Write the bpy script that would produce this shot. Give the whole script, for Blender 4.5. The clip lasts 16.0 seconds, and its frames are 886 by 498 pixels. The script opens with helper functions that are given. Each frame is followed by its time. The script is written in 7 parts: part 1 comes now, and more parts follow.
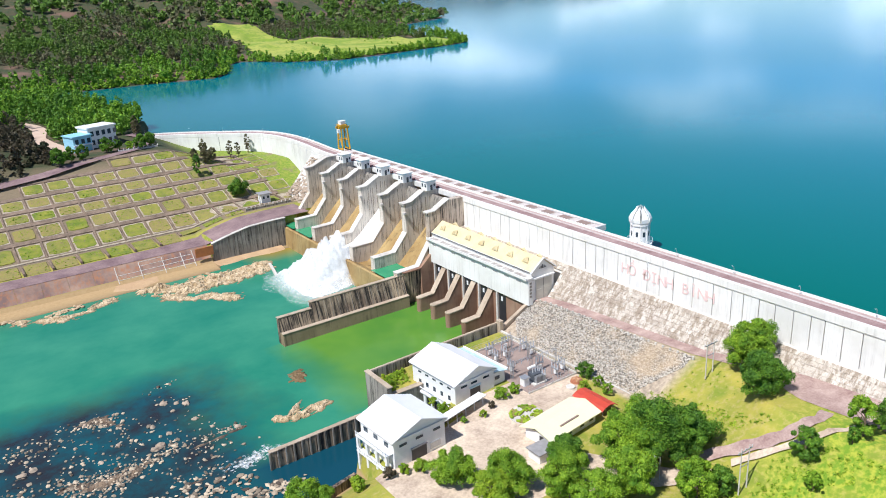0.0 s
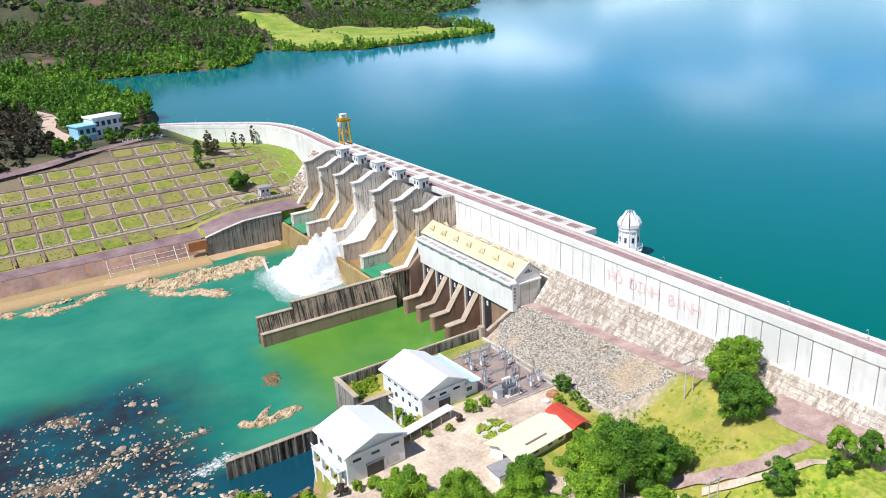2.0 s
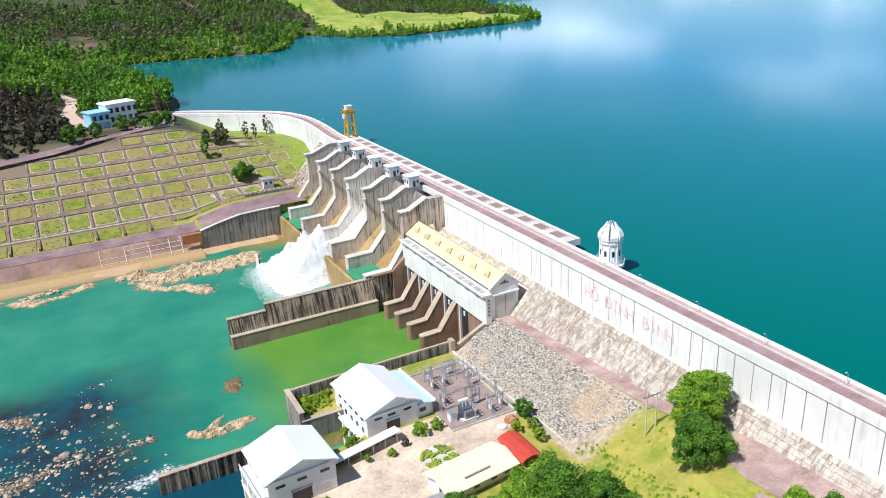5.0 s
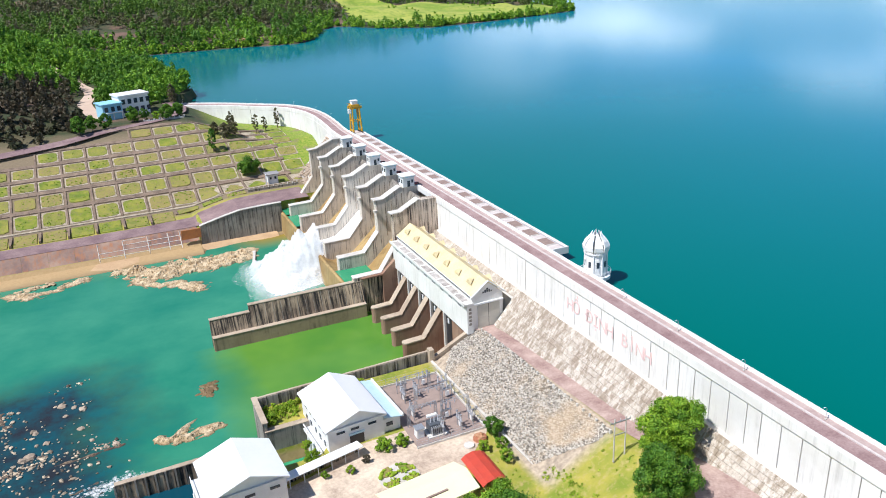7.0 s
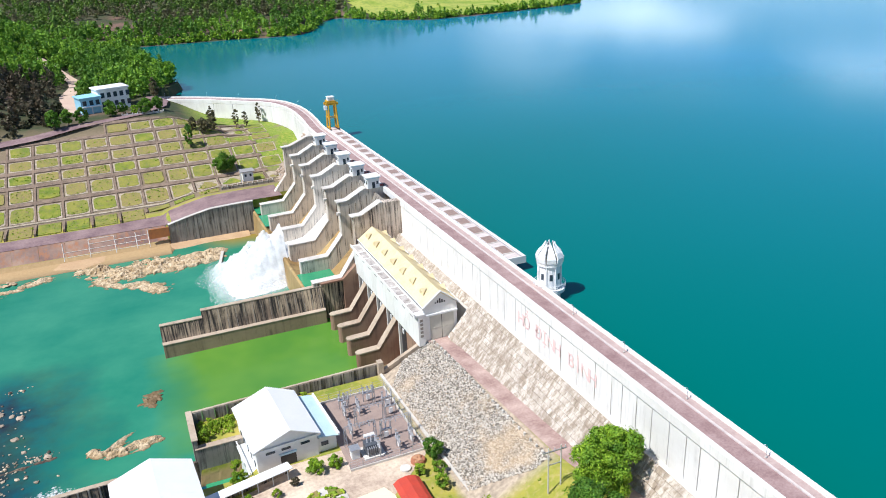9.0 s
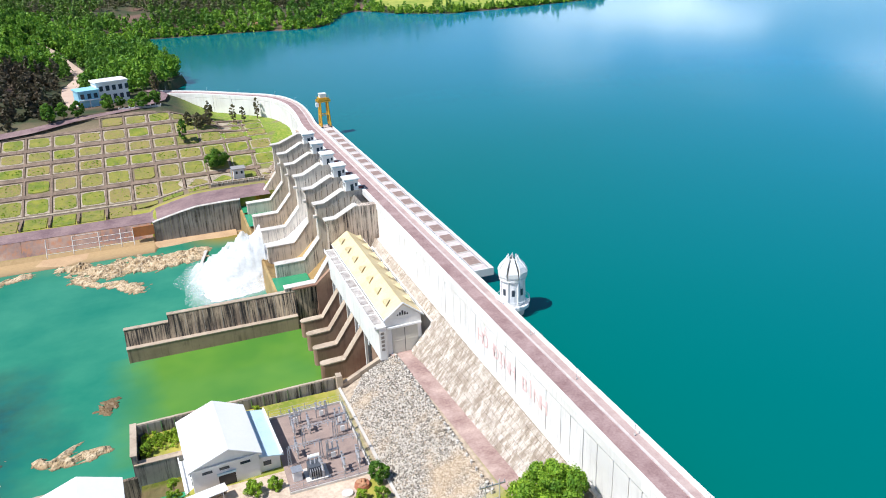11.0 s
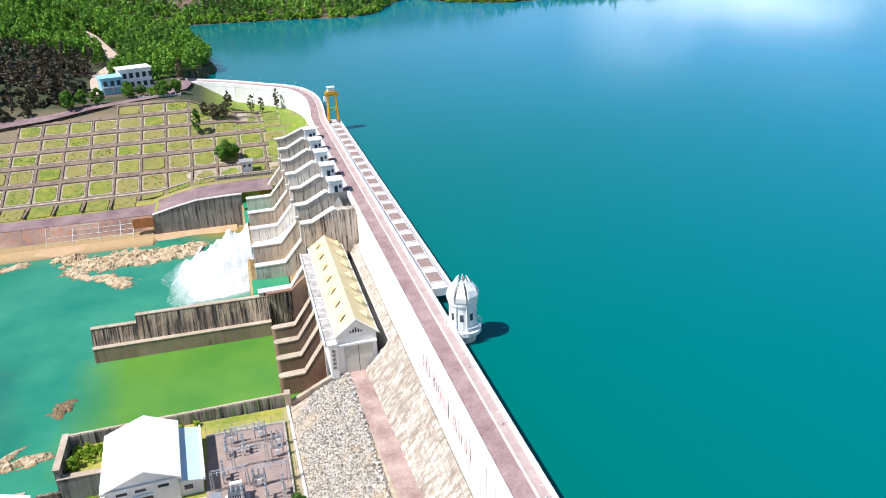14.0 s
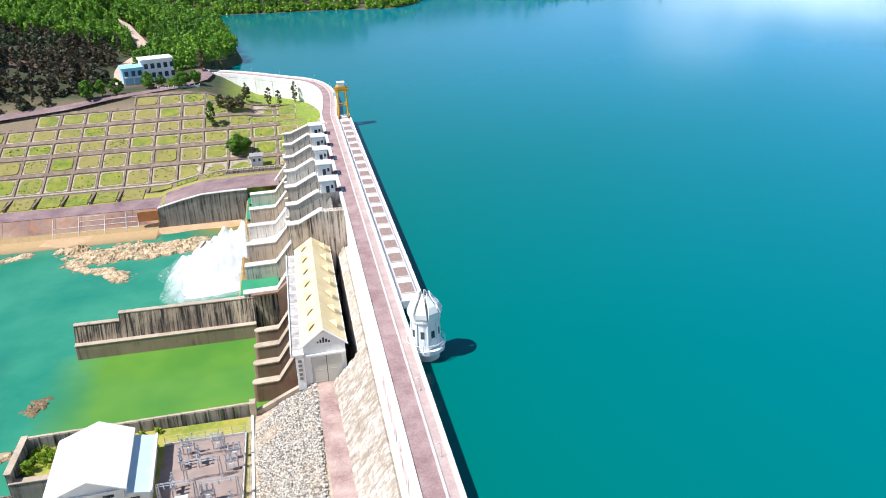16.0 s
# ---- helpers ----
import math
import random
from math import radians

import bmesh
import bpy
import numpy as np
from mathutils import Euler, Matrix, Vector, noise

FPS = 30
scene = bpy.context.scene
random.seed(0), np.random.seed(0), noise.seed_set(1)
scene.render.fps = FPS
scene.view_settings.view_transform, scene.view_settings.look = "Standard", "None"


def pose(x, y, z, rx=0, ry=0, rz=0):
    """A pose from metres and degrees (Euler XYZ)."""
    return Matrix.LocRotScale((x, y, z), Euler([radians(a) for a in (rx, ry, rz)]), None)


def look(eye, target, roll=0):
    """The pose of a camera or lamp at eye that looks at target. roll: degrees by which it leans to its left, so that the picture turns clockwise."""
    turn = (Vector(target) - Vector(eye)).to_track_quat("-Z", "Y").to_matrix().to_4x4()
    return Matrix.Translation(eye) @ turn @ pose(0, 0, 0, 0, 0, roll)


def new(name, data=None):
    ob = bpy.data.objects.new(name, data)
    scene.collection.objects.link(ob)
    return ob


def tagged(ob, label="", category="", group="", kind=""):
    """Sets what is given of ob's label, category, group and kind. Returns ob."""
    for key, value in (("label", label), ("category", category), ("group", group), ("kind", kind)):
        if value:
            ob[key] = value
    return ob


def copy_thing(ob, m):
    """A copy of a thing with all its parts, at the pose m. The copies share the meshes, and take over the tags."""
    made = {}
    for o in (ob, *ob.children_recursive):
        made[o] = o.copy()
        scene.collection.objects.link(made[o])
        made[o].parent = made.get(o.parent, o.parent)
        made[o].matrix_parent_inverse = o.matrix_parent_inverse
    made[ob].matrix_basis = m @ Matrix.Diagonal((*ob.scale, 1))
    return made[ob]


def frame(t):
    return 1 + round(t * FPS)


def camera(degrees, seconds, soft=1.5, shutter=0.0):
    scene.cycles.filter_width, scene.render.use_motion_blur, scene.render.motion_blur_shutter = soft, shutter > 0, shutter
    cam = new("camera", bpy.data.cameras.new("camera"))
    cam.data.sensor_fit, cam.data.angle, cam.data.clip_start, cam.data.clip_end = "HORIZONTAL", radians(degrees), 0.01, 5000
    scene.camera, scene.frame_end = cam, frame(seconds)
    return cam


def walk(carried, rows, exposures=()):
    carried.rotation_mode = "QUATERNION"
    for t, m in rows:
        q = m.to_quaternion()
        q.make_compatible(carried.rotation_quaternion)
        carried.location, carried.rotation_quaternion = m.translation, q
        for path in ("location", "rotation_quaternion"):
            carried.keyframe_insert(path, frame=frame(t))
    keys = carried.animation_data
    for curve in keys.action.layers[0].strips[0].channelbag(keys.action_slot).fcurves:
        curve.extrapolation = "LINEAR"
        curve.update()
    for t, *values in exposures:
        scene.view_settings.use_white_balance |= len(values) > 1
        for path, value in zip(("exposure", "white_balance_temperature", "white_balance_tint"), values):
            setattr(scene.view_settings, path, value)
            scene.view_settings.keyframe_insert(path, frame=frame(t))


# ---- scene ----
cam = camera(59.5, 16.0, 1.0)
# the flight: METRES long, laid into the world with the dam's axis along y and the lake towards +x
METRES = 152.69
LAY = pose(-166.2, -242.4, 112.07, -19.306, 2.982, -34.962)
ROWS = [
    (0.0, 0.0, 0.0, 0.0, -0.0, 0.0, 0.0),
    (0.5, 0.0264, 0.015, 0.0061, 0.63, -0.19, -0.26),
    (1.0, 0.0528, 0.0304, 0.0124, 1.29, -0.39, -0.52),
    (1.5, 0.079, 0.046, 0.0185, 1.94, -0.58, -0.78),
    (2.0, 0.1048, 0.0619, 0.0255, 2.59, -0.78, -1.04),
    (2.5, 0.1304, 0.0781, 0.0323, 3.25, -0.97, -1.31),
    (3.0, 0.156, 0.0946, 0.0395, 3.91, -1.17, -1.55),
    (3.5, 0.1808, 0.1113, 0.0466, 4.58, -1.36, -1.83),
    (4.0, 0.2061, 0.1281, 0.054, 5.34, -1.57, -2.09),
    (6.5, 0.328, 0.2158, 0.0923, 9.1, -2.64, -3.45),
    (7.0, 0.35, 0.2328, 0.1, 9.82, -2.86, -3.71),
    (7.5, 0.3735, 0.2529, 0.1079, 10.31, -3.05, -3.9),
    (8.0, 0.3962, 0.2735, 0.1157, 10.53, -3.22, -4.04),
    (8.5, 0.4187, 0.2943, 0.1239, 10.71, -3.38, -4.15),
    (9.0, 0.4417, 0.3156, 0.1323, 10.93, -3.57, -4.24),
    (9.5, 0.4638, 0.337, 0.1401, 11.17, -3.71, -4.39),
    (12.0, 0.5739, 0.4425, 0.1807, 14.98, -4.75, -5.81),
    (12.5, 0.5955, 0.4642, 0.1894, 15.78, -5.0, -6.09),
    (13.0, 0.6162, 0.4861, 0.1973, 16.58, -5.19, -6.42),
    (13.5, 0.6369, 0.5077, 0.2058, 17.38, -5.42, -6.72),
    (14.0, 0.6574, 0.5298, 0.2149, 18.22, -5.68, -7.0),
    (14.5, 0.6774, 0.5519, 0.2232, 19.04, -5.92, -7.31),
    (15.0, 0.6968, 0.5755, 0.2322, 19.87, -6.2, -7.58),
    (15.5, 0.7159, 0.5981, 0.2409, 20.81, -6.48, -7.94),
    (16.0, 0.7357, 0.6197, 0.251, 21.95, -6.84, -8.3),
]
walk(cam, [(t, LAY @ pose(METRES * x, METRES * y, METRES * z, 90 + pitch, roll, yaw)) for t, x, y, z, yaw, pitch, roll in ROWS], [(0.0, 0.28, 6250, 10), (9.5, 0.34, 6250, 10), (15.0, 0.54, 6250, 10), (16.0, 0.56, 6250, 10)])

# ---- light ----
SUN_AZ, SUN_EL = 258.0, 56.0   # degrees clockwise from +y; above the horizon
world = bpy.data.worlds.new("sky")
scene.world = world
world.use_nodes = True
wn, wl = world.node_tree.nodes, world.node_tree.links
sky = wn.new("ShaderNodeTexSky")
sky.sky_type, sky.sun_disc = "NISHITA", False
sky.dust_density, sky.ozone_density, sky.altitude = 0.1, 5.0, 1500
sky.sun_elevation, sky.sun_rotation = radians(SUN_EL), radians(SUN_AZ)
# fair-weather cloud over the clear sky
wc = wn.new("ShaderNodeTexCoord").outputs["Generated"]
ws = wn.new("ShaderNodeSeparateXYZ")
wl.new(wc, ws.inputs[0])
up = wn.new("ShaderNodeMath")
up.operation = "MAXIMUM"
wl.new(ws.outputs[2], up.inputs[0])
up.inputs[1].default_value = 0.03
flat = wn.new("ShaderNodeVectorMath")
flat.operation = "SCALE"
inv = wn.new("ShaderNodeMath")
inv.operation = "DIVIDE"
inv.inputs[0].default_value = 1.0
lift = wn.new("ShaderNodeMath")
wl.new(up.outputs[0], lift.inputs[0])
lift.inputs[1].default_value = 0.12
wl.new(lift.outputs[0], inv.inputs[1])
wl.new(wc, flat.inputs[0])
wl.new(inv.outputs[0], flat.inputs["Scale"])
cloud = wn.new("ShaderNodeTexNoise")
cloud.inputs["Scale"].default_value, cloud.inputs["Detail"].default_value, cloud.inputs["Roughness"].default_value = 0.75, 6, 0.55
wl.new(flat.outputs[0], cloud.inputs["Vector"])
thick = wn.new("ShaderNodeMapRange")
wl.new(cloud.outputs[0], thick.inputs[0])
thick.inputs[1].default_value, thick.inputs[2].default_value = 0.47, 0.66
low = wn.new("ShaderNodeMapRange")
wl.new(ws.outputs[2], low.inputs[0])
low.inputs[1].default_value, low.inputs[2].default_value, low.inputs[3].default_value, low.inputs[4].default_value = 0.13, 0.20, 1.0, 0.0
cover = wn.new("ShaderNodeMath")
cover.operation = "MULTIPLY"
wl.new(thick.outputs[0], cover.inputs[0])
wl.new(low.outputs[0], cover.inputs[1])
# the bank of cloud lies over the lake's far side
side = wn.new("ShaderNodeMapRange")
wl.new(ws.outputs[0], side.inputs[0])
side.inputs[1].default_value, side.inputs[2].default_value = 0.40, 0.75
bank_ = wn.new("ShaderNodeMath")
bank_.operation = "MULTIPLY"
wl.new(cover.outputs[0], bank_.inputs[0])
wl.new(side.outputs[0], bank_.inputs[1])
over = wn.new("ShaderNodeMix")
over.data_type = "RGBA"
wl.new(bank_.outputs[0], over.inputs[0])
wl.new(sky.outputs[0], over.inputs[6])
over.inputs[7].default_value = (30.0, 31.0, 32.0, 1)
wl.new(over.outputs[2], wn["Background"].inputs["Color"])
wn["Background"].inputs["Strength"].default_value = 0.10
sun_data = bpy.data.lights.new("sun", "SUN")
sun_data.energy, sun_data.angle, sun_data.color = 4.8, radians(0.5), (1.0, 0.965, 0.92)
sun = new("sun", sun_data)
to_sun = Vector((math.sin(radians(SUN_AZ)) * math.cos(radians(SUN_EL)), math.cos(radians(SUN_AZ)) * math.cos(radians(SUN_EL)), math.sin(radians(SUN_EL))))
sun.matrix_world = look(to_sun * 300, (0, 0, 0))

# ---- materials ----


class Nodes:
    """A small builder of node materials."""

    def __init__(self, name):
        self.m = bpy.data.materials.new(name)
        self.m.use_nodes = True
        self.n, self.l = self.m.node_tree.nodes, self.m.node_tree.links
        self.b = self.n["Principled BSDF"]
        self.co = self.n.new("ShaderNodeTexCoord").outputs["Object"]

    def put(self, socket, value):
        if isinstance(value, bpy.types.NodeSocket):
            self.l.new(value, socket)
        else:
            socket.default_value = (*value, 1) if isinstance(value, tuple) and len(value) == 3 and socket.type == "RGBA" else value

    def noise(self, scale, detail=4, stretch=(1, 1, 1), rough=0.6, kind="noise"):
        mp = self.n.new("ShaderNodeMapping")
        mp.inputs["Scale"].default_value = stretch
        self.l.new(self.co, mp.inputs["Vector"])
        t = self.n.new("ShaderNodeTexNoise" if kind == "noise" else "ShaderNodeTexVoronoi")
        t.inputs["Scale"].default_value = scale
        if kind == "noise":
            t.inputs["Detail"].default_value, t.inputs["Roughness"].default_value = detail, rough
        self.l.new(mp.outputs[0], t.inputs["Vector"])
        return t.outputs[0]

    def ramp(self, fac, lo, hi):
        r = self.n.new("ShaderNodeMapRange")
        self.put(r.inputs[0], fac)
        r.inputs[1].default_value, r.inputs[2].default_value = lo, hi
        return r.outputs[0]

    def mul(self, a, b, op="MULTIPLY"):
        r = self.n.new("ShaderNodeMath")
        r.operation, r.use_clamp = op, op != "MULTIPLY_ADD"
        self.put(r.inputs[0], a)
        self.put(r.inputs[1], b)
        return r.outputs[0]

    def mix(self, fac, a, b):
        r = self.n.new("ShaderNodeMix")
        r.data_type = "RGBA"
        self.put(r.inputs[0], fac)
        self.put(r.inputs[6], a)
        self.put(r.inputs[7], b)
        return r.outputs[2]

    def bump(self, height, strength, dist=0.2):
        r = self.n.new("ShaderNodeBump")
        r.inputs["Strength"].default_value, r.inputs["Distance"].default_value = strength, dist
        self.l.new(height, r.inputs["Height"])
        self.l.new(r.outputs[0], self.b.inputs["Normal"])

    def random(self, island=False):
        if island:
            return self.n.new("ShaderNodeNewGeometry").outputs["Random Per Island"]
        return self.n.new("ShaderNodeObjectInfo").outputs["Random"]

    def xyz(self):
        s = self.n.new("ShaderNodeSeparateXYZ")
        self.l.new(self.co, s.inputs[0])
        return s.outputs

    def done(self, col, rough=0.8, metal=0.0):
        self.put(self.b.inputs["Base Color"], col)
        self.put(self.b.inputs["Roughness"], rough)
        self.b.inputs["Metallic"].default_value = metal
        return self.m


def plain(name, a, b, scale=0.6, rough=0.8, bump=0.3, metal=0.0, vary=0.0):
    """Two tones mixed by coarse and fine noise, with fine relief."""
    k = Nodes(name)
    big, fine = k.noise(scale, 5), k.noise(scale * 9, 4)
    f = k.ramp(k.mul(k.mul(big, 0.65), k.mul(fine, 0.35), "ADD"), 0.35, 0.65)
    col = k.mix(f, a, b)
    if vary:
        col = k.mix(k.mul(k.random(), vary), col, tuple(0.35 * c for c in a))
    k.bump(fine, bump, 0.1)
    return k.done(col, rough, metal)


def concrete(name, a, b, stain, streak=0.6, wide=0.9, blot=0.5, rough=0.85, cover=0.0, lie=1.0):
    """Concrete with blotches and streaks that run down it."""
    k = Nodes(name)
    big, fine = k.noise(0.09, 5), k.noise(2.2, 5)
    col = k.mix(k.ramp(big, 0.38, 0.62), a, b)
    run = k.noise(wide, 5, (1, lie, 0.05), 0.7)
    run2 = k.noise(0.16, 3)
    f = k.mul(k.ramp(run, 0.5 - cover, 0.68 - 1.4 * cover), k.ramp(run2, 0.35 - 2 * cover, 0.6 - 2 * cover))
    col = k.mix(k.mul(f, streak), col, stain)
    spot = k.ramp(k.noise(0.5, 6, rough=0.75), 0.55, 0.72)
    col = k.mix(k.mul(spot, blot), col, tuple(0.6 * c for c in b))
    k.bump(fine, 0.35, 0.08)
    return k.done(col, rough)


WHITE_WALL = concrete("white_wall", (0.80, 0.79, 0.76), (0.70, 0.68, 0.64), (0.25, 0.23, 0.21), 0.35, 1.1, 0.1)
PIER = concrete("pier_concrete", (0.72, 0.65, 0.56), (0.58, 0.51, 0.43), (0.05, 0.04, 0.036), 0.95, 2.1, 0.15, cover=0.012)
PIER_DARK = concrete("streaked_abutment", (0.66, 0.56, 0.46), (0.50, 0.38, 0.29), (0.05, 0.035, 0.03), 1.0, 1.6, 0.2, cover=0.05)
TAN = concrete("tan_concrete", (0.50, 0.41, 0.31), (0.38, 0.29, 0.21), (0.12, 0.09, 0.07), 0.5, 0.6, 0.5)
PALE = concrete("pale_concrete", (0.66, 0.63, 0.58), (0.52, 0.48, 0.43), (0.2, 0.18, 0.16), 0.4, 0.7, 0.3)
DARK_WALL = concrete("stained_concrete", (0.50, 0.38, 0.26), (0.20, 0.14, 0.10), (0.018, 0.015, 0.014), 1.0, 1.5, 0.2, cover=0.07)
BATTER = concrete("stained_batter", (0.50, 0.38, 0.26), (0.20, 0.14, 0.10), (0.018, 0.015, 0.014), 1.0, 1.5, 0.2, cover=0.07, lie=0.06)
BROWN_WALL = concrete("brown_concrete", (0.24, 0.13, 0.085), (0.34, 0.22, 0.15), (0.08, 0.045, 0.035), 0.7, 0.5, 0.4)
GREY_WALL = concrete("grey_concrete", (0.34, 0.31, 0.27), (0.24, 0.21, 0.18), (0.03, 0.025, 0.02), 1.0, 1.3, 0.3, cover=0.03)
LEDGE = concrete("ledge_concrete", (0.36, 0.26, 0.16), (0.24, 0.17, 0.10), (0.05, 0.035, 0.025), 0.8, 0.7, 0.5)
BANK_WALL = concrete("bank_concrete", (0.20, 0.125, 0.11), (0.40, 0.27, 0.20), (0.40, 0.17, 0.08), 0.85, 0.55, 0.6, cover=0.04)
YELLOWED = concrete("algae_concrete", (0.42, 0.30, 0.13), (0.30, 0.19, 0.07), (0.06, 0.035, 0.02), 0.8, 0.35, 0.5)


def block_material(name, island):
    """Pale formed concrete, mottled brown where it has weathered."""
    k = Nodes(name)
    k.co = k.n.new("ShaderNodeNewGeometry").outputs["Position"]
    big, mid, fine = k.noise(0.1, 4), k.noise(0.8, 6, (0.45, 1.0, 0.45), 0.8), k.noise(5.0, 4)
    col = k.mix(k.random(island), (0.62, 0.56, 0.49), (0.53, 0.47, 0.40))
    col = k.mix(k.mul(k.ramp(mid, 0.44, 0.56), k.ramp(big, 0.28, 0.48)), col, (0.30, 0.24, 0.18))
    col = k.mix(k.mul(k.ramp(k.noise(0.32, 6, (1.0, 0.6, 1.0), 0.85), 0.47, 0.62), 0.6), col, (0.26, 0.20, 0.15))
    k.bump(fine, 0.5, 0.1)
    return k.done(col, 0.9)


BLOCK, BLOCKS = block_material("weathered_block", False), block_material("weathered_blocks", True)
ROAD = plain("pinkish_road", (0.23, 0.135, 0.13), (0.42, 0.30, 0.28), 0.25, 0.85, 0.3)
ROAD_EDGE = plain("pale_kerb", (0.68, 0.62, 0.58), (0.5, 0.42, 0.40), 0.6, 0.85, 0.2)
TOE_ROAD = plain("dusty_road", (0.25, 0.15, 0.135), (0.50, 0.37, 0.32), 0.22, 0.9, 0.4)
BANK_ROAD = plain("grey_violet_road", (0.15, 0.09, 0.10), (0.31, 0.215, 0.205), 0.14, 0.9, 0.4)
YARD = plain("yard_concrete", (0.74, 0.60, 0.46), (0.34, 0.25, 0.19), 0.16, 0.9, 0.3)
HATCH = plain("rusty_hatch", (0.34, 0.24, 0.20), (0.22, 0.15, 0.13), 1.2, 0.8, 0.4)
WHITE = plain("white_paint", (0.80, 0.80, 0.79), (0.72, 0.72, 0.71), 0.8, 0.6, 0.1)
ROOF_WHITE = plain("white_sheet_roof", (0.88, 0.88, 0.88), (0.82, 0.83, 0.84), 0.15, 0.5, 0.1)
ROOF_BLUE = plain("blue_sheet_roof", (0.42, 0.60, 0.70), (0.55, 0.70, 0.76), 0.3, 0.5, 0.1)
ROOF_YELLOW = plain("ochre_roof", (0.74, 0.63, 0.38), (0.58, 0.47, 0.27), 0.25, 0.8, 0.2)
ROOF_LIME = plain("cream_yellow_roof", (0.84, 0.82, 0.54), (0.76, 0.74, 0.48), 0.3, 0.6, 0.1)
ROOF_RED = plain("red_roof", (0.55, 0.06, 0.03), (0.42, 0.05, 0.03), 0.6, 0.6, 0.2)
ROOF_GREY = plain("grey_slab", (0.34, 0.33, 0.33), (0.24, 0.23, 0.23), 0.7, 0.85, 0.3)
TERRACE = plain("weathered_panel", (0.62, 0.58, 0.54), (0.24, 0.21, 0.19), 0.5, 0.85, 0.4)
DARK = plain("dark_opening", (0.02, 0.022, 0.025), (0.035, 0.035, 0.04), 0.8, 0.35, 0.1)
GLASS = plain("window_glass", (0.03, 0.045, 0.06), (0.05, 0.07, 0.09), 0.5, 0.08, 0.0)
STEEL = plain("galvanised_steel", (0.52, 0.53, 0.55), (0.40, 0.41, 0.43), 2.0, 0.45, 0.1, 0.6)
PORCELAIN = plain("pale_insulator", (0.62, 0.62, 0.64), (0.45, 0.45, 0.48), 2.0, 0.3, 0.1)
CRANE_YELLOW = plain("crane_yellow", (0.66, 0.36, 0.02), (0.5, 0.25, 0.015), 0.6, 0.5, 0.1)
DOOR_GREY = plain("cream_door", (0.56, 0.54, 0.46), (0.48, 0.46, 0.40), 0.5, 0.6, 0.1)
BLUE_PAINT = plain("light_blue_paint", (0.25, 0.55, 0.72), (0.34, 0.62, 0.74), 0.5, 0.6, 0.1)
RED_PAINT = plain("faded_red_letters", (0.72, 0.50, 0.48), (0.78, 0.60, 0.57), 0.9, 0.8, 0.0)
ROCK = plain("river_rock", (0.60, 0.45, 0.28), (0.34, 0.24, 0.15), 0.5, 0.9, 0.8)
ROCK_PALE = plain("pale_rock", (0.52, 0.42, 0.32), (0.36, 0.27, 0.2), 0.5, 0.9, 0.7, vary=0.5)
EARTH = plain("red_earth", (0.42, 0.20, 0.10), (0.5, 0.28, 0.16), 0.2, 0.95, 0.5)
ISLET = plain("ochre_rock", (0.58, 0.40, 0.20), (0.28, 0.18, 0.08), 0.5, 0.9, 0.8)
SUNK = plain("wet_brown_rock", (0.22, 0.14, 0.06), (0.13, 0.085, 0.04), 0.5, 0.6, 0.6)
SAND = plain("sandy_shelf", (0.55, 0.38, 0.22), (0.42, 0.27, 0.15), 0.15, 0.95, 0.6)
TRUNK = plain("bark", (0.12, 0.08, 0.05), (0.2, 0.15, 0.1), 2.0, 0.95, 0.8)
SOIL_DARK = plain("dark_scrub", (0.060, 0.045, 0.030), (0.035, 0.040, 0.02), 0.15, 0.95, 0.6)


def leaf_material(name, a, b, c, stand=None):
    k = Nodes(name)
    r = k.random(island=True)
    col = k.mix(r, a, b)
    col = k.mix(k.ramp(k.noise(0.25, 3), 0.4, 0.7), col, c)
    if stand:   # stands of another kind, some tens of metres across
        col = k.mix(k.mul(k.ramp(k.noise(0.018, 3), 0.50, 0.60), 0.85), col, stand)
        # smaller dark patches paint shade between the crowns into the leaf colour
        col = k.mix(k.mul(k.ramp(k.noise(0.11, 2), 0.52, 0.62), 0.4), col, tuple(0.6 * q for q in c))
    k.b.inputs["Subsurface Weight"].default_value = 0.0
    m = k.done(col, 0.55)
    k.b.inputs["Specular IOR Level"].default_value = 0.25
    # light that passes through the leaves
    t = k.n.new("ShaderNodeBsdfTranslucent")
    k.l.new(col, t.inputs["Color"])
    s = k.n.new("ShaderNodeMixShader")
    s.inputs[0].default_value = 0.25
    k.l.new(k.b.outputs[0], s.inputs[1])
    k.l.new(t.outputs[0], s.inputs[2])
    k.l.new(s.outputs[0], k.n["Material Output"].inputs["Surface"])
    return m


LEAF = leaf_material("green_leaves", (0.15, 0.31, 0.02), (0.40, 0.56, 0.045), (0.09, 0.22, 0.02))
CONIFER = leaf_material("brownish_needles", (0.13, 0.12, 0.06), (0.21, 0.18, 0.09), (0.08, 0.085, 0.04))
LEAF_DEEP = leaf_material("deep_green_leaves", (0.07, 0.20, 0.02), (0.22, 0.38, 0.035), (0.045, 0.13, 0.018))
LEAF_DULL = leaf_material("dull_leaves", (0.10, 0.08, 0.052), (0.16, 0.12, 0.075), (0.06, 0.065, 0.038), (0.065, 0.10, 0.04))
LEAF_LIGHT = leaf_material("yellow_green_leaves", (0.24, 0.40, 0.02), (0.46, 0.54, 0.05), (0.14, 0.28, 0.02))
LEAF_WOOD = leaf_material("woodland_leaves", (0.13, 0.30, 0.025), (0.33, 0.52, 0.05), (0.07, 0.20, 0.022), (0.08, 0.19, 0.025))
LEAF_FAR = leaf_material("hill_leaves", (0.10, 0.21, 0.03), (0.22, 0.36, 0.05), (0.07, 0.14, 0.03), (0.16, 0.13, 0.085))


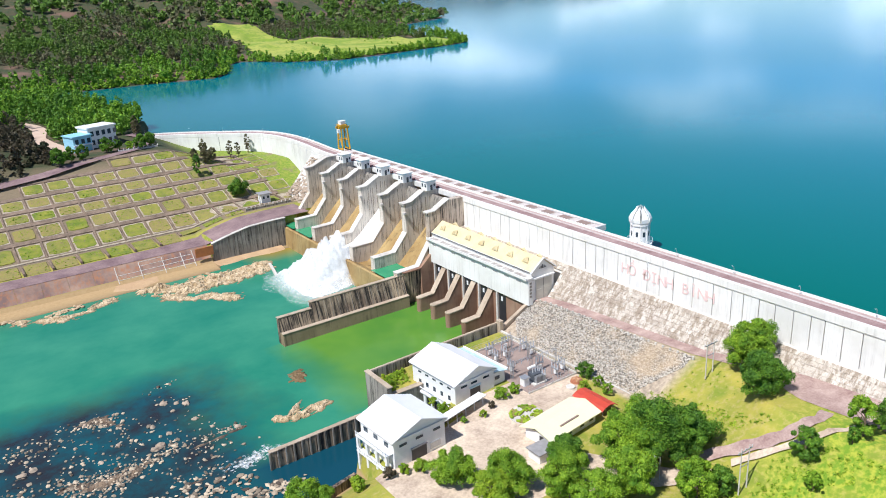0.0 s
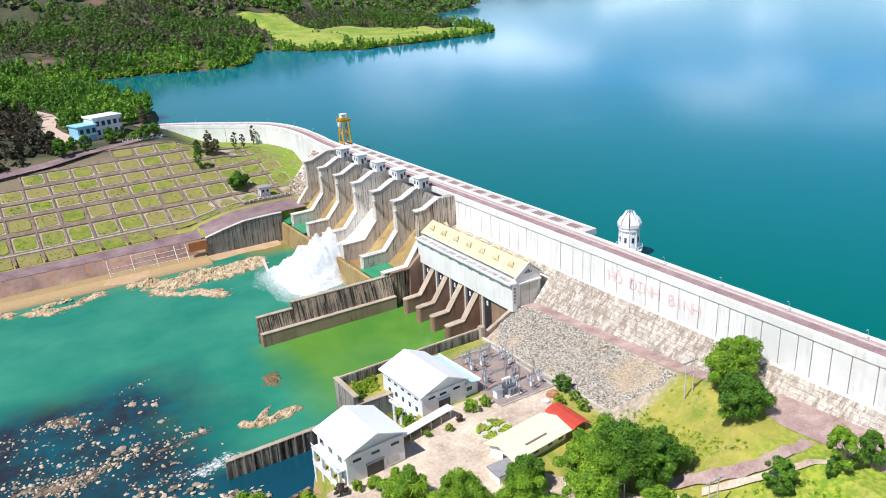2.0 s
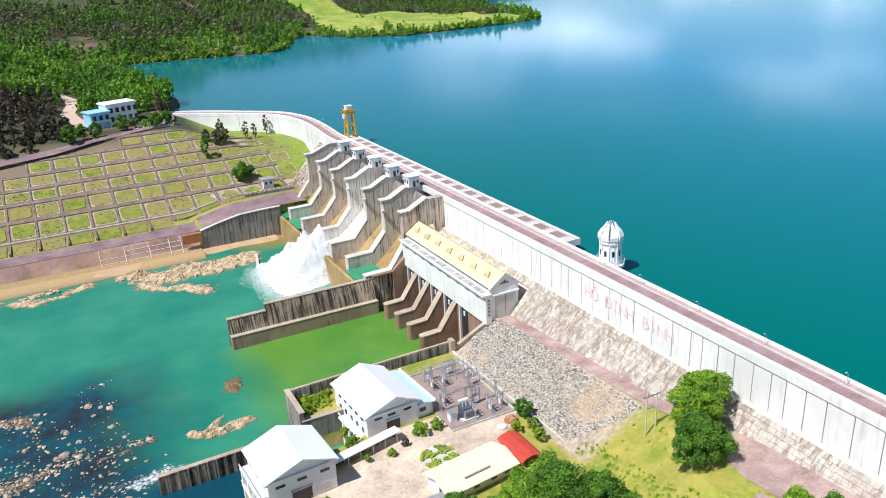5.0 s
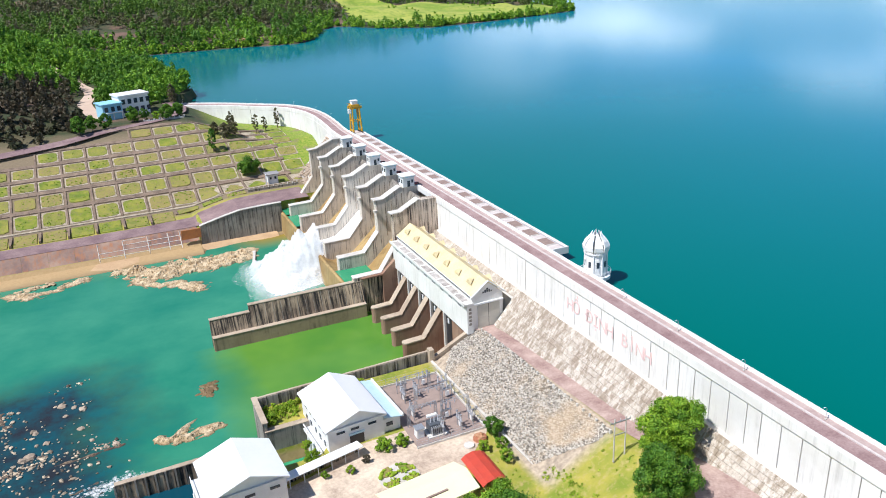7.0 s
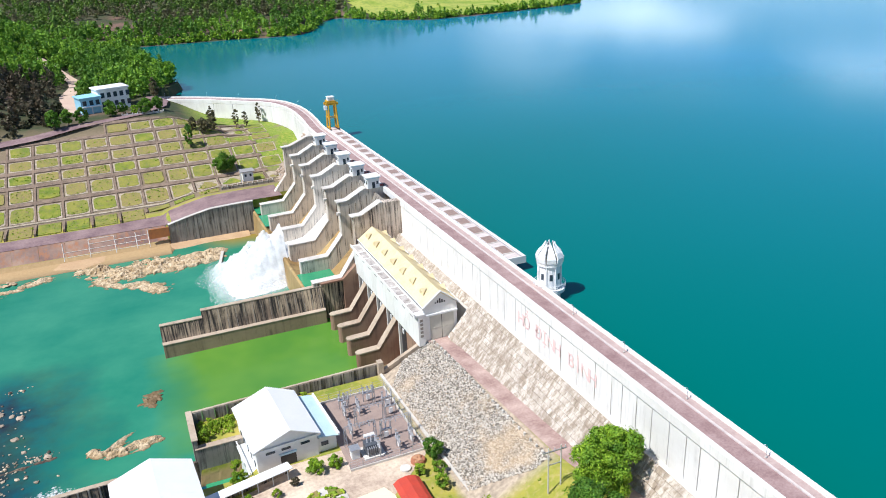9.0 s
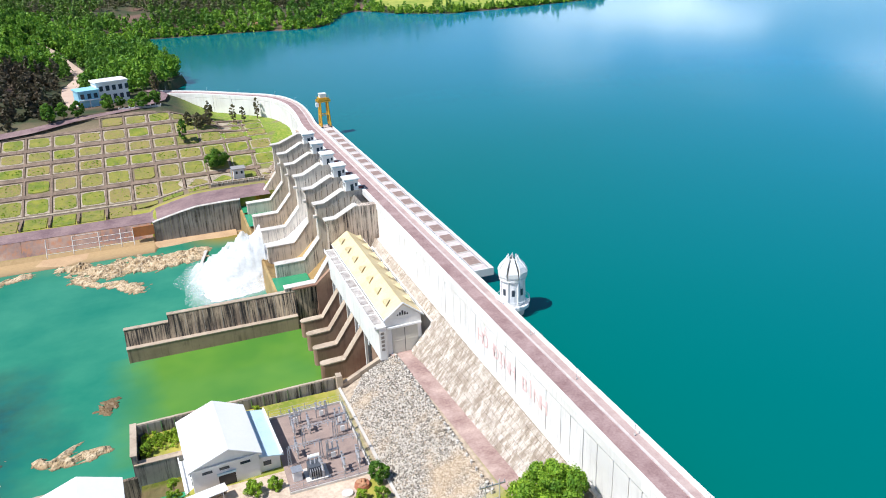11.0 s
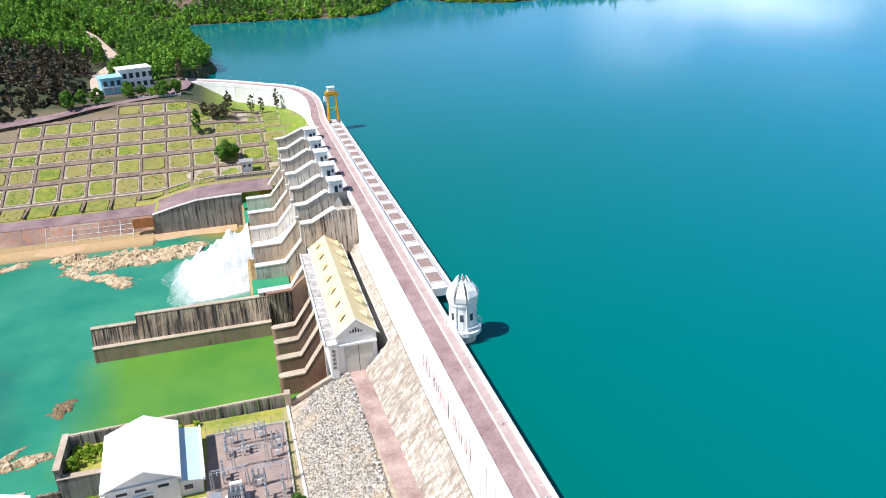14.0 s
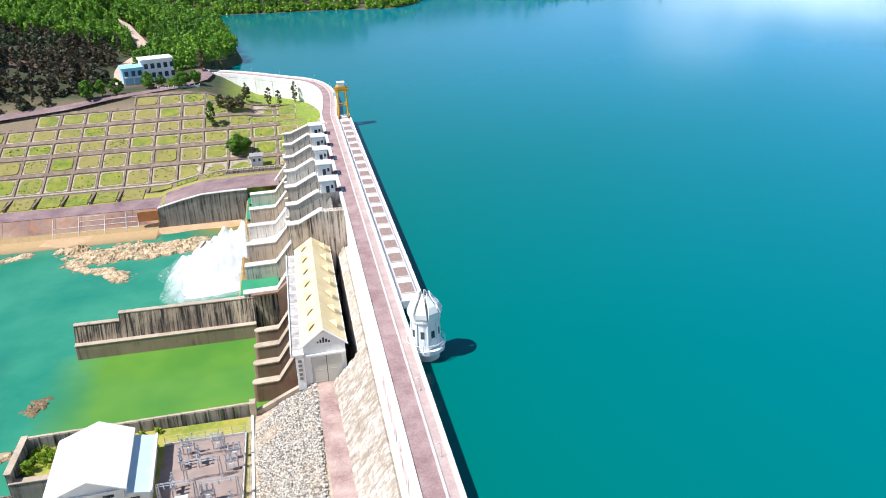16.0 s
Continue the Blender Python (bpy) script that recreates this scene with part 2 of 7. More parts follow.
def ground_material():
    k = Nodes("ground_cover")
    x, y, z = k.xyz()
    big, mid, fine = k.noise(0.02, 5), k.noise(0.12, 5), k.noise(0.9, 5)
    grass = k.mix(k.ramp(mid, 0.35, 0.65), (0.19, 0.24, 0.025), (0.40, 0.34, 0.06))
    grass = k.mix(k.ramp(fine, 0.5, 0.75), grass, (0.42, 0.33, 0.13))
    wood = k.mix(k.ramp(mid, 0.4, 0.6), (0.035, 0.055, 0.018), (0.075, 0.065, 0.03))
    wood = k.mix(k.ramp(big, 0.52, 0.64), wood, (0.17, 0.10, 0.07))
    # woods and scrub beyond the left bank, grass nearer
    col = k.mix(k.ramp(y, 96, 100), grass, k.mix(fine, (0.27, 0.20, 0.13), (0.15, 0.12, 0.07)))
    lawn = k.mix(k.ramp(fine, 0.4, 0.62), (0.13, 0.23, 0.015), (0.28, 0.30, 0.05))
    col = k.mix(k.mul(k.mul(k.ramp(x, -60, -48), k.ramp(y, 116, 122)), k.ramp(mid, 0.3, 0.45)), col, lawn)
    rank = k.mix(k.ramp(fine, 0.42, 0.6), (0.15, 0.26, 0.015), (0.36, 0.38, 0.04))
    col = k.mix(k.mul(k.ramp(y, -160, -172), k.ramp(mid, 0.35, 0.5)), col, rank)
    col = k.mix(k.mul(k.ramp(y, 165, 178), k.ramp(x, -40, -52)), col, wood)
    col = k.mix(k.ramp(y, 222, 230), col, wood)
    # stony earth under the riprap
    stony = k.mul(k.mul(k.ramp(y, -134, -130), k.ramp(y, -70, -72)), k.mul(k.ramp(x, -33.5, -31.5), k.ramp(x, -15, -16)))
    col = k.mix(stony, col, k.mix(k.ramp(fine, 0.35, 0.65), (0.30, 0.24, 0.18), (0.52, 0.42, 0.31)))
    col = k.mix(k.ramp(z, 3.4, 2.2), col, k.mix(fine, (0.50, 0.35, 0.18), (0.34, 0.22, 0.1)))
    bed = k.ramp(z, 0.6, -0.4)
    col = k.mix(bed, col, (0.08, 0.07, 0.045))
    k.bump(fine, 0.6, 0.4)
    return k.done(col, 0.95)


GROUND = ground_material()


def patch_material():
    k = Nodes("terrace_grass")
    r = k.random()
    mid, fine = k.noise(0.22, 4), k.noise(1.6, 5)
    col = k.mix(k.ramp(mid, 0.35, 0.65), (0.12, 0.18, 0.016), (0.27, 0.27, 0.035))
    dry = k.mix(fine, (0.38, 0.30, 0.09), (0.22, 0.15, 0.08))
    col = k.mix(k.mul(k.ramp(r, 0.15, 0.7), k.ramp(fine, 0.3, 0.6)), col, dry)
    col = k.mix(k.ramp(k.noise(0.6, 6, rough=0.8), 0.54, 0.68), col, (0.20, 0.145, 0.09))
    k.bump(fine, 0.8, 0.3)
    return k.done(col, 0.95)


PATCH = patch_material()


def lake_material():
    k = Nodes("lake_water")
    big = k.noise(0.004, 3)
    x, y, z = k.xyz()
    out = k.n.new("ShaderNodeMath")   # greener by the dam, bluer far out where sky reflection is painted in
    out.operation = "MULTIPLY_ADD"
    k.put(out.inputs[0], x)
    out.inputs[1].default_value = 4.0
    k.put(out.inputs[2], y)
    near = k.mix(k.ramp(big, 0.35, 0.65), (0.0, 0.124, 0.096), (0.0, 0.128, 0.106))
    # blue of the reflected sky, put into the far water's base colour
    deep = k.mix(k.ramp(big, 0.35, 0.65), (0.0, 0.190, 0.290), (0.0, 0.200, 0.330))
    col = k.mix(k.ramp(out.outputs[0], -150, 1350), near, deep)
    k.bump(k.noise(0.35, 4, (1, 1.6, 1)), 0.10, 0.12)
    m = k.done(col, 0.10)
    k.b.inputs["IOR"].default_value = 1.33
    k.b.inputs["Specular IOR Level"].default_value = 0.24
    return m


def river_material():
    k = Nodes("river_water")
    x, y, z = k.xyz()
    w = k.noise(0.025, 5)
    wob = k.n.new("ShaderNodeMath")
    wob.operation = "MULTIPLY_ADD"
    k.put(wob.inputs[0], w)
    wob.inputs[1].default_value = 30
    k.put(wob.inputs[2], y)
    col = k.mix(k.ramp(k.noise(0.03, 5), 0.35, 0.68), (0.016, 0.185, 0.115), (0.048, 0.255, 0.150))
    wx0 = k.n.new("ShaderNodeMath")
    wx0.operation = "MULTIPLY_ADD"
    k.put(wx0.inputs[0], k.noise(0.05, 4))
    wx0.inputs[1].default_value = 30
    k.put(wx0.inputs[2], x)
    wobx = wx0.outputs[0]
    # deeper blue-green over the reefs downstream of the yard
    deep = k.mul(k.ramp(wob.outputs[0], 10, -10), k.ramp(wobx, -80, -108))
    col = k.mix(deep, col, k.mix(k.ramp(k.noise(0.06, 6, rough=0.7), 0.4, 0.62), (0.008, 0.075, 0.095), (0.022, 0.024, 0.028)))
    # shade over the lower pool, painted as dark blue water
    pool = k.mul(k.ramp(y, -76, -80), k.ramp(x, -130, -112))
    col = k.mix(pool, col, (0.006, 0.055, 0.085))
    # algae-green still water in the tailrace
    wx = k.n.new("ShaderNodeMath")
    wx.operation = "MULTIPLY_ADD"
    k.put(wx.inputs[0], w)
    wx.inputs[1].default_value = 24
    k.put(wx.inputs[2], x)
    calm = k.mul(k.mul(k.ramp(wx.outputs[0], -76, -60), k.ramp(y, -16.5, -17.5)), k.ramp(y, -73, -70))
    col = k.mix(calm, col, k.mix(k.ramp(k.noise(0.03, 3), 0.4, 0.6), (0.075, 0.215, 0.032), (0.115, 0.26, 0.035)))
    # brown shallows by the far bank and round the islet
    shoal = k.mul(k.ramp(y, 60, 74), k.ramp(x, -62, -48))
    col = k.mix(shoal, col, (0.30, 0.20, 0.03))
    k.bump(k.noise(0.9, 5), 0.18, 0.15)
    m = k.done(col, 0.12)
    k.b.inputs["IOR"].default_value = 1.33
    return m


LAKE, RIVER = lake_material(), river_material()
POOL = plain("green_pool_water", (0.03, 0.26, 0.13), (0.06, 0.32, 0.15), 0.2, 0.08, 0.05)


def foam_material(name, gap, thin=False):
    k = Nodes(name)
    n = k.noise(0.45 if thin or not gap else 0.9, 7, rough=0.75)
    col = k.mix(k.ramp(k.noise(0.2, 4), 0.3, 0.7), (0.94, 0.95, 0.95), (0.90, 0.92, 0.92))
    k.bump(n, 0.12, 0.3)
    m = k.done(col, 0.9)
    t = k.n.new("ShaderNodeBsdfTranslucent")
    t.inputs["Color"].default_value = (0.92, 0.94, 0.95, 1)
    s = k.n.new("ShaderNodeMixShader")
    s.inputs[0].default_value = 0.12
    k.l.new(k.b.outputs[0], s.inputs[1])
    k.l.new(t.outputs[0], s.inputs[2])
    last = s.outputs[0]
    if gap:
        clear = k.n.new("ShaderNodeBsdfTransparent")
        c = k.n.new("ShaderNodeMixShader")
        body = k.mul(k.ramp(n, gap - 0.08, gap + 0.2), 0.7)
        if thin:   # spray thins out towards its rim, down at the water
            body = k.ramp(k.mul(k.mul(n, 0.6), k.mul(k.ramp(k.xyz()[2], 0.0, 6.0), 0.4), "ADD"), 0.22, 0.75)
            body = k.mul(body, 0.5)
        k.put(c.inputs[0], body)
        k.l.new(clear.outputs[0], c.inputs[1])
        k.l.new(last, c.inputs[2])
        last = c.outputs[0]
    k.l.new(last, k.n["Material Output"].inputs["Surface"])
    return m


RAPIDS = foam_material("torn_foam", 0.5)
FOAM, MIST, RIPPLE = foam_material("white_water", 0), foam_material("spray", 0.5, True), foam_material("river_foam", 0.56)

# ---- building blocks ----


def under(ob, parent):
    """Makes ob a part of parent, where it stands."""
    if parent is not None:
        ob.parent = parent
        ob.matrix_parent_inverse = Matrix.Translation(-parent.location)


class Shape:
    """Collects faces, and becomes one mesh object."""

    def __init__(self):
        self.v, self.f = [], []

    def add(self, verts, faces):
        n = len(self.v)
        self.v += [tuple(p) for p in verts]
        self.f += [tuple(i + n for i in q) for q in faces]
        return self

    def box(self, x0, x1, y0, y1, z0, z1):
        return self.add([(x, y, z) for z in (z0, z1) for y in (y0, y1) for x in (x0, x1)],
                        [(0, 2, 3, 1), (4, 5, 7, 6), (0, 1, 5, 4), (2, 6, 7, 3), (0, 4, 6, 2), (1, 3, 7, 5)])

    def prism(self, prof, a, b, axis="y"):
        """A profile pushed from a to b: (x, z) along y, (y, z) along x, (x, y) along z."""
        put = {"y": lambda p, s: (p[0], s, p[1]), "x": lambda p, s: (s, p[0], p[1]), "z": lambda p, s: (p[0], p[1], s)}[axis]
        n = len(prof)
        return self.add([put(p, a) for p in prof] + [put(p, b) for p in prof],
                        [tuple(range(n - 1, -1, -1)), tuple(range(n, 2 * n))] + [(i, (i + 1) % n, (i + 1) % n + n, i + n) for i in range(n)])

    def tube(self, p, q, r0, r1=None, n=8):
        r1 = r0 if r1 is None else r1
        p, q = Vector(p), Vector(q)
        m = (q - p).to_track_quat("Z", "Y").to_matrix()
        ring = [m @ Vector((math.cos(2 * math.pi * i / n), math.sin(2 * math.pi * i / n), 0)) for i in range(n)]
        return self.add([p + r0 * d for d in ring] + [q + r1 * d for d in ring],
                        [(i, (i + 1) % n, (i + 1) % n + n, i + n) for i in range(n)] + [tuple(range(n - 1, -1, -1)), tuple(range(n, 2 * n))])

    def sweep(self, path, prof):
        """A closed profile (across, up) carried along a path of (x, y); across points to the path's right."""
        rings = []
        for i, p in enumerate(path):
            a, b = Vector(path[max(i - 1, 0)]), Vector(path[min(i + 1, len(path) - 1)])
            d = (b - a).normalized()
            rings.append([(p[0] + d.y * s, p[1] - d.x * s, h) for s, h in prof])
        n, k = len(prof), len(rings)
        faces = [(j * n + i, j * n + (i + 1) % n, (j + 1) * n + (i + 1) % n, (j + 1) * n + i) for j in range(k - 1) for i in range(n)]
        return self.add([p for r in rings for p in r], faces + [tuple(range(n - 1, -1, -1)), tuple(range((k - 1) * n, k * n))])

    def done(self, name, material, parent=None, label="", bevel=0.0, smooth=False):
        me = bpy.data.meshes.new(name)
        me.from_pydata(self.v, [], self.f)
        bm = bmesh.new()
        bm.from_mesh(me)
        bmesh.ops.recalc_face_normals(bm, faces=bm.faces)
        if bevel:
            bmesh.ops.bevel(bm, geom=[e for e in bm.edges if e.is_manifold and e.calc_face_angle(0) > 0.5], offset=bevel, segments=1, affect="EDGES")
        if smooth:
            for f in bm.faces:
                f.smooth = True
        bm.to_mesh(me)
        bm.free()
        me.materials.append(material)
        ob = new(name, me)
        under(ob, parent)
        return tagged(ob, label)


def thing(name, at, label, category, group="", kind=""):
    ob = new(name)
    ob.location = at
    return tagged(ob, label, category, group, kind)


def joined(name, verts, faces, material, parent=None, smooth=False):
    """One mesh out of long arrays."""
    me = bpy.data.meshes.new(name)
    me.from_pydata(np.asarray(verts, float).tolist(), [], [tuple(q) for q in faces])
    me.materials.append(material)
    if smooth:
        me.polygons.foreach_set("use_smooth", [True] * len(me.polygons))
    ob = new(name, me)
    under(ob, parent)
    return ob


def ico(sub):
    bm = bmesh.new()
    bmesh.ops.create_icosphere(bm, subdivisions=sub, radius=1)
    v = np.array([p.co[:] for p in bm.verts])
    f = np.array([[p.index for p in q.verts] for q in bm.faces])
    bm.free()
    return v, f


ICO1, ICO2 = ico(1), ico(2)


def lumps(rng, spots, sizes, flat=(0.5, 0.8), rough=0.25, base=ICO1):
    """Uneven stones or clumps at the spots: verts and faces."""
    bv, bf = base
    vs, fs = [], []
    for i, (p, s) in enumerate(zip(spots, sizes)):
        v = bv * (1 + rough * rng.standard_normal((len(bv), 1)).clip(-1.5, 1.5))
        v = v * np.array([s * rng.uniform(0.7, 1.3), s * rng.uniform(0.7, 1.3), s * rng.uniform(*flat)])
        a = rng.uniform(0, 6.28)
        c, n = math.cos(a), math.sin(a)
        v = v @ np.array([[c, n, 0], [-n, c, 0], [0, 0, 1]])
        vs.append(v + np.asarray(p))
        fs.append(bf + i * len(bv))
    return np.concatenate(vs), np.concatenate(fs)


# ---- the lie of the land ----
LAKE_LEVEL, CREST = 31.5, 35.0
AXIS = [(-0.9, -270), (-0.9, -100), (-0.9, 60), (-0.9, 98), (0.3, 115), (1.2, 130), (1.4, 145), (0.0, 158), (-3.5, 171), (-10, 181.5), (-18.7, 190), (-27.5, 199), (-36.4, 207.5), (-44.5, 214), (-53, 220), (-64, 226)]


def toe_height(y):
    return np.interp(y, [-260, -175, -156, -130, -80, -70], [22.5, 21, 20.3, 17.6, 15.6, 14.6])


def ramp_height(x):
    return np.interp(x, [-300, -74, -71, -62, -54, -43, -25], [7.2, 7.6, 9.0, 11.2, 12.8, 13.2, 13.2])


def lake_side(y):
    ys = [p[1] for p in AXIS] + [240, 252, 272, 300, 380, 430, 462, 480]
    xs = [p[0] for p in AXIS] + [-58, -49, -43, -47, -56, -70, -100, -190]
    return np.interp(y, ys, xs)


def north_shore(x):
    return np.interp(x, [-900, -200, -100, -38, 20, 86, 110, 140, 165, 180, 195, 240, 319, 400, 452, 470, 500, 600, 850, 1100, 2500, 5000],
                     [540, 545, 540, 531, 527, 512, 540, 620, 655, 630, 590, 548, 556, 574, 592, 640, 800, 1000, 1180, 2600, 3200, 3300])


def step(v, a, b):
    t = np.clip((v - a) / (b - a), 0, 1)
    return t * t * (3 - 2 * t)


def rough_field(x, y, scale, seed):
    return np.sin(x / scale + seed) * np.cos(y / scale * 1.3 + seed * 2) + 0.5 * np.sin(x / scale * 2.3 + y / scale * 1.7 + seed * 3) + 0.3 * np.cos(x / scale * 4.1 - y / scale * 3.3 + seed)


def ground_height(x, y):
    x, y = np.asarray(x, float), np.asarray(y, float)
    # left bank: shelf, bank face, road, terraces, hill
    left = np.where(x < -71, np.interp(y, [62, 68, 76, 82, 97, 104.5], [-3, 0.3, 1.0, 7.2, 8.4, 9.0]), np.interp(y, [66, 72, 79.0, 79.1], [-3, -0.2, 0.6, 7.0]))
    steep = np.minimum(9 + 0.37 * (y - 104.5), 34.6)
    lawn = np.interp(x, [-62, -46, -33], [34.6, 29.3, 24.4]) + 0.02 * np.clip(y - 148, 0, 40)
    lawn = lawn + (34.6 - lawn) * step(y, 208, 228)
    slope = np.minimum(steep, lawn)
    left = np.where(y > 104.5, slope, left)
    left = np.where((x >= -71) & (y > 79.1), np.maximum(slope, ramp_height(x)), left)
    hill = 0.30 * np.clip(-112 - x, 0, 260) * step(y, 168, 200) + 0.18 * np.clip(y - 330, 0, 60) * step(x, -90, -150)
    left = left + hill + step(y, 175, 260) * (1.5 + 0.8 * rough_field(x, y, 23, 1.0))
    # north of the cove
    d = y - north_shore(x)
    rise = np.where(x < 150, 0.10 + 0 * x, np.interp(x, [150, 250, 460, 900], [0.10, 0.035, 0.03, 0.12]))
    north = LAKE_LEVEL + 0.6 + rise * np.clip(d, 0, 260) + 0.12 * np.clip(d - 260, 0, 1600) + step(d, 5, 80) * 2.5 * rough_field(x, y, 45, 2.0) + step(d, 200, 700) * 22 * (1 + rough_field(x, y, 260, 0.6))
    land = np.where(y > 500, north, left)
    # right bank
    toe = toe_height(y)
    foot = np.interp(y, [-260, -150, -131, -123, -107, -80, -72], [-46, -42, -34, -31, -30, -31.5, -30])
    lip = -17.5 - 8.5 * step(y, -146, -160)
    yard = 8.5 + (toe - 8.5) * np.clip((x - foot) / (lip - foot), 0, 1)
    yard = np.where(x > lip, toe, yard)
    bank = np.where(x > -100, 8.5, np.interp(-100 - x + 0.0 * y, [0, 3, 60], [8.5, 8.0, 7.0]))
    shore = -97 - 0.25 * np.clip(-100 - x, 0, 200)
    beach = np.clip((shore - y) * 0.55 - 1.0, -3, bank)
    yard = np.where(x < -79, np.where(y < -97, np.where(x < -96, beach, 8.5), -3.0), yard)
    yard = np.where((x < -69) & (y > -98) & (y < -84), -3.0, yard)
    right = np.where(y < -71.2, yard, -3.0)
    out = np.where(y < 20, right, land)
    # river bed, tailrace and the dam's own ground
    river = (y > -71.2) & (y < 62)
    out = np.where(river, -3.0, out)
    out = np.where((x > -30) & (y > -71.2) & (y < 84), 0.0, out)
    # lake bed
    s = np.minimum(x - lake_side(y), north_shore(x) - y)
    bed = LAKE_LEVEL + 0.3 - np.clip(s * 0.35, 0, 12)
    bed = np.where(y < 215, np.minimum(bed, 18), bed)
    return np.where(s > 0, bed, out)


def terrain():
    xs = np.concatenate([np.linspace(-3000, -420, 40), np.linspace(-400, -184, 37), np.arange(-180, 20, 2.0), np.linspace(24, 520, 84), np.linspace(540, 4500, 60)])
    ys = np.concatenate([np.linspace(-1500, -300, 14), np.linspace(-280, -184, 16), np.arange(-180, 240, 2.0), np.linspace(244, 1000, 150), np.linspace(1030, 4600, 66)])
    X, Y = np.meshgrid(xs, ys)
    Z = ground_height(X, Y)
    n, m = len(xs), len(ys)
    i = np.arange((m - 1) * n).reshape(m - 1, n)[:, :-1].ravel()
    ob = joined("ground", np.stack([X.ravel(), Y.ravel(), Z.ravel()], 1), np.stack([i, i + 1, i + n + 1, i + n], 1), GROUND)
    tagged(ob, "grassy and wooded ground with a river bed and hills", "ground", kind="structure")


terrain()


def sheet(name, x0, x1, y0, y1, z, material, label, category, kind="structure"):
    ob = joined(name, [(x0, y0, z), (x1, y0, z), (x1, y1, z), (x0, y1, z)], [(0, 1, 2, 3)], material)
    return tagged(ob, label, category, kind=kind)


edge = [(-0.9, -1500)] + AXIS + [(-64, 234), (-300, 250), (-900, 300), (-900, 4500), (4500, 4500), (4500, -1500)]
lake = joined("lake_water", [(x, y, LAKE_LEVEL) for x, y in edge], [tuple(range(len(edge)))[::-1]], LAKE)
tagged(lake, "calm blue-green reservoir water behind the dam", "water", kind="structure")
sheet("river_water", -1500, -28, -125, 84, 0.0, RIVER, "turquoise river water below the dam, green in the tailrace", "water")

# ---- the dam ----
rng = np.random.default_rng(7)
dam = thing("dam", (-1, -100, 0), "long pale concrete gravity dam with a road along its crest", "dam")


def axis_between(a, b, size=3.0):
    """The crest's centre line from y = a to y = b, in short steps."""
    ys = np.array([p[1] for p in AXIS])
    xs = np.array([p[0] for p in AXIS])
    n = max(2, int((b - a) / size))
    return [(float(np.interp(y, ys, xs)), float(y)) for y in np.linspace(a, b, n)]


def smooth_axis():
    pts = []
    ctrl = [Vector(p) for p in AXIS]
    for i in range(len(ctrl) - 1):
        p0, p1, p2, p3 = ctrl[max(i - 1, 0)], ctrl[i], ctrl[i + 1], ctrl[min(i + 2, len(ctrl) - 1)]
        n = max(1, int((p2 - p1).length / 4))
        for j in range(n):
            t = j / n
            pts.append(tuple(0.5 * ((2 * p1) + (p2 - p0) * t + (2 * p0 - 5 * p1 + 4 * p2 - p3) * t * t + (3 * p1 - p0 - 3 * p2 + p3) * t ** 3)))
    return [p for p in pts] + [AXIS[-1]]


LINE = smooth_axis()
# core of the non-overflow wall, right of the powerhouse and left of the spillway
Shape().prism([(1.9, 34.4), (1.9, -4), (-20, -4), (-20, 12.5), (-15, 12.8), (-5.3, 23.7), (-3.6, 24.3), (-3.6, 34.4)], -270, -72.6).done("body", PALE, dam)
Shape().prism([(1.9, 34.4), (1.9, -4), (-7.2, -4), (-7.2, 21.4), (-5.3, 23.7), (-3.6, 24.3), (-3.6, 34.4)], -72.6, -16.5).done("body", PALE, dam)
left_line = [p for p in LINE if p[1] > 84.5]
Shape().sweep([(p[0], p[1]) for p in left_line], [(3.0, 34.4), (3.0, 8), (-3.4, 8), (-3.4, 34.4)]).done("body", WHITE_WALL, dam, "pale wall of the curved end")
# crest: slab, road, kerbs, parapets
run = [p for p in LINE if p[1] > -268]
Shape().sweep(run, [(3.1, 35.0), (3.1, 33.6), (-3.1, 33.6), (-3.3, 35.0)]).done("crest_slab", ROAD_EDGE, dam, bevel=0.0)
Shape().sweep(run, [(0.55, 35.06), (0.55, 34.9), (-2.65, 34.9), (-2.65, 35.06)]).done("road", ROAD, dam, "reddish crest road")
Shape().sweep(run, [(2.55, 35.07), (2.55, 34.9), (1.0, 34.9), (1.0, 35.07)]).done("footway", plain("worn_footway", (0.52, 0.41, 0.37), (0.38, 0.27, 0.25), 0.3, 0.9, 0.3), dam, "worn pinkish footway")
Shape().sweep(run, [(1.0, 35.25), (1.0, 34.9), (0.6, 34.9), (0.6, 35.25)]).done("kerb", ROAD_EDGE, dam)
Shape().sweep(run, [(-2.7, 35.3), (-2.7, 33.1), (-3.45, 33.1), (-3.6, 33.4), (-3.6, 35.2), (-3.4, 35.3)]).done("parapet", WHITE_WALL, dam, "white downstream parapet")
Shape().sweep(run, [(3.35, 35.5), (3.35, 33.4), (2.75, 33.4), (2.75, 35.5)]).done("parapet", WHITE_WALL, dam, "white parapet on the lake side")
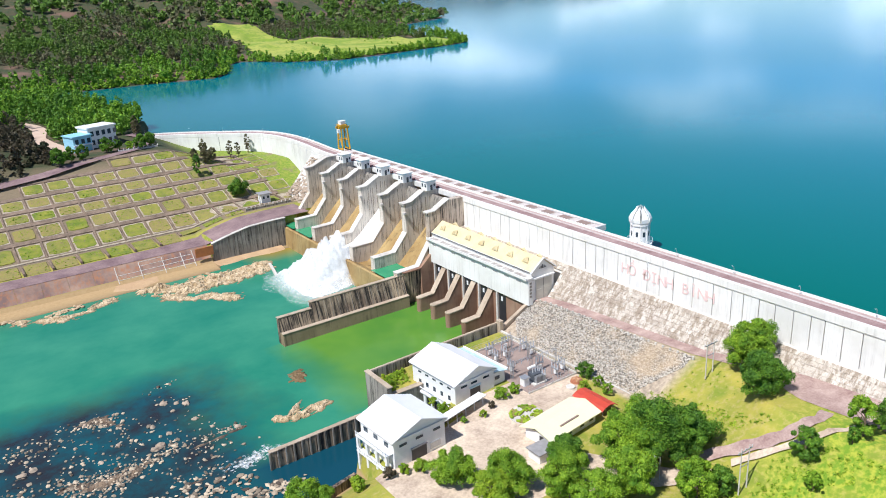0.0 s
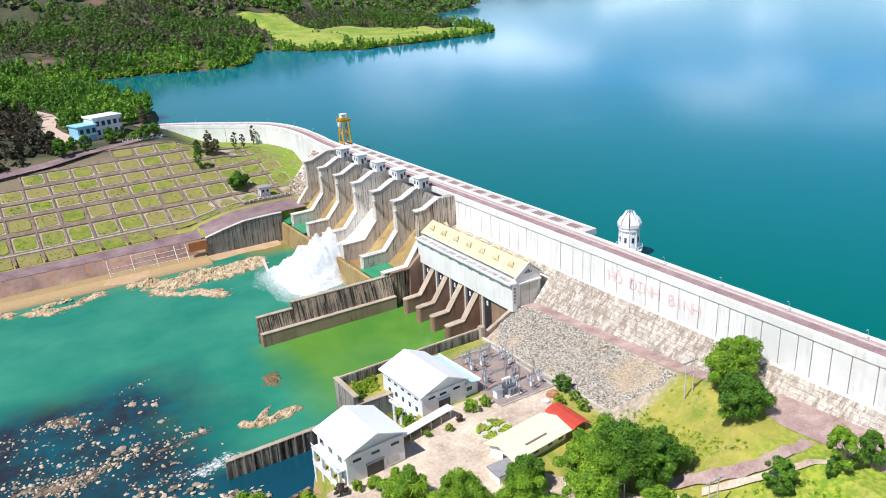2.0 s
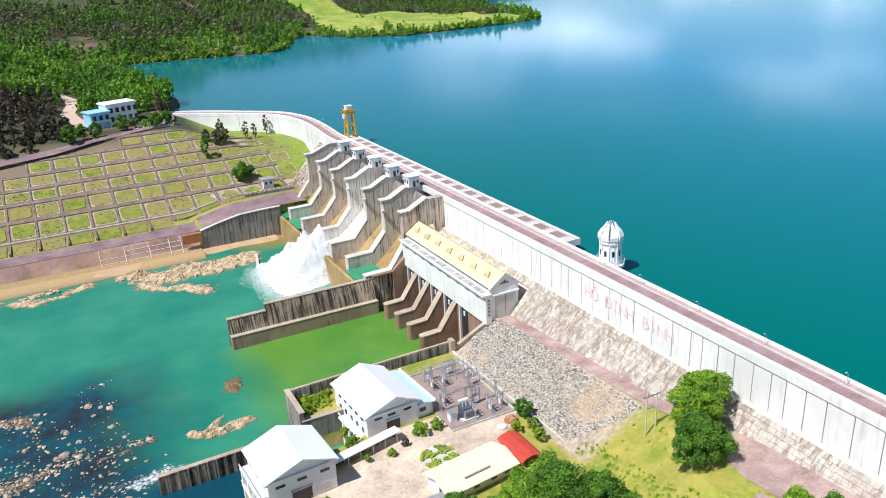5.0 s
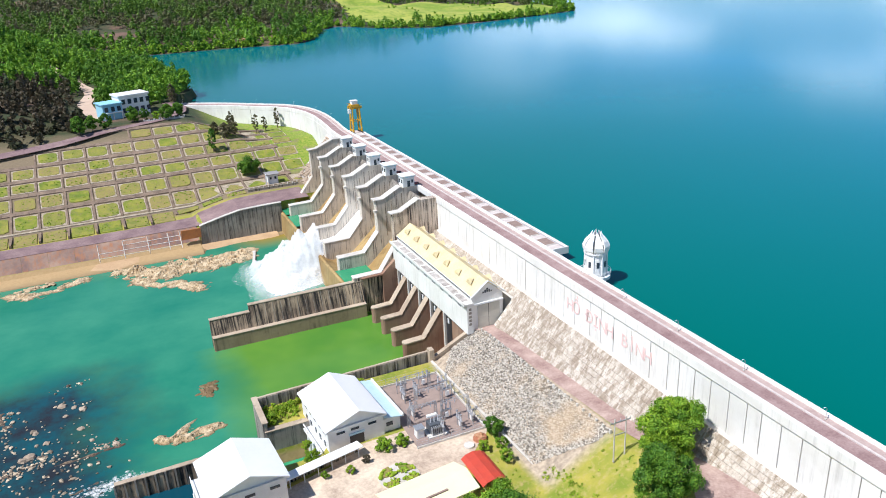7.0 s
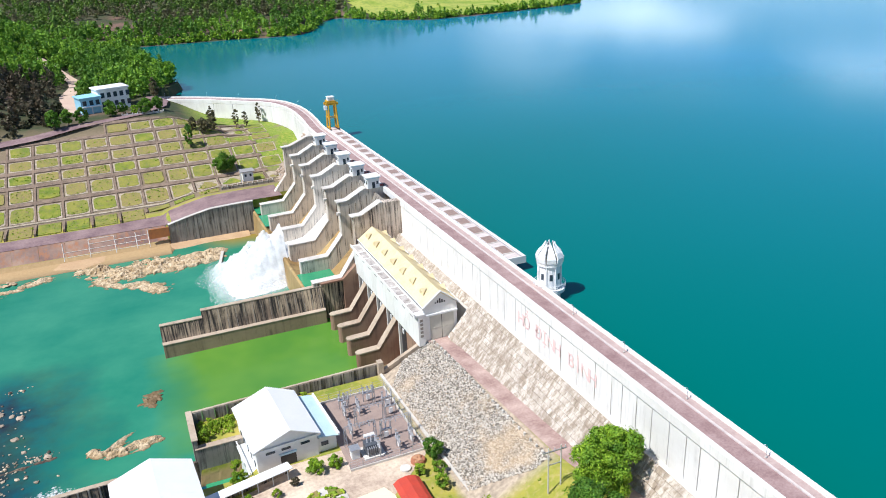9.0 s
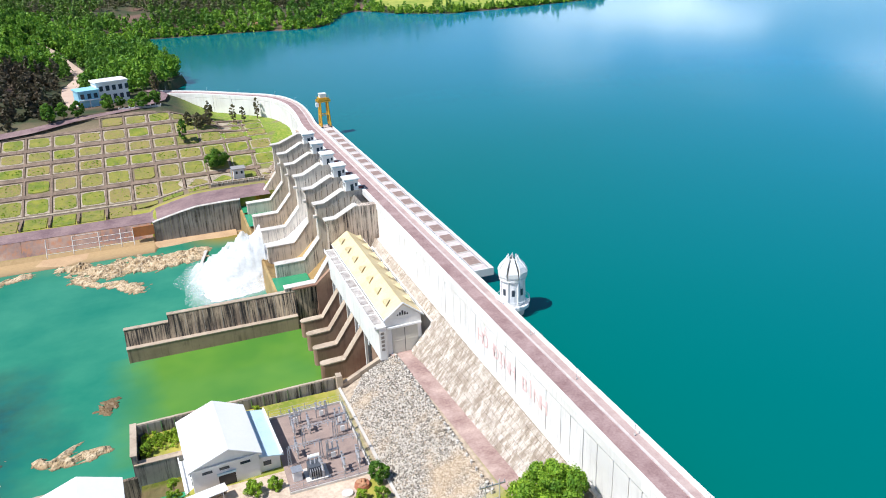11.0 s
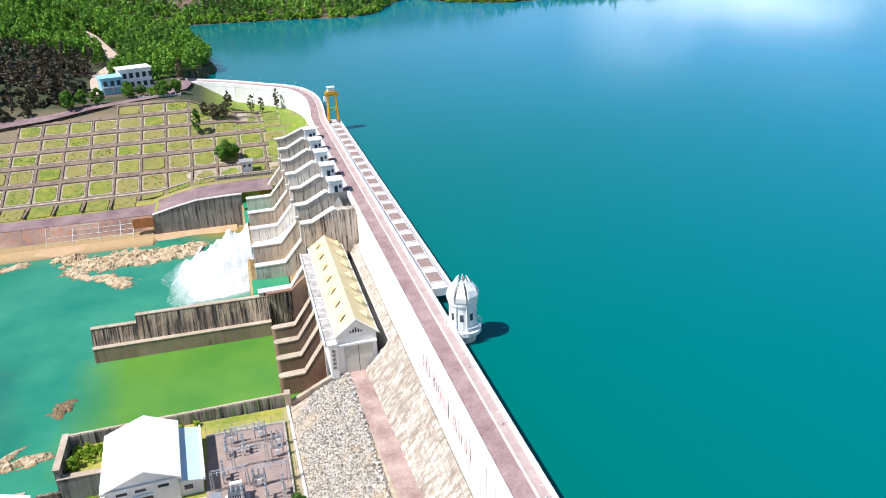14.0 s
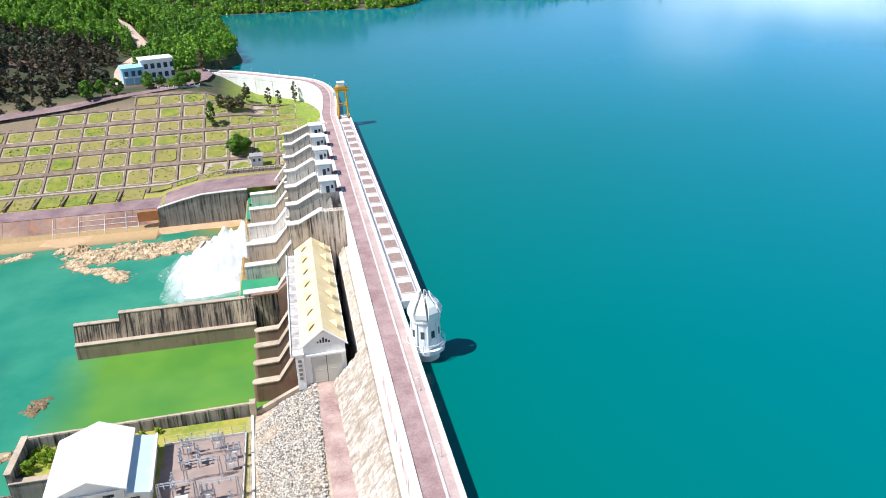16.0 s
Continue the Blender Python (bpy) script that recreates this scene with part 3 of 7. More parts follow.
# panels of the vertical wall, with open joints between them
y = -268.0
while y < -17:
    w = float(rng.choice([3.4, 4.4, 4.4, 4.8, 5.6, 6.4]))
    e = min(y + w, -16.6)
    t = 33.05
    Shape().prism([(-3.55, t), (-3.55, 23.9), (-4.25 - 0.06 * rng.random(), 23.6), (-4.2 - 0.06 * rng.random(), t)], y + 0.10, e - 0.10).done("panel", WHITE_WALL, dam, bevel=0.03)
    y = e
run_left = [p for p in LINE if p[1] > 87]
dist = 0
seg = [run_left[0]]
for p, q in zip(run_left, run_left[1:]):
    dist += (Vector(q) - Vector(p)).length
    seg.append(q)
    if dist > 8.5:
        a, b = Vector(seg[0]), Vector(seg[-1])
        d = (b - a).normalized()
        ends = [tuple(a + d * 0.12)] + seg[1:-1] + [tuple(b - d * 0.12)]
        Shape().sweep(ends, [(-3.35, 33.1), (-3.35, 9), (-3.62, 9), (-3.62, 33.1)]).done("panel", WHITE_WALL, dam)
        seg, dist = [q], 0
# backing of the joints
Shape().box(-3.63, -3.58, -268, -16.6, 24, 33.2).done("joint", DARK, dam, "dark joints between the panels")
Shape().sweep(run_left, [(-3.40, 33.2), (-3.40, 9), (-3.44, 9), (-3.44, 33.2)]).done("joint", DARK, dam)

# name of the lake in faded letters
sign = thing("lettering", (-4.36, -111, 27.6), "faded red lettering painted on the white dam wall", "sign")
for i, ch in enumerate("HỒ ĐỊNH BÌNH"):
    if ch == " ":
        continue
    txt = bpy.data.curves.new("letter", "FONT")
    txt.body, txt.size, txt.extrude, txt.align_x = ch, 4.4, 0.03, "CENTER"
    txt.materials.append(RED_PAINT)
    tmp = new("letter", txt)
    lm = bpy.data.meshes.new_from_object(tmp.evaluated_get(bpy.context.evaluated_depsgraph_get()))
    bpy.data.objects.remove(tmp)
    lob = new("letter", lm)
    under(lob, sign)
    lob.matrix_basis = Matrix(((0, 0, -1, -4.36), (-1, 0, 0, -96.5 - 2.7 * i), (0, 1, 0, 27.6), (0, 0, 0, 1)))

# deck on the lake side, with its hatches
deck = thing("intake_deck", (5, 10, 33.5), "pale concrete deck with rows of rusty hatches beside the crest road", "deck")
Shape().box(2.35, 7.6, -77, 97, 33.6, 35.12).done("slab", ROAD_EDGE, deck, bevel=0.08)
Shape().box(7.25, 7.6, -77, 97, 35.12, 35.5).done("kerb", WHITE_WALL, deck)
Shape().box(2.35, 7.6, -77.35, -77, 33.6, 35.5).done("kerb", WHITE_WALL, deck)
Shape().box(2.5, 6.2, -70, 92, 20, 33.6).done("support_wall", PALE, deck)
Shape().box(2.7, 2.95, -77, 97, 35.12, 35.2).done("crane_rail", STEEL, deck)
Shape().box(6.6, 6.85, -77, 97, 35.12, 35.2).done("crane_rail", STEEL, deck)
yy = -73.0
while yy < 86:
    Shape().box(3.3, 6.3, yy, yy + 5.2, 35.1, 35.17).done("hatch", HATCH, deck)
    Shape().box(3.2, 6.4, yy - 0.3, yy, 35.1, 35.3).done("hatch_frame", PALE, deck)
    yy += 8.5

s = Shape()
for yy in np.arange(-76, 96, 1.3):
    s.box(2.15, 2.35, yy, yy + 0.45, 35.0, 35.75)
tagged(s.done("rail_posts", WHITE, deck), kind="stuff")

# sloping lower face in rough formed blocks
face = thing("dam_slope", (-9, -120, 15), "weathered sloping block face at the foot of the dam", "dam face", kind="structure")
blk = Shape().box(-0.98, 0.98, -0.61, 0.61, -0.3, 0.3).done("block", BLOCK, face, bevel=0.04).data
bpy.data.objects.remove(bpy.data.objects["block"])
rest_v, rest_f, count = [], [], 0
along = Vector((-0.66, 0, -0.752)).normalized()
out = Vector((-0.752, 0, 0.66)).normalized()
base = np.array([v.co[:] for v in blk.vertices])
bfaces = [tuple(p.vertices) for p in blk.polygons]
for row in range(12):
    yb = -240.0 + (row % 2) * 1.0
    while yb < -17:
        c = Vector((-5.3, yb, 24.0)) + along * (0.62 + row * 1.25) + out * rng.uniform(-0.035, 0.035)
        if c.z > toe_height(yb) - 0.8 and (yb < -73 or c.x > -6.9):
            m = Matrix((Vector((0, 1, 0)), along, out)).transposed().to_4x4()
            m.translation = c
            if -128 < yb < -72 and count < 300:
                ob = new("block", blk)
                under(ob, face)
                ob.matrix_basis = m
                count += 1
            else:
                n = sum(len(v) for v in rest_v)
                rest_v.append(base @ np.array(m.to_3x3()).T + np.array(c))
                rest_f += [tuple(i + n for i in q) for q in bfaces]
        yb += 2.0


rb = joined("blocks", np.concatenate(rest_v), rest_f, BLOCKS, face)
tagged(rb, kind="stuff")

# ---- spillway ----
spill = thing("spillway", (-20, 34, 0), "six-bay concrete spillway with tall streaked piers", "spillway")
PIER_Y = [0.8 + 17 * k for k in range(5)]
ogee = [(2.0, 24), (-3, 25.5), (-7, 24.5), (-12, 20.5), (-18, 15), (-24, 9.5), (-29, 7.0), (-33, 7.2), (-36.5, 9.0), (-37.2, 8.6), (-38, -3), (2.0, -3)]
bounds = [-14.2] + PIER_Y + [84.5]
for k in range(6):
    Shape().prism(ogee, bounds[k] - 0.2, bounds[k + 1] + 0.2).done("chute", YELLOWED, spill, "yellow-stained chute and bucket")
    # radial gate between the piers
    arc = [(-5.5 - 3.2 * math.cos(radians(a)), 29.5 + 5.5 * math.sin(radians(a))) for a in range(-50, 51, 10)]
    if k != 2:
        Shape().prism(arc + [(x + 0.4, z) for x, z in arc[::-1]], bounds[k] + 1.5, bounds[k + 1] - 1.5).done("gate", GREY_WALL, spill)
    Shape().box(-3.2, 2.3, bounds[k] + 1.2, bounds[k + 1] - 1.2, 33.4, 34.9).done("bridge_beam", PALE, spill)
    if k not in (1, 2, 3):
        w = sheet("bucket_water", -36.6, -25.4, bounds[k] + 1.0, bounds[k + 1] - 1.0, 9.6, POOL, "still green water lying in the spillway bucket", "water", kind="structure")


def pier_profile(low):
    return [(2.2, 34.9), (-10.5, 35.3), (-11.2, 35.3), (-17.3, 32.1), (-20.6, 32.0), (-20.6, 31.4), (-20.0, 31.2), (-20.0, 20.4), (-25.6, low), (-35.0, low - 0.2), (-35.0, 3), (-20, 2), (2.2, 2)]


for i, y in enumerate(PIER_Y):
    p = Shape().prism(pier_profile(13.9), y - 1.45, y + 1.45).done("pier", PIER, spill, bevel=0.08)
    # paler caps put the sunlight on sloping tops and low walls into colour
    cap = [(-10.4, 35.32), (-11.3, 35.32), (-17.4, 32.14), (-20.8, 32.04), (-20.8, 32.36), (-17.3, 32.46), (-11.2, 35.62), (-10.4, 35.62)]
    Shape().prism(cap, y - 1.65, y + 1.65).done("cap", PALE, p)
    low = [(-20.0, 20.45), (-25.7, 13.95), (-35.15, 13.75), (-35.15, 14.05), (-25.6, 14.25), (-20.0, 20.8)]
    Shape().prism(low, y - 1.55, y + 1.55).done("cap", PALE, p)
    for z0, x0 in ((29.0, -21.2),):
        Shape().box(x0, -20.0, y - 2.6, y - 1.2, z0 - 0.9, z0).done("bracket", PALE, p, bevel=0.05)
    # grooves and pilasters on the side
    for gx in (-8.6, -10.6, -12.6, -14.6, -16.8):
        Shape().box(gx, gx + 0.18, y - 1.48, y + 1.48, 19, 31.2 if gx < -13 else 33.2).done("groove", DARK_WALL, p)
# abutment caps carry the same sunlight in their pale colour
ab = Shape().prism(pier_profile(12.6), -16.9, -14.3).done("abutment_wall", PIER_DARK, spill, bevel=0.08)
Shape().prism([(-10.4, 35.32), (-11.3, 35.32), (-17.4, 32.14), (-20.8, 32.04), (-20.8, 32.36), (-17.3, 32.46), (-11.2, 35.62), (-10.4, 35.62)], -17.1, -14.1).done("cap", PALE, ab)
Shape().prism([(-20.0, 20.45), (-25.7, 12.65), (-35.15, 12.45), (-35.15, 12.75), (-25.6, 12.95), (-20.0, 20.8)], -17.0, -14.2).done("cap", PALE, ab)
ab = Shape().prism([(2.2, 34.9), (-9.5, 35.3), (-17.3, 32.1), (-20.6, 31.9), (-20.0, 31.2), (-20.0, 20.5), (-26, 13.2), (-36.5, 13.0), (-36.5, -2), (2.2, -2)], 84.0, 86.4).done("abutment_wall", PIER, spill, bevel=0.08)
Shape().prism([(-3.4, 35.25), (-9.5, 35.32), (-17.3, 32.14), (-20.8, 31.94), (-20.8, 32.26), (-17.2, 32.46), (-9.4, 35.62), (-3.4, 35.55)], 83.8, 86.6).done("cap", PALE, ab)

# rough stone shoulder between the left abutment and the terraces
sh_pts, sh_size = [], []
for i in range(520):
    u, w = rng.random(), rng.random()
    yv = 87 + 26 * u
    zt = ground_height(-18.0, yv)
    x = -4.5 - 16 * w
    z = 31 - (31 - float(max(zt, 11.5))) * (w ** 0.8)
    sh_pts.append((x, yv, z - 0.3))
    sh_size.append(rng.uniform(0.6, 1.2))
shoulder = Shape().prism([(-3.4, 31.5), (-21, 11), (-21, 2), (-3.4, 2)], 86.4, 114).done("abutment_slope", PALE)
tagged(shoulder, "pale stone-faced slope beside the left abutment", "slope", kind="structure")
v, f = lumps(rng, sh_pts, sh_size, (0.35, 0.6), 0.18)
tagged(joined("facing_stones", v, f, ROCK_PALE, shoulder), kind="stuff")


# huts on the piers
def gate_hut():
    h = thing("gate_hut", (0, 0, 0), "small white gate hut with a flat slab roof on a pier", "hut", "gate huts on the spillway piers")
    Shape().box(-2.1, 2.1, -2.0, 2.0, 0, 3.7).done("wall", WHITE, h, bevel=0.04)
    Shape().box(-2.6, 2.6, -2.5, 2.5, 3.7, 4.05).done("roof", WHITE, h, bevel=0.05)
    Shape().box(-2.14, -2.08, -1.5, -0.5, 1.3, 2.6).done("window", GLASS, h)
    Shape().box(-2.14, -2.08, 0.5, 1.5, 1.3, 2.6).done("window", GLASS, h)
    Shape().box(-0.5, 0.5, -2.04, -1.98, 0.05, 2.15).done("door", GLASS, h)
    Shape().box(1.0, 1.7, -2.04, -1.98, 1.3, 2.4).done("window", GLASS, h)
    Shape().box(-2.2, 2.2, -2.05, 2.05, 3.35, 3.5).done("band", BLUE_PAINT, h)
    return h


hut = gate_hut()
hut.location = (-7.8, PIER_Y[0], 35.3)
for y in PIER_Y[1:]:
    copy_thing(hut, pose(-7.8, y, 35.3))


# hoist gear behind each hut
def hoist():
    h = thing("gate_hoist", (0, 0, 0), "dark red electric gate hoist on a steel frame", "hoist", "hoists behind the huts")
    Shape().box(-0.9, 0.9, -0.5, 0.5, 0.25, 0.45).box(-0.8, -0.6, -0.4, 0.4, 0, 0.25).box(0.6, 0.8, -0.4, 0.4, 0, 0.25).done("frame", STEEL, h)
    Shape().tube((-0.8, 0, 0.85), (0.5, 0, 0.85), 0.4, n=10).done("drum", plain("oxide_red", (0.2, 0.05, 0.05), (0.12, 0.04, 0.04), 1, 0.5), h)
    Shape().box(0.5, 0.95, -0.35, 0.35, 0.45, 1.2).done("gearbox", DARK, h, bevel=0.05)
    return h


ho = hoist()
ho.location = (-4.7, PIER_Y[0] - 1.0, 34.95)
for y in PIER_Y[1:]:
    copy_thing(ho, pose(-4.7, y - 1.0, 34.95))

# ---- gantry crane ----
crane = thing("gantry_crane", (4.8, 93, 35.2), "tall yellow gantry crane with a white hoist cabin on rails", "crane")
for x in (2.8, 6.7):
    for y in (90.8, 95.2):
        Shape().tube((x, y, 35.7), (x + (0.35 if x < 4 else -0.35), y + (0.6 if y < 93 else -0.6), 46.2), 0.42, 0.36, 6).done("leg", CRANE_YELLOW, crane)
        Shape().box(x - 0.3, x + 0.3, y - 0.7, y + 0.7, 35.2, 35.75).done("bogie", DARK, crane, bevel=0.05)
for x in (2.9, 6.6):
    Shape().box(x - 0.25, x + 0.25, 90.5, 95.5, 35.8, 36.4).done("sill_beam", CRANE_YELLOW, crane)
    Shape().tube((x, 91.1, 40.5), (x, 94.9, 40.5), 0.2, n=6).tube((x, 91.1, 36.3), (x, 94.6, 45.8), 0.14, n=6).done("brace", CRANE_YELLOW, crane)
for y in (91.5, 94.5):
    Shape().box(1.9, 7.6, y - 0.35, y + 0.35, 46.0, 47.1).done("girder", CRANE_YELLOW, crane, bevel=0.05)
    Shape().tube((3, y, 40.5), (6.5, y, 40.5), 0.18, n=6).done("brace", CRANE_YELLOW, crane)
Shape().box(2.6, 6.4, 91.2, 94.8, 47.1, 47.9).done("trolley", CRANE_YELLOW, crane, bevel=0.05)
Shape().box(3.2, 6.0, 91.6, 94.4, 47.9, 49.4).done("cabin", WHITE, crane, bevel=0.08)
Shape().box(3.0, 6.2, 91.4, 94.6, 49.4, 49.6).done("cabin_roof", WHITE, crane)
Shape().box(1.2, 2.4, 91.0, 92.4, 44.2, 46.0).done("driver_box", WHITE, crane, bevel=0.05)
Shape().box(1.9, 7.6, 90.9, 90.98, 48.0, 48.1).box(1.9, 7.6, 95.0, 95.08, 48.0, 48.1).done("handrail", CRANE_YELLOW, crane)

# ---- intake tower ----
tower = thing("intake_tower", (4.9, -93.6, 31), "white round intake tower with a petalled crown standing in the lake", "tower")
TX, TY = 4.9, -93.6


def ring(z0, z1, r0, r1, n=20):
    s = Shape()
    return s.tube((TX, TY, z0), (TX, TY, z1), r0, r1, n)


ring(14, 33.8, 2.6, 2.6).done("shaft", PALE, tower, smooth=False)
ring(33.4, 34.2, 3.7, 3.7).done("gallery_slab", WHITE, tower, bevel=0.05)
s = Shape()
for i in range(20):
    a, b = 2 * math.pi * i / 20, 2 * math.pi * (i + 1) / 20
    p, q = (TX + 3.8 * math.cos(a), TY + 3.8 * math.sin(a)), (TX + 3.8 * math.cos(b), TY + 3.8 * math.sin(b))
    s.tube((*p, 34.4), (*p, 35.5), 0.06, n=5).tube((*p, 35.5), (*q, 35.5), 0.07, n=5).tube((*p, 34.95), (*q, 34.95), 0.05, n=5)
s.done("railing", WHITE, tower)
ring(34.4, 40.2, 2.75, 2.6).done("drum", WHITE, tower)
ring(40.0, 40.5, 3.0, 3.0).done("cornice", WHITE, tower)
for i in range(8):
    a = 2 * math.pi * (i + 0.5) / 8
    c, n = math.cos(a), math.sin(a)
    prof = [(2.7, 39.9, 0.95), (3.25, 41.0, 1.1), (3.35, 42.0, 1.05), (2.8, 43.2, 0.8), (1.9, 44.2, 0.5), (1.35, 45.0, 0.2), (1.25, 45.4, 0.03)]
    vs, fs = [], []
    for r, z, w in prof:
        for t, k in ((-w, 0), (w, 0), (w, -0.28), (-w, -0.28)):
            rr = r + k - 0.12 * abs(t)
            vs.append((TX + c * rr - n * t, TY + n * rr + c * t, z))
    for j in range(len(prof) - 1):
        for e in range(4):
            fs.append((j * 4 + e, j * 4 + (e + 1) % 4, j * 4 + 4 + (e + 1) % 4, j * 4 + 4 + e))
    Shape().add(vs, fs + [(0, 1, 2, 3), tuple(len(vs) - 4 + e for e in range(4))]).done("petal", WHITE, tower)
    Shape().box(-0.35, 0.35, -0.05, 0.05, 0, 1.5).done("window", GLASS, tower).matrix_basis = Matrix.Translation((TX + 2.66 * c, TY + 2.66 * n, 36.6)) @ Matrix.Rotation(a + math.pi / 2, 4, "Z")
    Shape().tube((TX + 2.85 * math.cos(a + 0.39), TY + 2.85 * math.sin(a + 0.39), 34.4), (TX + 2.75 * math.cos(a + 0.39), TY + 2.75 * math.sin(a + 0.39), 40), 0.16, n=6).done("rib", WHITE, tower)
ring(40.4, 44.3, 2.0, 0.6, 16).done("dome", PALE, tower)
ring(44.3, 46.0, 0.14, 0.05, 8).done("finial", WHITE, tower)



# ---- crest lamps ----
def crest_lamp():
    l = thing("street_lamp", (0, 0, 0), "slim pale grey street lamp with a short arm on the crest", "street lamp", "lamps along the crest")
    Shape().tube((0, 0, 0), (0, 0, 1.9), 0.05, 0.04, 8).done("pole", STEEL, l)
    Shape().tube((0, 0, 1.9), (0.15, 0, 2.25), 0.04, 0.035, 6).tube((0.15, 0, 2.25), (0.5, 0, 2.4), 0.035, 0.03, 6).done("arm", STEEL, l)
    Shape().box(0.42, 0.85, -0.08, 0.08, 2.34, 2.44).done("lamp_head", WHITE, l, bevel=0.02)
    Shape().box(-0.14, 0.14, -0.14, 0.14, -0.1, 0.15).done("base", PALE, l)
    return l


lamp = crest_lamp()
lamp.location = (0.8, -110.6, 35.25)
lamp.rotation_euler[2] = math.pi
for y in (-129.0, -147.5, -165.8, -184, -202):
    copy_thing(lamp, pose(0.8, y, 35.25, 0, 0, 180))
for i in range(6):
    t = [p for p in LINE if p[1] > 115]
    p = t[int((i + 0.5) * len(t) / 6)]
    q = t[min(int((i + 0.5) * len(t) / 6) + 1, len(t) - 1)]
    d = (Vector(q) - Vector(p)).normalized()
    copy_thing(lamp, pose(p[0] + d.y * 2.3, p[1] - d.x * 2.3, 35.1, 0, 0, math.degrees(math.atan2(-d.x, d.y))))

# ---- powerhouse at the foot of the dam ----
ph = thing("powerhouse", (-15, -44, 0), "long white powerhouse with an ochre gabled roof against the dam", "powerhouse")
E0, E1 = -72.0, -17.2
Shape().box(-19.2, -9.9, E0, E1, 8, 24.2).done("wall", WHITE_WALL, ph, bevel=0.05)
# upper storey facade and flat terrace on the river side
Shape().box(-21.0, -19.2, E0 - 0.6, E1, 14.0, 23.0).done("front_wall", WHITE_WALL, ph, bevel=0.06)
Shape().box(-22.0, -19.0, E0 - 0.7, E1, 22.6, 23.1).done("terrace_slab", WHITE_WALL, ph, bevel=0.05)
Shape().box(-22.0, -21.75, E0 - 0.7, E1, 23.1, 23.5).done("parapet", WHITE_WALL, ph)
n = 9
for k in range(n):
    a = E0 + 1 + k * (E1 - E0 - 2) / n
    Shape().box(-21.5, -19.5, a + 0.5, a + 5.4, 23.1, 23.22).done("terrace_panel", TERRACE, ph)
    Shape().box(-21.06, -20.98, a + 2.0, a + 4.2, 20.9, 21.3).done("vent", ROOF_GREY, ph)
RZ, EZ = 28.2, 24.6
for side, x1 in ((-1, -19.6), (1, -9.4)):
    Shape().add([(-14.4, E0 - 0.4, RZ), (-14.4, E1, RZ), (x1, E1, EZ), (x1, E0 - 0.4, EZ), (-14.4, E0 - 0.4, RZ - 0.3), (-14.4, E1, RZ - 0.3), (x1, E1, EZ - 0.3), (x1, E0 - 0.4, EZ - 0.3)],
                [(0, 1, 2, 3), (7, 6, 5, 4), (0, 3, 7, 4), (1, 5, 6, 2), (2, 6, 7, 3), (0, 4, 5, 1)]).done("roof", ROOF_YELLOW, ph)
    Shape().box(min(x1, x1 - side * 0.3), max(x1, x1 - side * 0.3), E0 - 0.4, E1, EZ - 0.35, EZ + 0.12).done("gutter", WHITE, ph)
Shape().prism([(-19.3, EZ - 0.4), (-14.4, RZ - 0.3), (-9.8, EZ - 0.4)], E0, E0 + 0.4).done("gable", WHITE_WALL, ph)
Shape().prism([(-19.8, EZ - 0.5), (-14.4, RZ + 0.05), (-9.2, EZ - 0.5), (-9.2, EZ - 0.15), (-14.4, RZ + 0.4), (-19.8, EZ - 0.15)], E0 - 0.55, E0 - 0.1).done("verge", WHITE, ph)
for k in range(7):
    yc = E0 + 5.0 + k * 7.6
    for s in (-1, 1):
        w = 1.5
        x_in, x_out = -14.4 + s * 1.6, -14.4 + s * 3.3
        zi = RZ - 0.72 * 1.6 + 0.25
        d = Shape().add([(x_in, yc, zi + 0.35), (x_out, yc - w, zi - 0.95), (x_out, yc + w, zi - 0.95), (x_out, yc, zi + 0.45)], [(0, 1, 3), (0, 3, 2), (1, 2, 3), (0, 2, 1)]).done("dormer", ROOF_YELLOW, ph)
        Shape().add([(x_out + s * 0.03, yc - 0.8, zi - 0.85), (x_out + s * 0.03, yc + 0.8, zi - 0.85), (x_out + s * 0.03, yc, zi + 0.15), (x_out - s * 0.2, yc - 0.8, zi - 0.85), (x_out - s * 0.2, yc + 0.8, zi - 0.85), (x_out - s * 0.2, yc, zi + 0.15)],
                    [(0, 1, 2), (3, 5, 4), (0, 3, 4, 1), (1, 4, 5, 2), (2, 5, 3, 0)]).done("louvre", DARK if s > 0 else ROOF_YELLOW, d)
# gable end: fan light, lintel, double door
for k in range(5):
    a = -14.55 + (k - 2) * 0.62
    hh = 1.25 - 0.42 * abs(k - 2)
    Shape().box(a - 0.2, a + 0.2, E0 - 0.06, E0 + 0.02, 25.0, 25.0 + hh).done("fan_light", DARK, ph)
Shape().box(-18.9, -9.9, E0 - 0.5, E0, 22.0, 22.5).done("lintel", WHITE, ph, bevel=0.05)
for a, b in ((-17.6, -14.35), (-14.2, -10.9)):
    d = Shape().box(a, b, E0 - 0.12, E0, 14.9, 21.7).done("door", DOOR_GREY, ph, bevel=0.03)
    Shape().box(a + 0.3, b - 0.3, E0 - 0.16, E0 - 0.1, 15.2, 15.35).box(a + 0.3, b - 0.3, E0 - 0.16, E0 - 0.1, 18.2, 18.35).done("rail", DOOR_GREY, d)
Shape().box(-14.36, -14.19, E0 - 0.08, E0, 14.9, 21.7).done("door_gap", DARK, ph)
# sign: rows of plain bars
for k in range(5):
    Shape().box(-20.5, -19.7, E0 - 0.68, E0 - 0.6, 16.6 + k * 1.1, 17.3 + k * 1.1).done("sign_bar", GREY_WALL, ph)
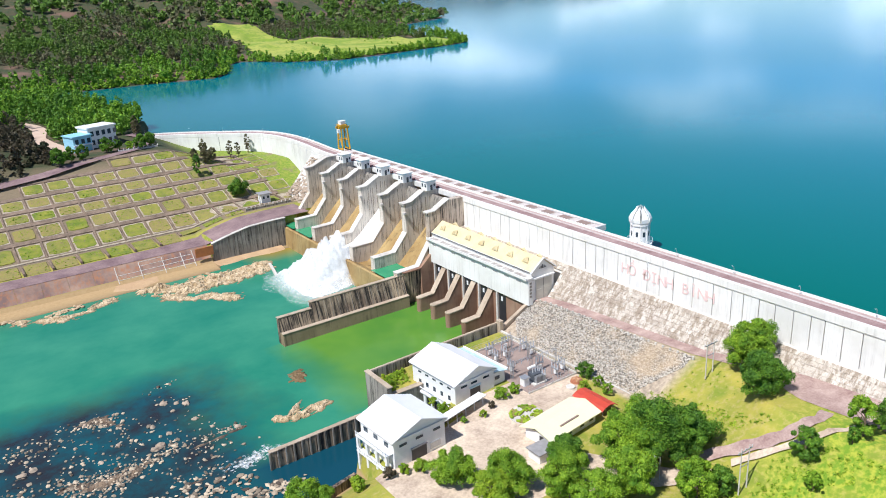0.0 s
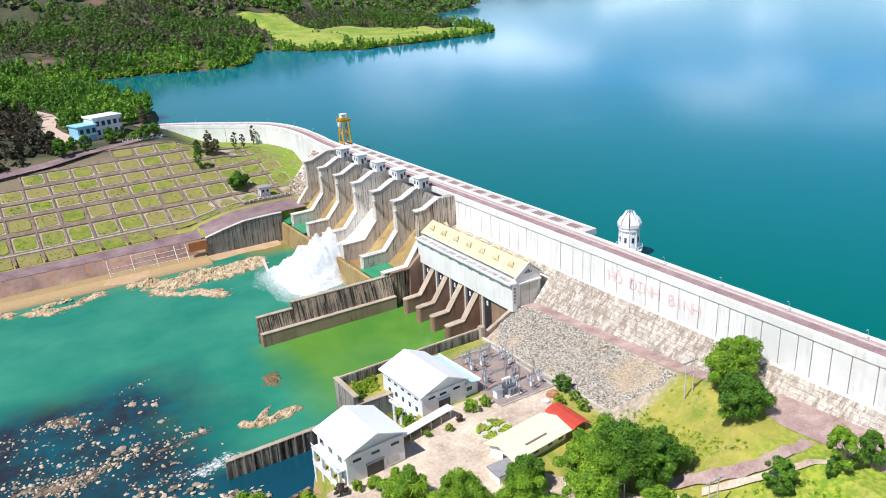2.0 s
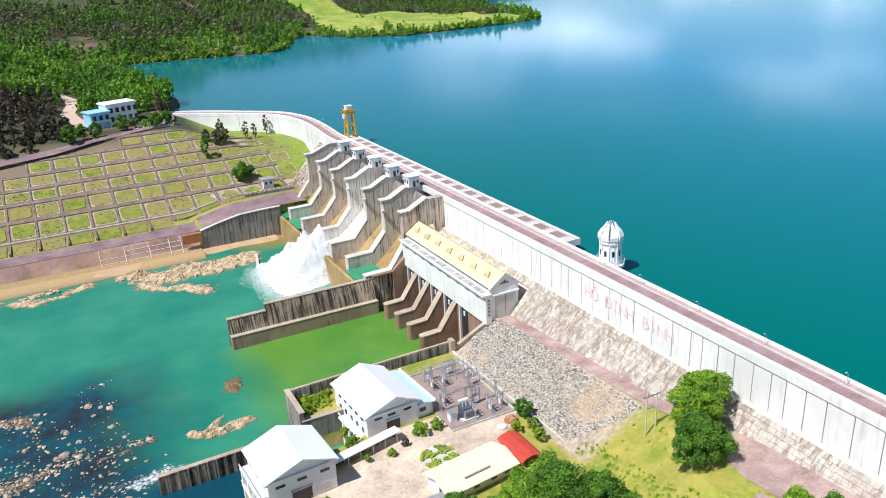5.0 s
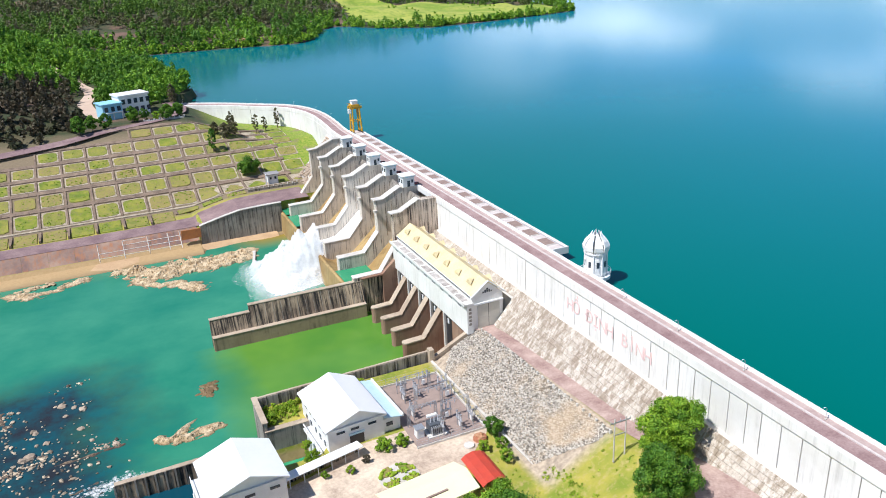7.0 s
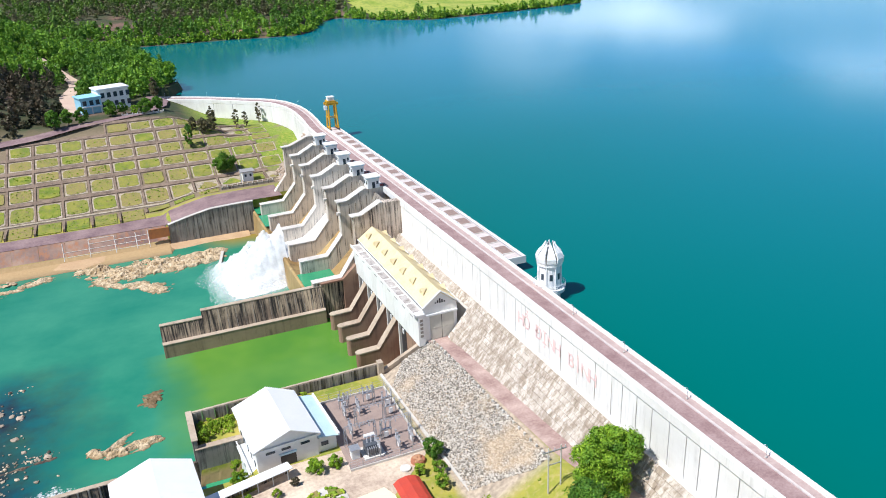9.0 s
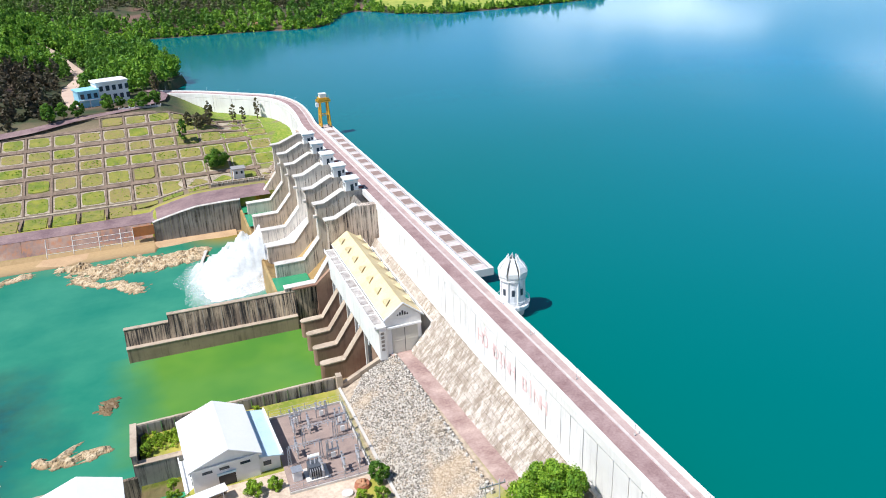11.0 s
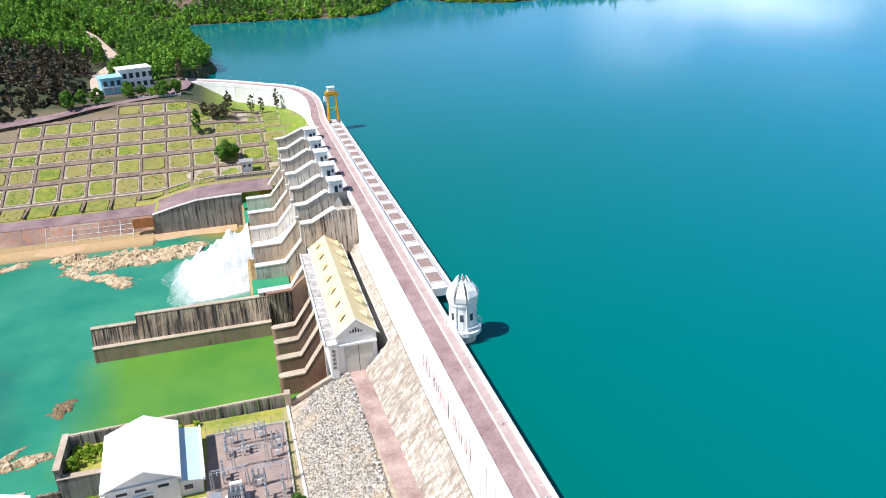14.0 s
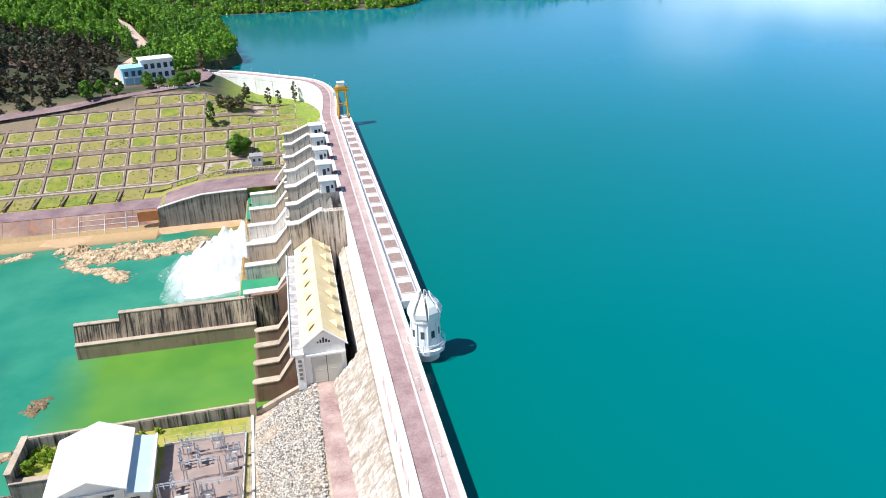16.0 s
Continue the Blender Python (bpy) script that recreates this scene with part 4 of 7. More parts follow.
# draft-tube wall below, with recessed bays
Shape().box(-20.2, -10, -72, -17.2, -3, 14.1).done("lower_wall", BROWN_WALL, ph)
PIERS = [-25.6, -34.4, -43.4, -52.6]
edges = [-17.2] + PIERS + [-63.0]
for k in range(5):
    c = (edges[k] + edges[k + 1]) / 2
    Shape().box(-20.3, -20.15, c - 2.6, c + 1.0, 2, 13.6).done("stop_log_slot", DARK, ph)
    Shape().box(-20.9, -20.2, c + 1.2, c + 1.9, 1, 14).done("buttress", PALE, ph, bevel=0.05)
    Shape().box(-20.5, -20.3, c - 1.2, c - 0.4, 11.2, 12.6).done("notice", WHITE, ph)
for y in PIERS:
    p = Shape()
    prof = [(-19.9, 14.0), (-26.3, 5.2), (-31.6, 5.0), (-31.6, -3), (-19.9, -3)]
    p.prism(prof, y - 1.15, y + 1.15)
    p.tube((-31.6, y, -3), (-31.6, y, 5.0), 1.15, n=14)
    t = p.done("tailrace_pier", BROWN_WALL)
    tagged(t, "brown-stained sloping tailrace pier with a rounded nose", "pier", "tailrace piers")
    Shape().prism([(-19.9, 14.05), (-26.3, 5.25), (-31.6, 5.05), (-31.6, 5.4), (-26.1, 5.6), (-19.9, 14.4)], y - 1.25, y + 1.25).done("cap", TAN, t)
    Shape().tube((-31.6, y, 5.05), (-31.6, y, 5.4), 1.25, n=14).done("cap", TAN, t)

# ---- walls along the tailrace ----
tw = thing("training_wall", (-57, -17, 0), "dark streaked concrete training wall with a low ledge", "wall", kind="structure")
Shape().box(-69.5, -32.0, -16.9, -15.4, -3, 11.2).done("wall", DARK_WALL, tw, bevel=0.06)
Shape().box(-81.7, -69.5, -17.4, -15.9, -3, 9.1).done("wall", DARK_WALL, tw, bevel=0.06)
Shape().box(-81.8, -69.5, -17.5, -15.8, 9.1, 9.35).done("cap", TAN, tw)
Shape().box(-69.6, -32.0, -17.0, -15.3, 11.2, 11.45).done("cap", TAN, tw)
Shape().prism([(-16.9, 11.1), (-19.0, 4.4), (-16.9, 4.4)], -69.5, -32.2, "x").done("batter", BATTER, tw)
Shape().prism([(-17.35, 9.0), (-19.0, 4.4), (-17.35, 4.4)], -81.7, -69.5, "x").done("batter", BATTER, tw)
Shape().prism([(-16.85, 4.5), (-20.2, 4.2), (-20.4, -3), (-16.85, -3)], -81.7, -32.5, "x").done("ledge", LEDGE, tw, bevel=0.06)
Shape().prism([(-18.6, 4.5), (-20.3, 4.22), (-20.3, 4.42), (-18.6, 4.7)], -81.8, -32.5, "x").done("ledge_cap", TAN, tw)
Shape().box(-32.0, -24.5, -17.3, -15.4, -3, 12.4).done("end_pier", DARK_WALL, tw)
Shape().prism([(-19.9, 17.8), (-25.6, 12.8), (-33.0, 12.6), (-33.0, 12.3), (-25.6, 12.3), (-25.6, 2), (-19.9, 2)], -18.4, -16.92).done("wing", BROWN_WALL, tw)
for k in range(14):
    a = -33.5 - 2.6 * k
    Shape().prism([(-16.9, 11.15), (-19.06, 4.5), (-18.9, 4.4), (-16.8, 11.0)], a - 0.14, a, "x").done("rib", GREY_WALL, tw)

quay = thing("quay_wall", (-55, -71, 0), "streaked grey concrete quay wall round the garden", "wall", kind="structure")
k = 0
for a in np.arange(-79, -31.5, 2.9):
    b = min(a + 2.9, -31.0)
    yb = -70.0 - 2.2 * (-31 - (a + b) / 2) / 48
    Shape().box(a, b - 0.12, yb - 0.8, yb, -3, 10.9 + 0.5 * (-31 - a) / 48).done("wall_panel", GREY_WALL, quay, bevel=0.04)
    Shape().box(a, b, yb - 0.7, yb - 0.05, 10.9 + 0.5 * (-31 - a) / 48, 11.15 + 0.5 * (-31 - a) / 48).done("cap", TAN, quay)
Shape().box(-79.6, -78.6, -84.5, -72, -3, 11.5).done("side_wall", GREY_WALL, quay, bevel=0.06)
Shape().box(-79.8, -78.4, -84.7, -71.9, 11.5, 11.75).done("cap", TAN, quay)
Shape().box(-79.2, -69, -84.8, -84, -3, 9.2).done("inner_wall", GREY_WALL, quay, bevel=0.05)
Shape().box(-79.4, -69, -84.9, -83.2, 9.2, 9.4).done("cap", TAN, quay)
Shape().box(-84, -79.2, -84.8, -84.0, -3, 6.2).done("low_wall", DARK_WALL, quay)
# sloping wing at the powerhouse corner
Shape().prism([(-19.9, 14.6), (-31.5, 9.0), (-31.5, 2), (-19.9, 2)], -71.6, -70.4).done("wing", TAN, quay)
Shape().box(-32.3, -30.9, -72.2, -70.2, 2, 12.0).done("pilaster", TAN, quay, bevel=0.05)

sheet("dock_water", -78.5, -69.6, -97.6, -84.9, 0.3, POOL, "green water in the dock under the turbine hall", "water")

spur = thing("spur_wall", (-98, -79, 0), "ribbed dark training wall beside the lower pool", "wall", kind="structure")
d = Vector((-24.7, 0.2, 0)).normalized()
side = Vector((d.y, -d.x, 0))
for k in range(12):
    a = Vector((-86.8, -82.4, 0)) + d * (2.16 * k)
    b = a + d * 2.05
    hgt = 5.3 - 0.05 * k
    vs = [a, b, b + side * 1.1, a + side * 1.1]
    Shape().prism([(p.x, p.y) for p in vs], -3, hgt, "z").done("wall_panel", DARK_WALL, spur, bevel=0.05)
    vs = [a - side * 0.1, b + d * 0.15 - side * 0.1, b + d * 0.15 + side * 1.2, a + side * 1.2]
    Shape().prism([(p.x, p.y) for p in vs], hgt, hgt + 0.2, "z").done("cap", TAN, spur)
    r = [b + side * -0.25, b + d * 0.4 + side * -0.25, b + d * 0.4, b]
    Shape().prism([(p.x, p.y) for p in r], -3, hgt, "z").done("rib", GREY_WALL, spur)
Shape().prism([(-100, -101.6), (-113, -104.4), (-112.7, -105.3), (-99.7, -102.5)], -3, 4.4, "z").done("low_wall", DARK_WALL, spur)

# ---- left bank wall ----
bank = thing("bank_wall", (-80, 78, 0), "rust-stained concrete bank wall along the river", "wall", kind="structure")
for a in np.arange(-300, -72, 9.5):
    b = min(a + 9.5, -71.3)
    Shape().prism([(75.8, 0.6), (81.8, 7.45), (83.0, 7.5), (83.0, -2), (75.8, -2)], a, b - 0.08, "x").done("wall_panel", BANK_WALL, bank)
for a in np.arange(-71.3, -37, 3.4):
    b = min(a + 3.4, -36.6)
    h0, h1 = float(ramp_height(a)), float(ramp_height(b))
    Shape().add([(a, 76.8, -2), (b - 0.1, 76.8, -2), (b - 0.1, 76.8, h1), (a, 76.8, h0), (a, 78.2, -2), (b - 0.1, 78.2, -2), (b - 0.1, 78.2, h1), (a, 78.2, h0)],
                [(0, 1, 2, 3), (7, 6, 5, 4), (3, 2, 6, 7), (0, 4, 5, 1), (1, 5, 6, 2), (0, 3, 7, 4)]).done("wall_panel", GREY_WALL, bank)
    Shape().add([(a, 76.6, h0), (b, 76.6, h1), (b, 76.6, h1 + 0.25), (a, 76.6, h0 + 0.25), (a, 78.4, h0), (b, 78.4, h1), (b, 78.4, h1 + 0.25), (a, 78.4, h0 + 0.25)],
                [(0, 1, 2, 3), (7, 6, 5, 4), (3, 2, 6, 7), (0, 4, 5, 1), (1, 5, 6, 2), (0, 3, 7, 4)]).done("cap", PALE, bank)
Shape().box(-79, -71.2, 76.2, 76.9, 4.5, 8.4).done("rust_panel", plain("rust_orange", (0.45, 0.17, 0.05), (0.3, 0.12, 0.05), 0.5, 0.9, 0.3), bank)
# pale lattice left by the formwork
s = Shape()


def on_face(x, h):
    return (x, 75.75 + 6.0 * (h - 0.6) / 6.85, h)


for x in (-111, -101.5, -92, -84, -79.3):
    s.tube(on_face(x, 1.2), on_face(x, 7.0), 0.16, n=4)
for h in (2.4, 4.0, 5.6, 7.0):
    s.tube(on_face(-111 if h < 5 else -101.5, h), on_face(-79.3 if h < 6 else -92, h), 0.12, n=4)
s.done("lattice", PALE, bank, "pale lattice of bars on the wall")
# road on top of the bank
s = Shape()
xs = list(np.arange(-300, -22, 3.0))
vs, fs = [], []
for x in xs:
    r = float(ramp_height(x))
    z0 = 7.5 if x < -71 else r + 0.15
    z1 = 8.75 if x < -71 else r + 0.2
    y0 = 81.9 if x < -71 else 78.3
    y1 = float(np.interp(x, [-92, -70, -24], [91.5, 94.0, 95.5]))
    vs += [(x, y0, z0 + 0.12), (x, y1, (8.1 if x < -71 else z1) + 0.1)]
fs = [(2 * i, 2 * i + 2, 2 * i + 3, 2 * i + 1) for i in range(len(xs) - 1)]
tagged(joined("bank_road", vs, fs, BANK_ROAD), "grey-violet service road along the river bank", "road", kind="structure")
# low stepped wall and rail by the pump house
lw = thing("roadside_wall", (-35, 100, 12), "low grey wall with posts beside the bank road", "wall")
Shape().box(-46, -23, 100.2, 100.8, 11, 14.3).done("wall", GREY_WALL, lw)
for x in np.arange(-45.5, -23, 2.2):
    Shape().box(x, x + 0.25, 100.1, 100.9, 14.2, 14.9).done("post", PALE, lw)

# ---- terraces ----


def slope_z(y, x=-90.0):
    return float(ground_height(x, y)) if y > 105 else 9 + 0.37 * (y - 104.5)


terr = thing("terrace_grid", (-90, 135, 18), "grid of concrete beams holding a grassy hillside in terraces", "terraces", kind="structure")
ROWS_Y = [105.6, 118.6, 130.6, 141.0, 151.4, 162.4, 172.6]
COLS_X = list(np.arange(-174.6, -22, 10.75))


def dam_x(y):
    return float(np.interp(y, [p[1] for p in LINE], [p[0] for p in LINE])) - 5


def tilted(x0, x1, y0, y1, up, lo=-0.8):
    vs = [(x, y, slope_z(y, x) + h) for h in (lo, up) for y in (y0, y1) for x in (x0, x1)]
    return Shape().add(vs, [(0, 2, 3, 1), (4, 5, 7, 6), (0, 1, 5, 4), (2, 6, 7, 3), (0, 4, 6, 2), (1, 3, 7, 5)])


tufts = []


def turf(x0, x1, y0, y1, up, g):
    """A patch of turf with a ragged edge on the slope."""
    cx, cy, hx, hy = (x0 + x1) / 2, (y0 + y1) / 2, (x1 - x0) / 2, (y1 - y0) / 2
    ring = []
    for i in range(18):
        t = 2 * math.pi * i / 18
        c, n = math.cos(t), math.sin(t)
        q = (abs(c) ** 9 + abs(n) ** 9) ** (-1 / 9) * (1 - 0.08 * g.random())
        ring.append((cx + hx * c * q, cy + hy * n * q))
    s = Shape()
    top = [(x, y, slope_z(y, x) + up) for x, y in ring]
    low = [(cx + (x - cx) * 1.03, cy + (y - cy) * 1.03, slope_z(y, x) - 0.4) for x, y in ring]
    n = len(ring)
    return s.add(low + top, [tuple(range(n, 2 * n))] + [(i, (i + 1) % n, (i + 1) % n + n, i + n) for i in range(n)])


KERB = plain("worn_kerb", (0.52, 0.43, 0.33), (0.22, 0.18, 0.12), 0.5, 0.9, 0.5)
BEAM = plain("beam_concrete", (0.30, 0.215, 0.155), (0.12, 0.085, 0.06), 0.35, 0.9, 0.5)
for j, y in enumerate(ROWS_Y):
    w = 0.9 if j == 0 else 2.1
    x1 = min(-22, dam_x(y) - (12 if y < 120 else 2))
    x0 = -178 if j < 5 else (-150 if j == 5 else -100)
    for a in np.arange(x0, x1, 10.75):
        tilted(a, min(a + 10.75, x1) - 0.05, y - w / 2, y + w / 2, 0.45).done("beam", BEAM if j else KERB, terr)
for j in range(len(ROWS_Y) - 1):
    a, b = ROWS_Y[j] + 0.7, ROWS_Y[j + 1] - 0.6
    for i, x in enumerate(COLS_X):
        if (j >= 4 and x < -140) or (j >= 5 and x < -98):
            continue
        right = min(x + 10.2, dam_x((a + b) / 2) - (9 if b < 120 else 1.0))
        sx = x + 0.25 * math.sin(j * 2.1)
        if right < x + 2.5:
            continue
        tilted(sx - 0.38, sx + 0.38, a, b, 0.4).done("beam", BEAM, terr)
        u0, u1 = sx + 1.0 + rng.uniform(0, 0.4), right - rng.uniform(0, 0.5)
        w0, w1 = a + 1.0 + rng.uniform(0, 0.9), b - 1.0 - rng.uniform(0, 0.6)
        wear = rng.random()
        if wear < 0.8:
            tilted(u0 - 0.35, u1 + 0.35, w0 - 0.35, w1 + 0.35, 0.2).done("patch_kerb", KERB, terr)
        turf(u0, u1, w0, w1, 0.34, rng).done("grass_patch", PATCH, terr)
        for _ in range(int(rng.integers(1, 8) if wear > 0.35 else rng.integers(6, 22))):
            tx, ty = rng.uniform(u0 + 0.3, u1 - 0.3), rng.uniform(w0 + 0.3, w1 - 0.3)
            tufts.append((tx, ty, slope_z(ty, tx) + 0.25))
# strip of patches between the bottom beam and the road
for x in COLS_X:
    if x < -48:
        lo = 92.5 if x < -85 else 98.8
        strip_ = Shape().add([(u, v, float(ground_height(u, v)) + h) for h in (-0.3, 0.35) for v in (lo + rng.uniform(0, 0.8), 103.6) for u in (x + 1.0, x + 9.6)], [(0, 2, 3, 1), (4, 5, 7, 6), (0, 1, 5, 4), (2, 6, 7, 3), (0, 4, 6, 2), (1, 3, 7, 5)])
        strip_.done("grass_patch", PATCH, terr, bevel=0.15)
        Shape().box(x - 0.4, x + 0.4, lo, 105, 7.6, 9.3).done("beam", BEAM, terr)
        for _ in range(14):
            tx, ty = x + rng.uniform(1, 9.5), rng.uniform(lo, 103.5)
            tufts.append((tx, ty, float(ground_height(tx, ty)) + 0.2))
# road above the terraces
path = [(-190, 150), (-150, 161), (-119, 166), (-100, 172), (-86, 177), (-72, 184), (-60, 200), (-58, 214), (-64, 226)]
vs = []
for i, p in enumerate(path):
    a, b = Vector(path[max(0, i - 1)]), Vector(path[min(i + 1, len(path) - 1)])
    d = (b - a).normalized()
    for s_ in (-3.2, 3.2):
        q = (p[0] - d.y * s_, p[1] + d.x * s_)
        vs.append((*q, max(float(ground_height(*q)), float(ground_height(*p))) + 0.5))
tagged(joined("hill_road", vs, [(2 * i, 2 * i + 2, 2 * i + 3, 2 * i + 1) for i in range(len(path) - 1)], BANK_ROAD), "grey-violet road above the terraces", "road", kind="structure")
path = [(-100, 200), (-106, 240), (-107, 258), (-102, 285), (-103, 305), (-108, 335), (-125, 375), (-150, 390)]
vs = []
for i, p in enumerate(path):
    a, b = Vector(path[max(0, i - 1)]), Vector(path[min(i + 1, len(path) - 1)])
    d = (b - a).normalized()
    for s_ in (-4.0, 4.0):
        q = (p[0] - d.y * s_, p[1] + d.x * s_)
        vs.append((*q, max(float(ground_height(*q)), float(ground_height(*p))) + 0.6))
tagged(joined("dirt_road", vs, [(2 * i, 2 * i + 2, 2 * i + 3, 2 * i + 1) for i in range(len(path) - 1)], plain("pale_dirt", (0.60, 0.46, 0.36), (0.5, 0.36, 0.28), 0.15, 0.95, 0.4)), "pale dirt road winding into the hills", "road", kind="structure")

# ---- toe road and riprap ----
xs = np.arange(-262, -70.5, 4.0)
vs, fs = [], []
for y in xs:
    z = float(toe_height(y)) + 0.12
    inner = -4.9 - 0.8777 * (23.6 - z) + 0.9
    outer = inner - 6.2 - (7.0 * float(step(y, -148, -162)))
    vs += [(inner, y, z), (outer, y, z)]
vs += [(-10, -70.8, 14.8), (-19.5, -70.8, 14.8)]
fs = [(2 * i, 2 * i + 2, 2 * i + 3, 2 * i + 1) for i in range(len(vs) // 2 - 1)]
tagged(joined("toe_road", vs, fs, TOE_ROAD), "dusty pinkish road along the foot of the dam", "road", kind="structure")
rip = thing("riprap_slope", (-24, -100, 12), "grey loose stone slope below the dam road", "slope", kind="structure")
pts, size = [], []
for i in range(21000):
    y = rng.uniform(-131, -72)
    foot = float(np.interp(y, [-131, -123, -107, -80, -72], [-20.5, -31, -30.5, -31.8, -26]))
    x = rng.uniform(foot, -16.9)
    pts.append((x, y, float(ground_height(x, y)) + rng.uniform(0.0, 0.18)))
    size.append(rng.choice([0.13, 0.19, 0.27], p=[0.45, 0.4, 0.15]) * rng.uniform(0.8, 1.25))
v, f = lumps(rng, pts, size, (0.5, 0.8), 0.15)


def riprap_material():
    k = Nodes("riprap")
    r = k.random(island=True)
    col = k.mix(k.ramp(r, 0.15, 0.75), (0.15, 0.13, 0.105), (0.56, 0.51, 0.44))
    col = k.mix(k.mul(k.ramp(k.noise(0.07, 4), 0.54, 0.66), 0.6), col, (0.56, 0.42, 0.27))
    k.bump(k.noise(3.0, 4), 0.5, 0.1)
    return k.done(col, 0.9)


tagged(joined("stones", v, f, riprap_material(), rip), "grey angular stones", kind="stuff")
s = Shape()
for y in np.arange(-132, -73, 2.4):
    z = float(toe_height(y))
    s.box(-17.7, -17.35, y, y + 0.5, z - 0.2, z + 0.75)
tagged(s.done("guard_stones", PALE), "row of small pale guard stones along the road edge", "guard stones", kind="stuff")
Shape().add([(-32.2, -72, 8.4), (-31.6, -72, 8.4), (-30.2, -124, 8.4), (-30.8, -124, 8.4), (-32.2, -72, 8.95), (-31.6, -72, 8.95), (-30.2, -124, 8.95), (-30.8, -124, 8.95)],
            [(0, 1, 2, 3), (7, 6, 5, 4), (0, 4, 5, 1), (1, 5, 6, 2), (2, 6, 7, 3), (3, 7, 4, 0)]).done("kerb", PALE, rip)

# ---- yard and its buildings ----


def ground_sheet(name, pts, z, material, label, category):
    ob = joined(name, [(x, y, z) for x, y in pts], [tuple(range(len(pts)))], material)
    return tagged(ob, label, category, kind="structure")


ground_sheet("yard", [(-100, -112), (-100, -140), (-74, -140), (-60, -131), (-44, -117), (-33, -107), (-33, -98), (-69, -98.5), (-69, -103)], 8.56, YARD, "patchy beige concrete yard between the buildings", "yard")
ground_sheet("yard_path", [(-74, -139), (-60, -131), (-48, -150), (-40, -153), (-30, -153), (-22, -160), (-30, -164), (-46, -158), (-60, -150), (-70, -150)], 8.9, YARD, "dusty path between the trees", "path")
ground_sheet("substation_floor", [(-50, -106), (-33.4, -106), (-33.4, -78.5), (-50, -78.5)], 8.6, plain("gravel_floor", (0.36, 0.27, 0.23), (0.24, 0.18, 0.16), 0.35, 0.95, 0.5), "brown gravel floor of the switchyard", "floor")


def gabled(name, label, x0, x1, y0, y1, base, eave, ridge, rx, roof_mat, over=0.7):
    h = thing(name, ((x0 + x1) / 2, (y0 + y1) / 2, base), label, "building")
    Shape().box(x0, x1, y0, y1, base, eave).done("wall", WHITE, h, bevel=0.05)
    for side, xe in ((-1, x0 - over), (1, x1 + over)):
        ze = eave - 0.05
        a, b = y0 - over, y1 + over
        Shape().add([(rx, a, ridge), (rx, b, ridge), (xe, b, ze), (xe, a, ze), (rx, a, ridge - 0.25), (rx, b, ridge - 0.25), (xe, b, ze - 0.25), (xe, a, ze - 0.25)],
                    [(0, 1, 2, 3), (7, 6, 5, 4), (0, 3, 7, 4), (1, 5, 6, 2), (2, 6, 7, 3), (0, 4, 5, 1)]).done("roof", roof_mat, h)
        s = Shape()
        for y in np.arange(y0, y1, 1.1):
            s.add([(rx, y, ridge + 0.05), (xe, y, ze + 0.05), (xe, y + 0.1, ze + 0.05), (rx, y + 0.1, ridge + 0.05)], [(0, 1, 2, 3)])
        s.done("roof_seam", roof_mat, h)
    for y, o in ((y0, -1), (y1, 1)):
        Shape().prism([(x0, eave - 0.3), (x1, eave - 0.3), (rx, ridge - 0.28)], min(y, y - o * 0.3), max(y, y - o * 0.3)).done("gable", WHITE, h)
    Shape().prism([(x0 - over, eave - 0.75), (x1 + over, eave - 0.75), (x1 + over, eave - 0.3), (x0 - over, eave - 0.3)], y0 - 0.35, y0 - 0.02).done("gable_band", WHITE, h)
    return h


# valve house with a blue lean-to
b1 = gabled("turbine_hall", "white turbine hall with a white sheet roof and blue lean-to", -68.6, -55.2, -97.8, -79.6, -3, 14.3, 17.3, -61.0, ROOF_WHITE)
Shape().box(-55.2, -50.9, -97.2, -80.2, 8, 12.0).done("lean_to_wall", WHITE, b1)
Shape().add([(-55.0, -98, 13.0), (-55.0, -79.6, 13.0), (-50.2, -79.6, 12.0), (-50.2, -98, 12.0), (-55.0, -98, 12.8), (-55.0, -79.6, 12.8), (-50.2, -79.6, 11.8), (-50.2, -98, 11.8)],
            [(0, 1, 2, 3), (7, 6, 5, 4), (0, 3, 7, 4), (1, 5, 6, 2), (2, 6, 7, 3), (0, 4, 5, 1)]).done("lean_to_roof", ROOF_BLUE, b1, "light blue sheet roof")
Shape().box(-50.6, -50.2, -98, -79.6, 11.9, 12.5).done("fascia", WHITE, b1)
d = Shape().box(-63.6, -60.2, -97.95, -97.7, 8.6, 11.3).done("door", DARK, b1, "dark open roller door")
Shape().box(-63.8, -60.0, -98.05, -97.75, 11.2, 11.7).done("shutter", ROOF_BLUE, d)
for x in (-66.6, -63.2, -59.0):
    Shape().box(x, x + 2.0, -97.9, -97.7, 12.4, 12.95).done("window", GLASS, b1)
Shape().box(-54.4, -52.8, -97.3, -97.1, 10.0, 11.0).done("window", GLASS, b1)
for i, y in enumerate(np.arange(-96, -81, 3.1)):
    Shape().box(-68.7, -68.5, y, y + 1.3, 12.2, 12.7).done("window", GLASS, b1)
    Shape().box(-68.75, -68.5, y + 0.2, y + 1.1, 9.0, 10.2).done("window", GLASS, b1)
    Shape().tube((-69.6, y + 0.6, -3), (-69.6, y + 0.6, 8.0), 0.5, n=10).done("column", WHITE, b1)
Shape().box(-70.4, -68.5, -97.6, -84.8, 7.6, 8.2).done("gallery", WHITE, b1, bevel=0.05)
for y in np.arange(-97.4, -85, 1.6):
    Shape().box(-70.35, -70.2, y, y + 0.15, 8.2, 9.2).done("baluster", WHITE, b1)
